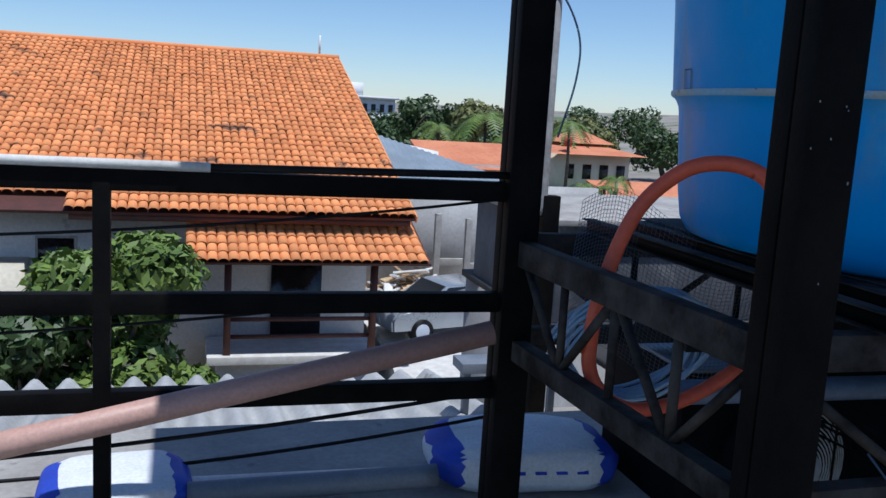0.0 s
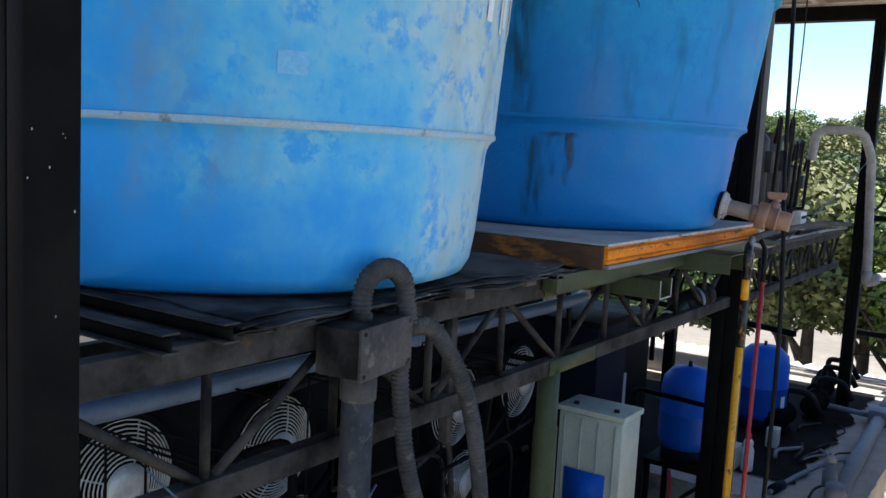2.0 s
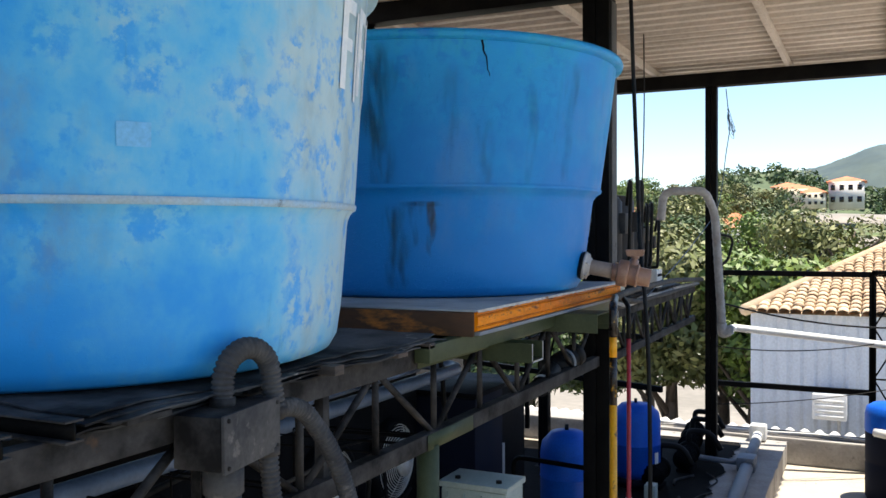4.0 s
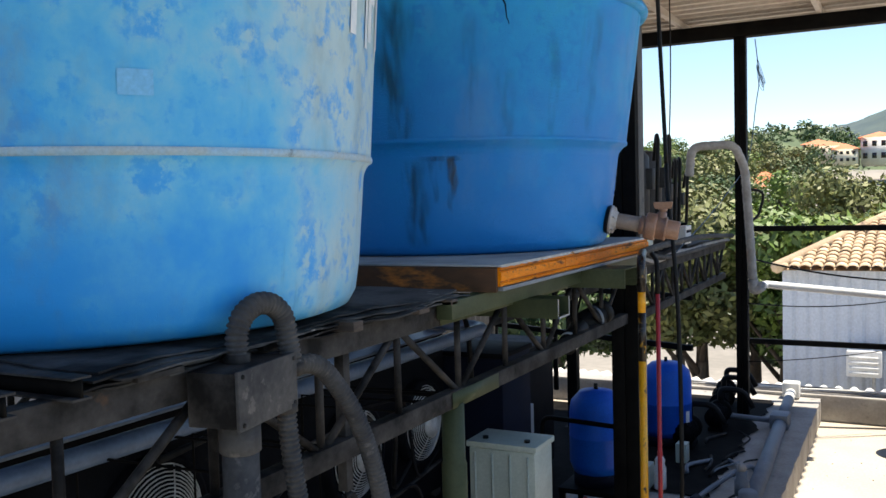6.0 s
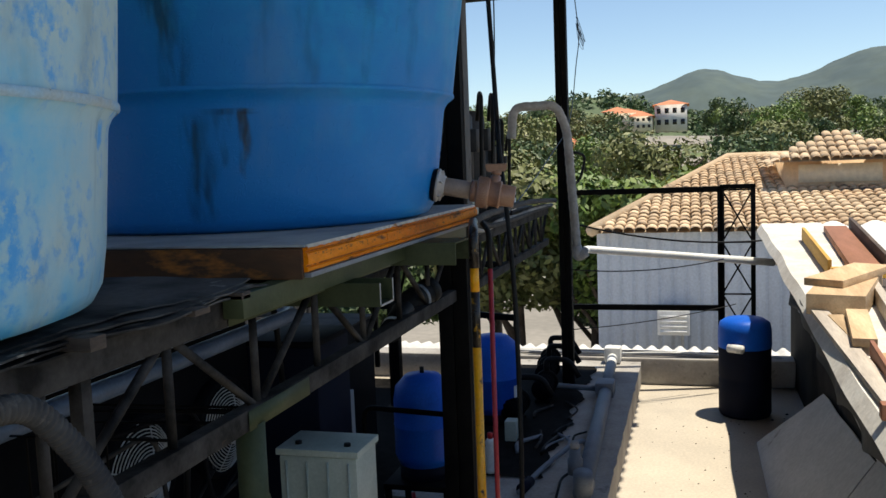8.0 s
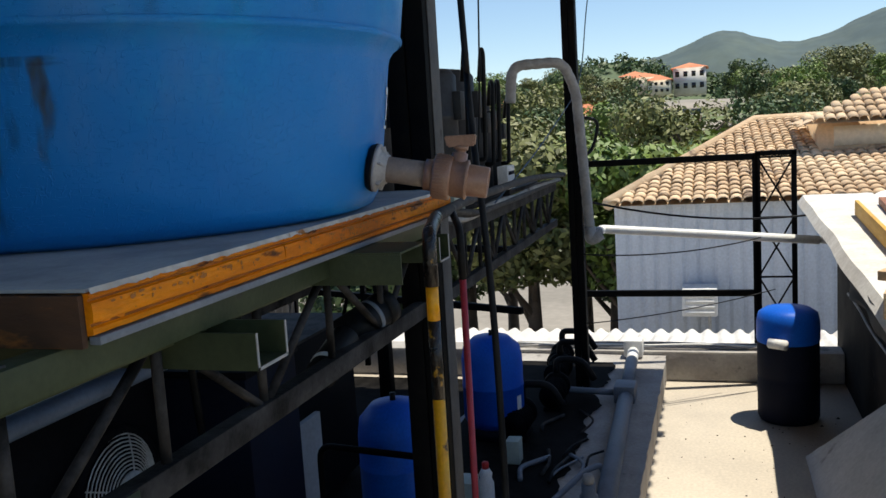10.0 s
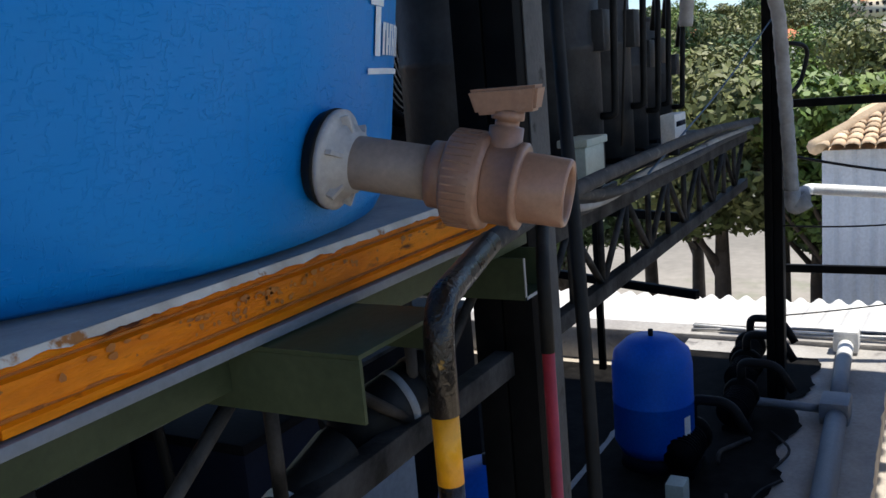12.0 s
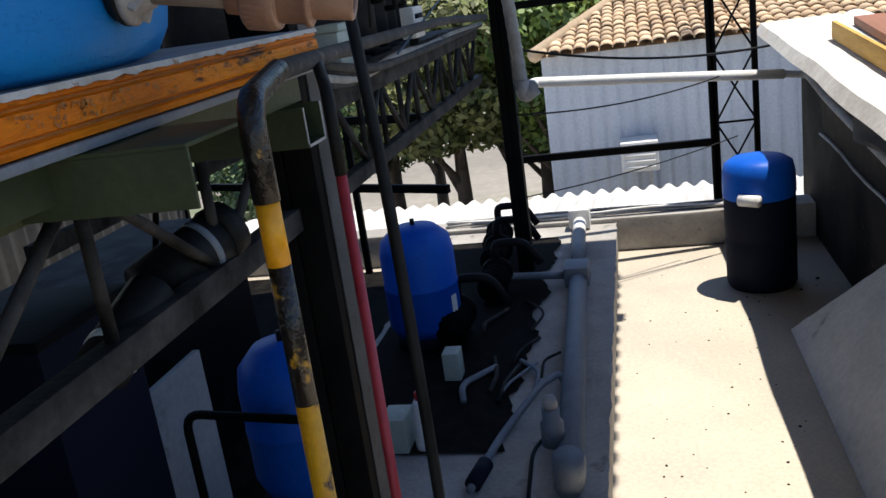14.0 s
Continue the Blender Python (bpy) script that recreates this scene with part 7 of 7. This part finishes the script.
part("bracket", box(13.7, 13.98, 0.6, 0.64, -0.75, -0.351, 0.004), STEEL_PALE, ac)
# street behind, houses on the slope
solo("street", sheet(lambda u, v: (13.2 + 14 * u, 2.4 + 14 * v, -4.57), 4, 4), COPING, "pale sunlit street beyond the terrace", "street", kind="structure")
rng = random.Random(9)
for k in range(9):
    x = rng.uniform(110, 150)
    y = x * rng.uniform(0.08, 0.24)
    z = land(x, y) + 0.4
    w, d, h = rng.uniform(4, 6), rng.uniform(4, 6), rng.uniform(2.2, 3.2)
    b = block("far_house", x, x + w, y, y + d, z, z + h, (WHITE_WALL, CREAM_WALL, HOUSE_WALL)[k % 3], "small house with a red roof on the slope", 1, 3, "x", "house")
    hip(b, x - 0.5, x + w + 0.5, y - 0.5, y + d + 0.5, z + h, 1.4, RED_ROOF)
for k, (x, y, w, h) in enumerate(((152, 8.5, 5.5, 2.6), (150, 1.5, 5.0, 4.2), (146, 6.8, 3.4, 2.4), (158, 11, 4.5, 2.6))):
    z = land(x, y) + 3.2
    b = block("far_house", x, x + 8, y, y + w, z, z + h, (CREAM_WALL, HOUSE_WALL, CREAM_WALL, HOUSE_WALL)[k], "pale hillside house with a red roof", 2, 4, "x", "house")
    hip(b, x - 0.4, x + 8.4, y - 0.4, y + w + 0.4, z + h, 0.9, RED_ROOF)

# ---- tiles last ----
tiled(house, (0.34, 18.0, -1.06), (1, 0, 0), (0, 1.95, 0.68), 24, 6, 0.206, 0.345, TILE, 144)
tiled(house, (GX - 0.2 * 72, EY - 0.04, EZ), (1, 0, 0), slope, 72, 34, 0.2, 0.35, TILE, 156, lambda u, v: v > 0.06 or u > 0.5)
tiled(hall, (13.72, 1.85, 1.07), (0, -1, 0), (6.2, 0, 0.91), 73, 25, 0.15, 0.252, TILE_OLD, 0, lambda u, v: u * 10.95 > v * 2.05)
tiled(hall, (16.18, -0.73, 1.95), (0, -1, 0), (1.15, 0, 0.40), 15, 5, 0.148, 0.252, TILE_OLD, 0, lambda u, v: min(u, 1 - u) * 2 > v - 0.06)
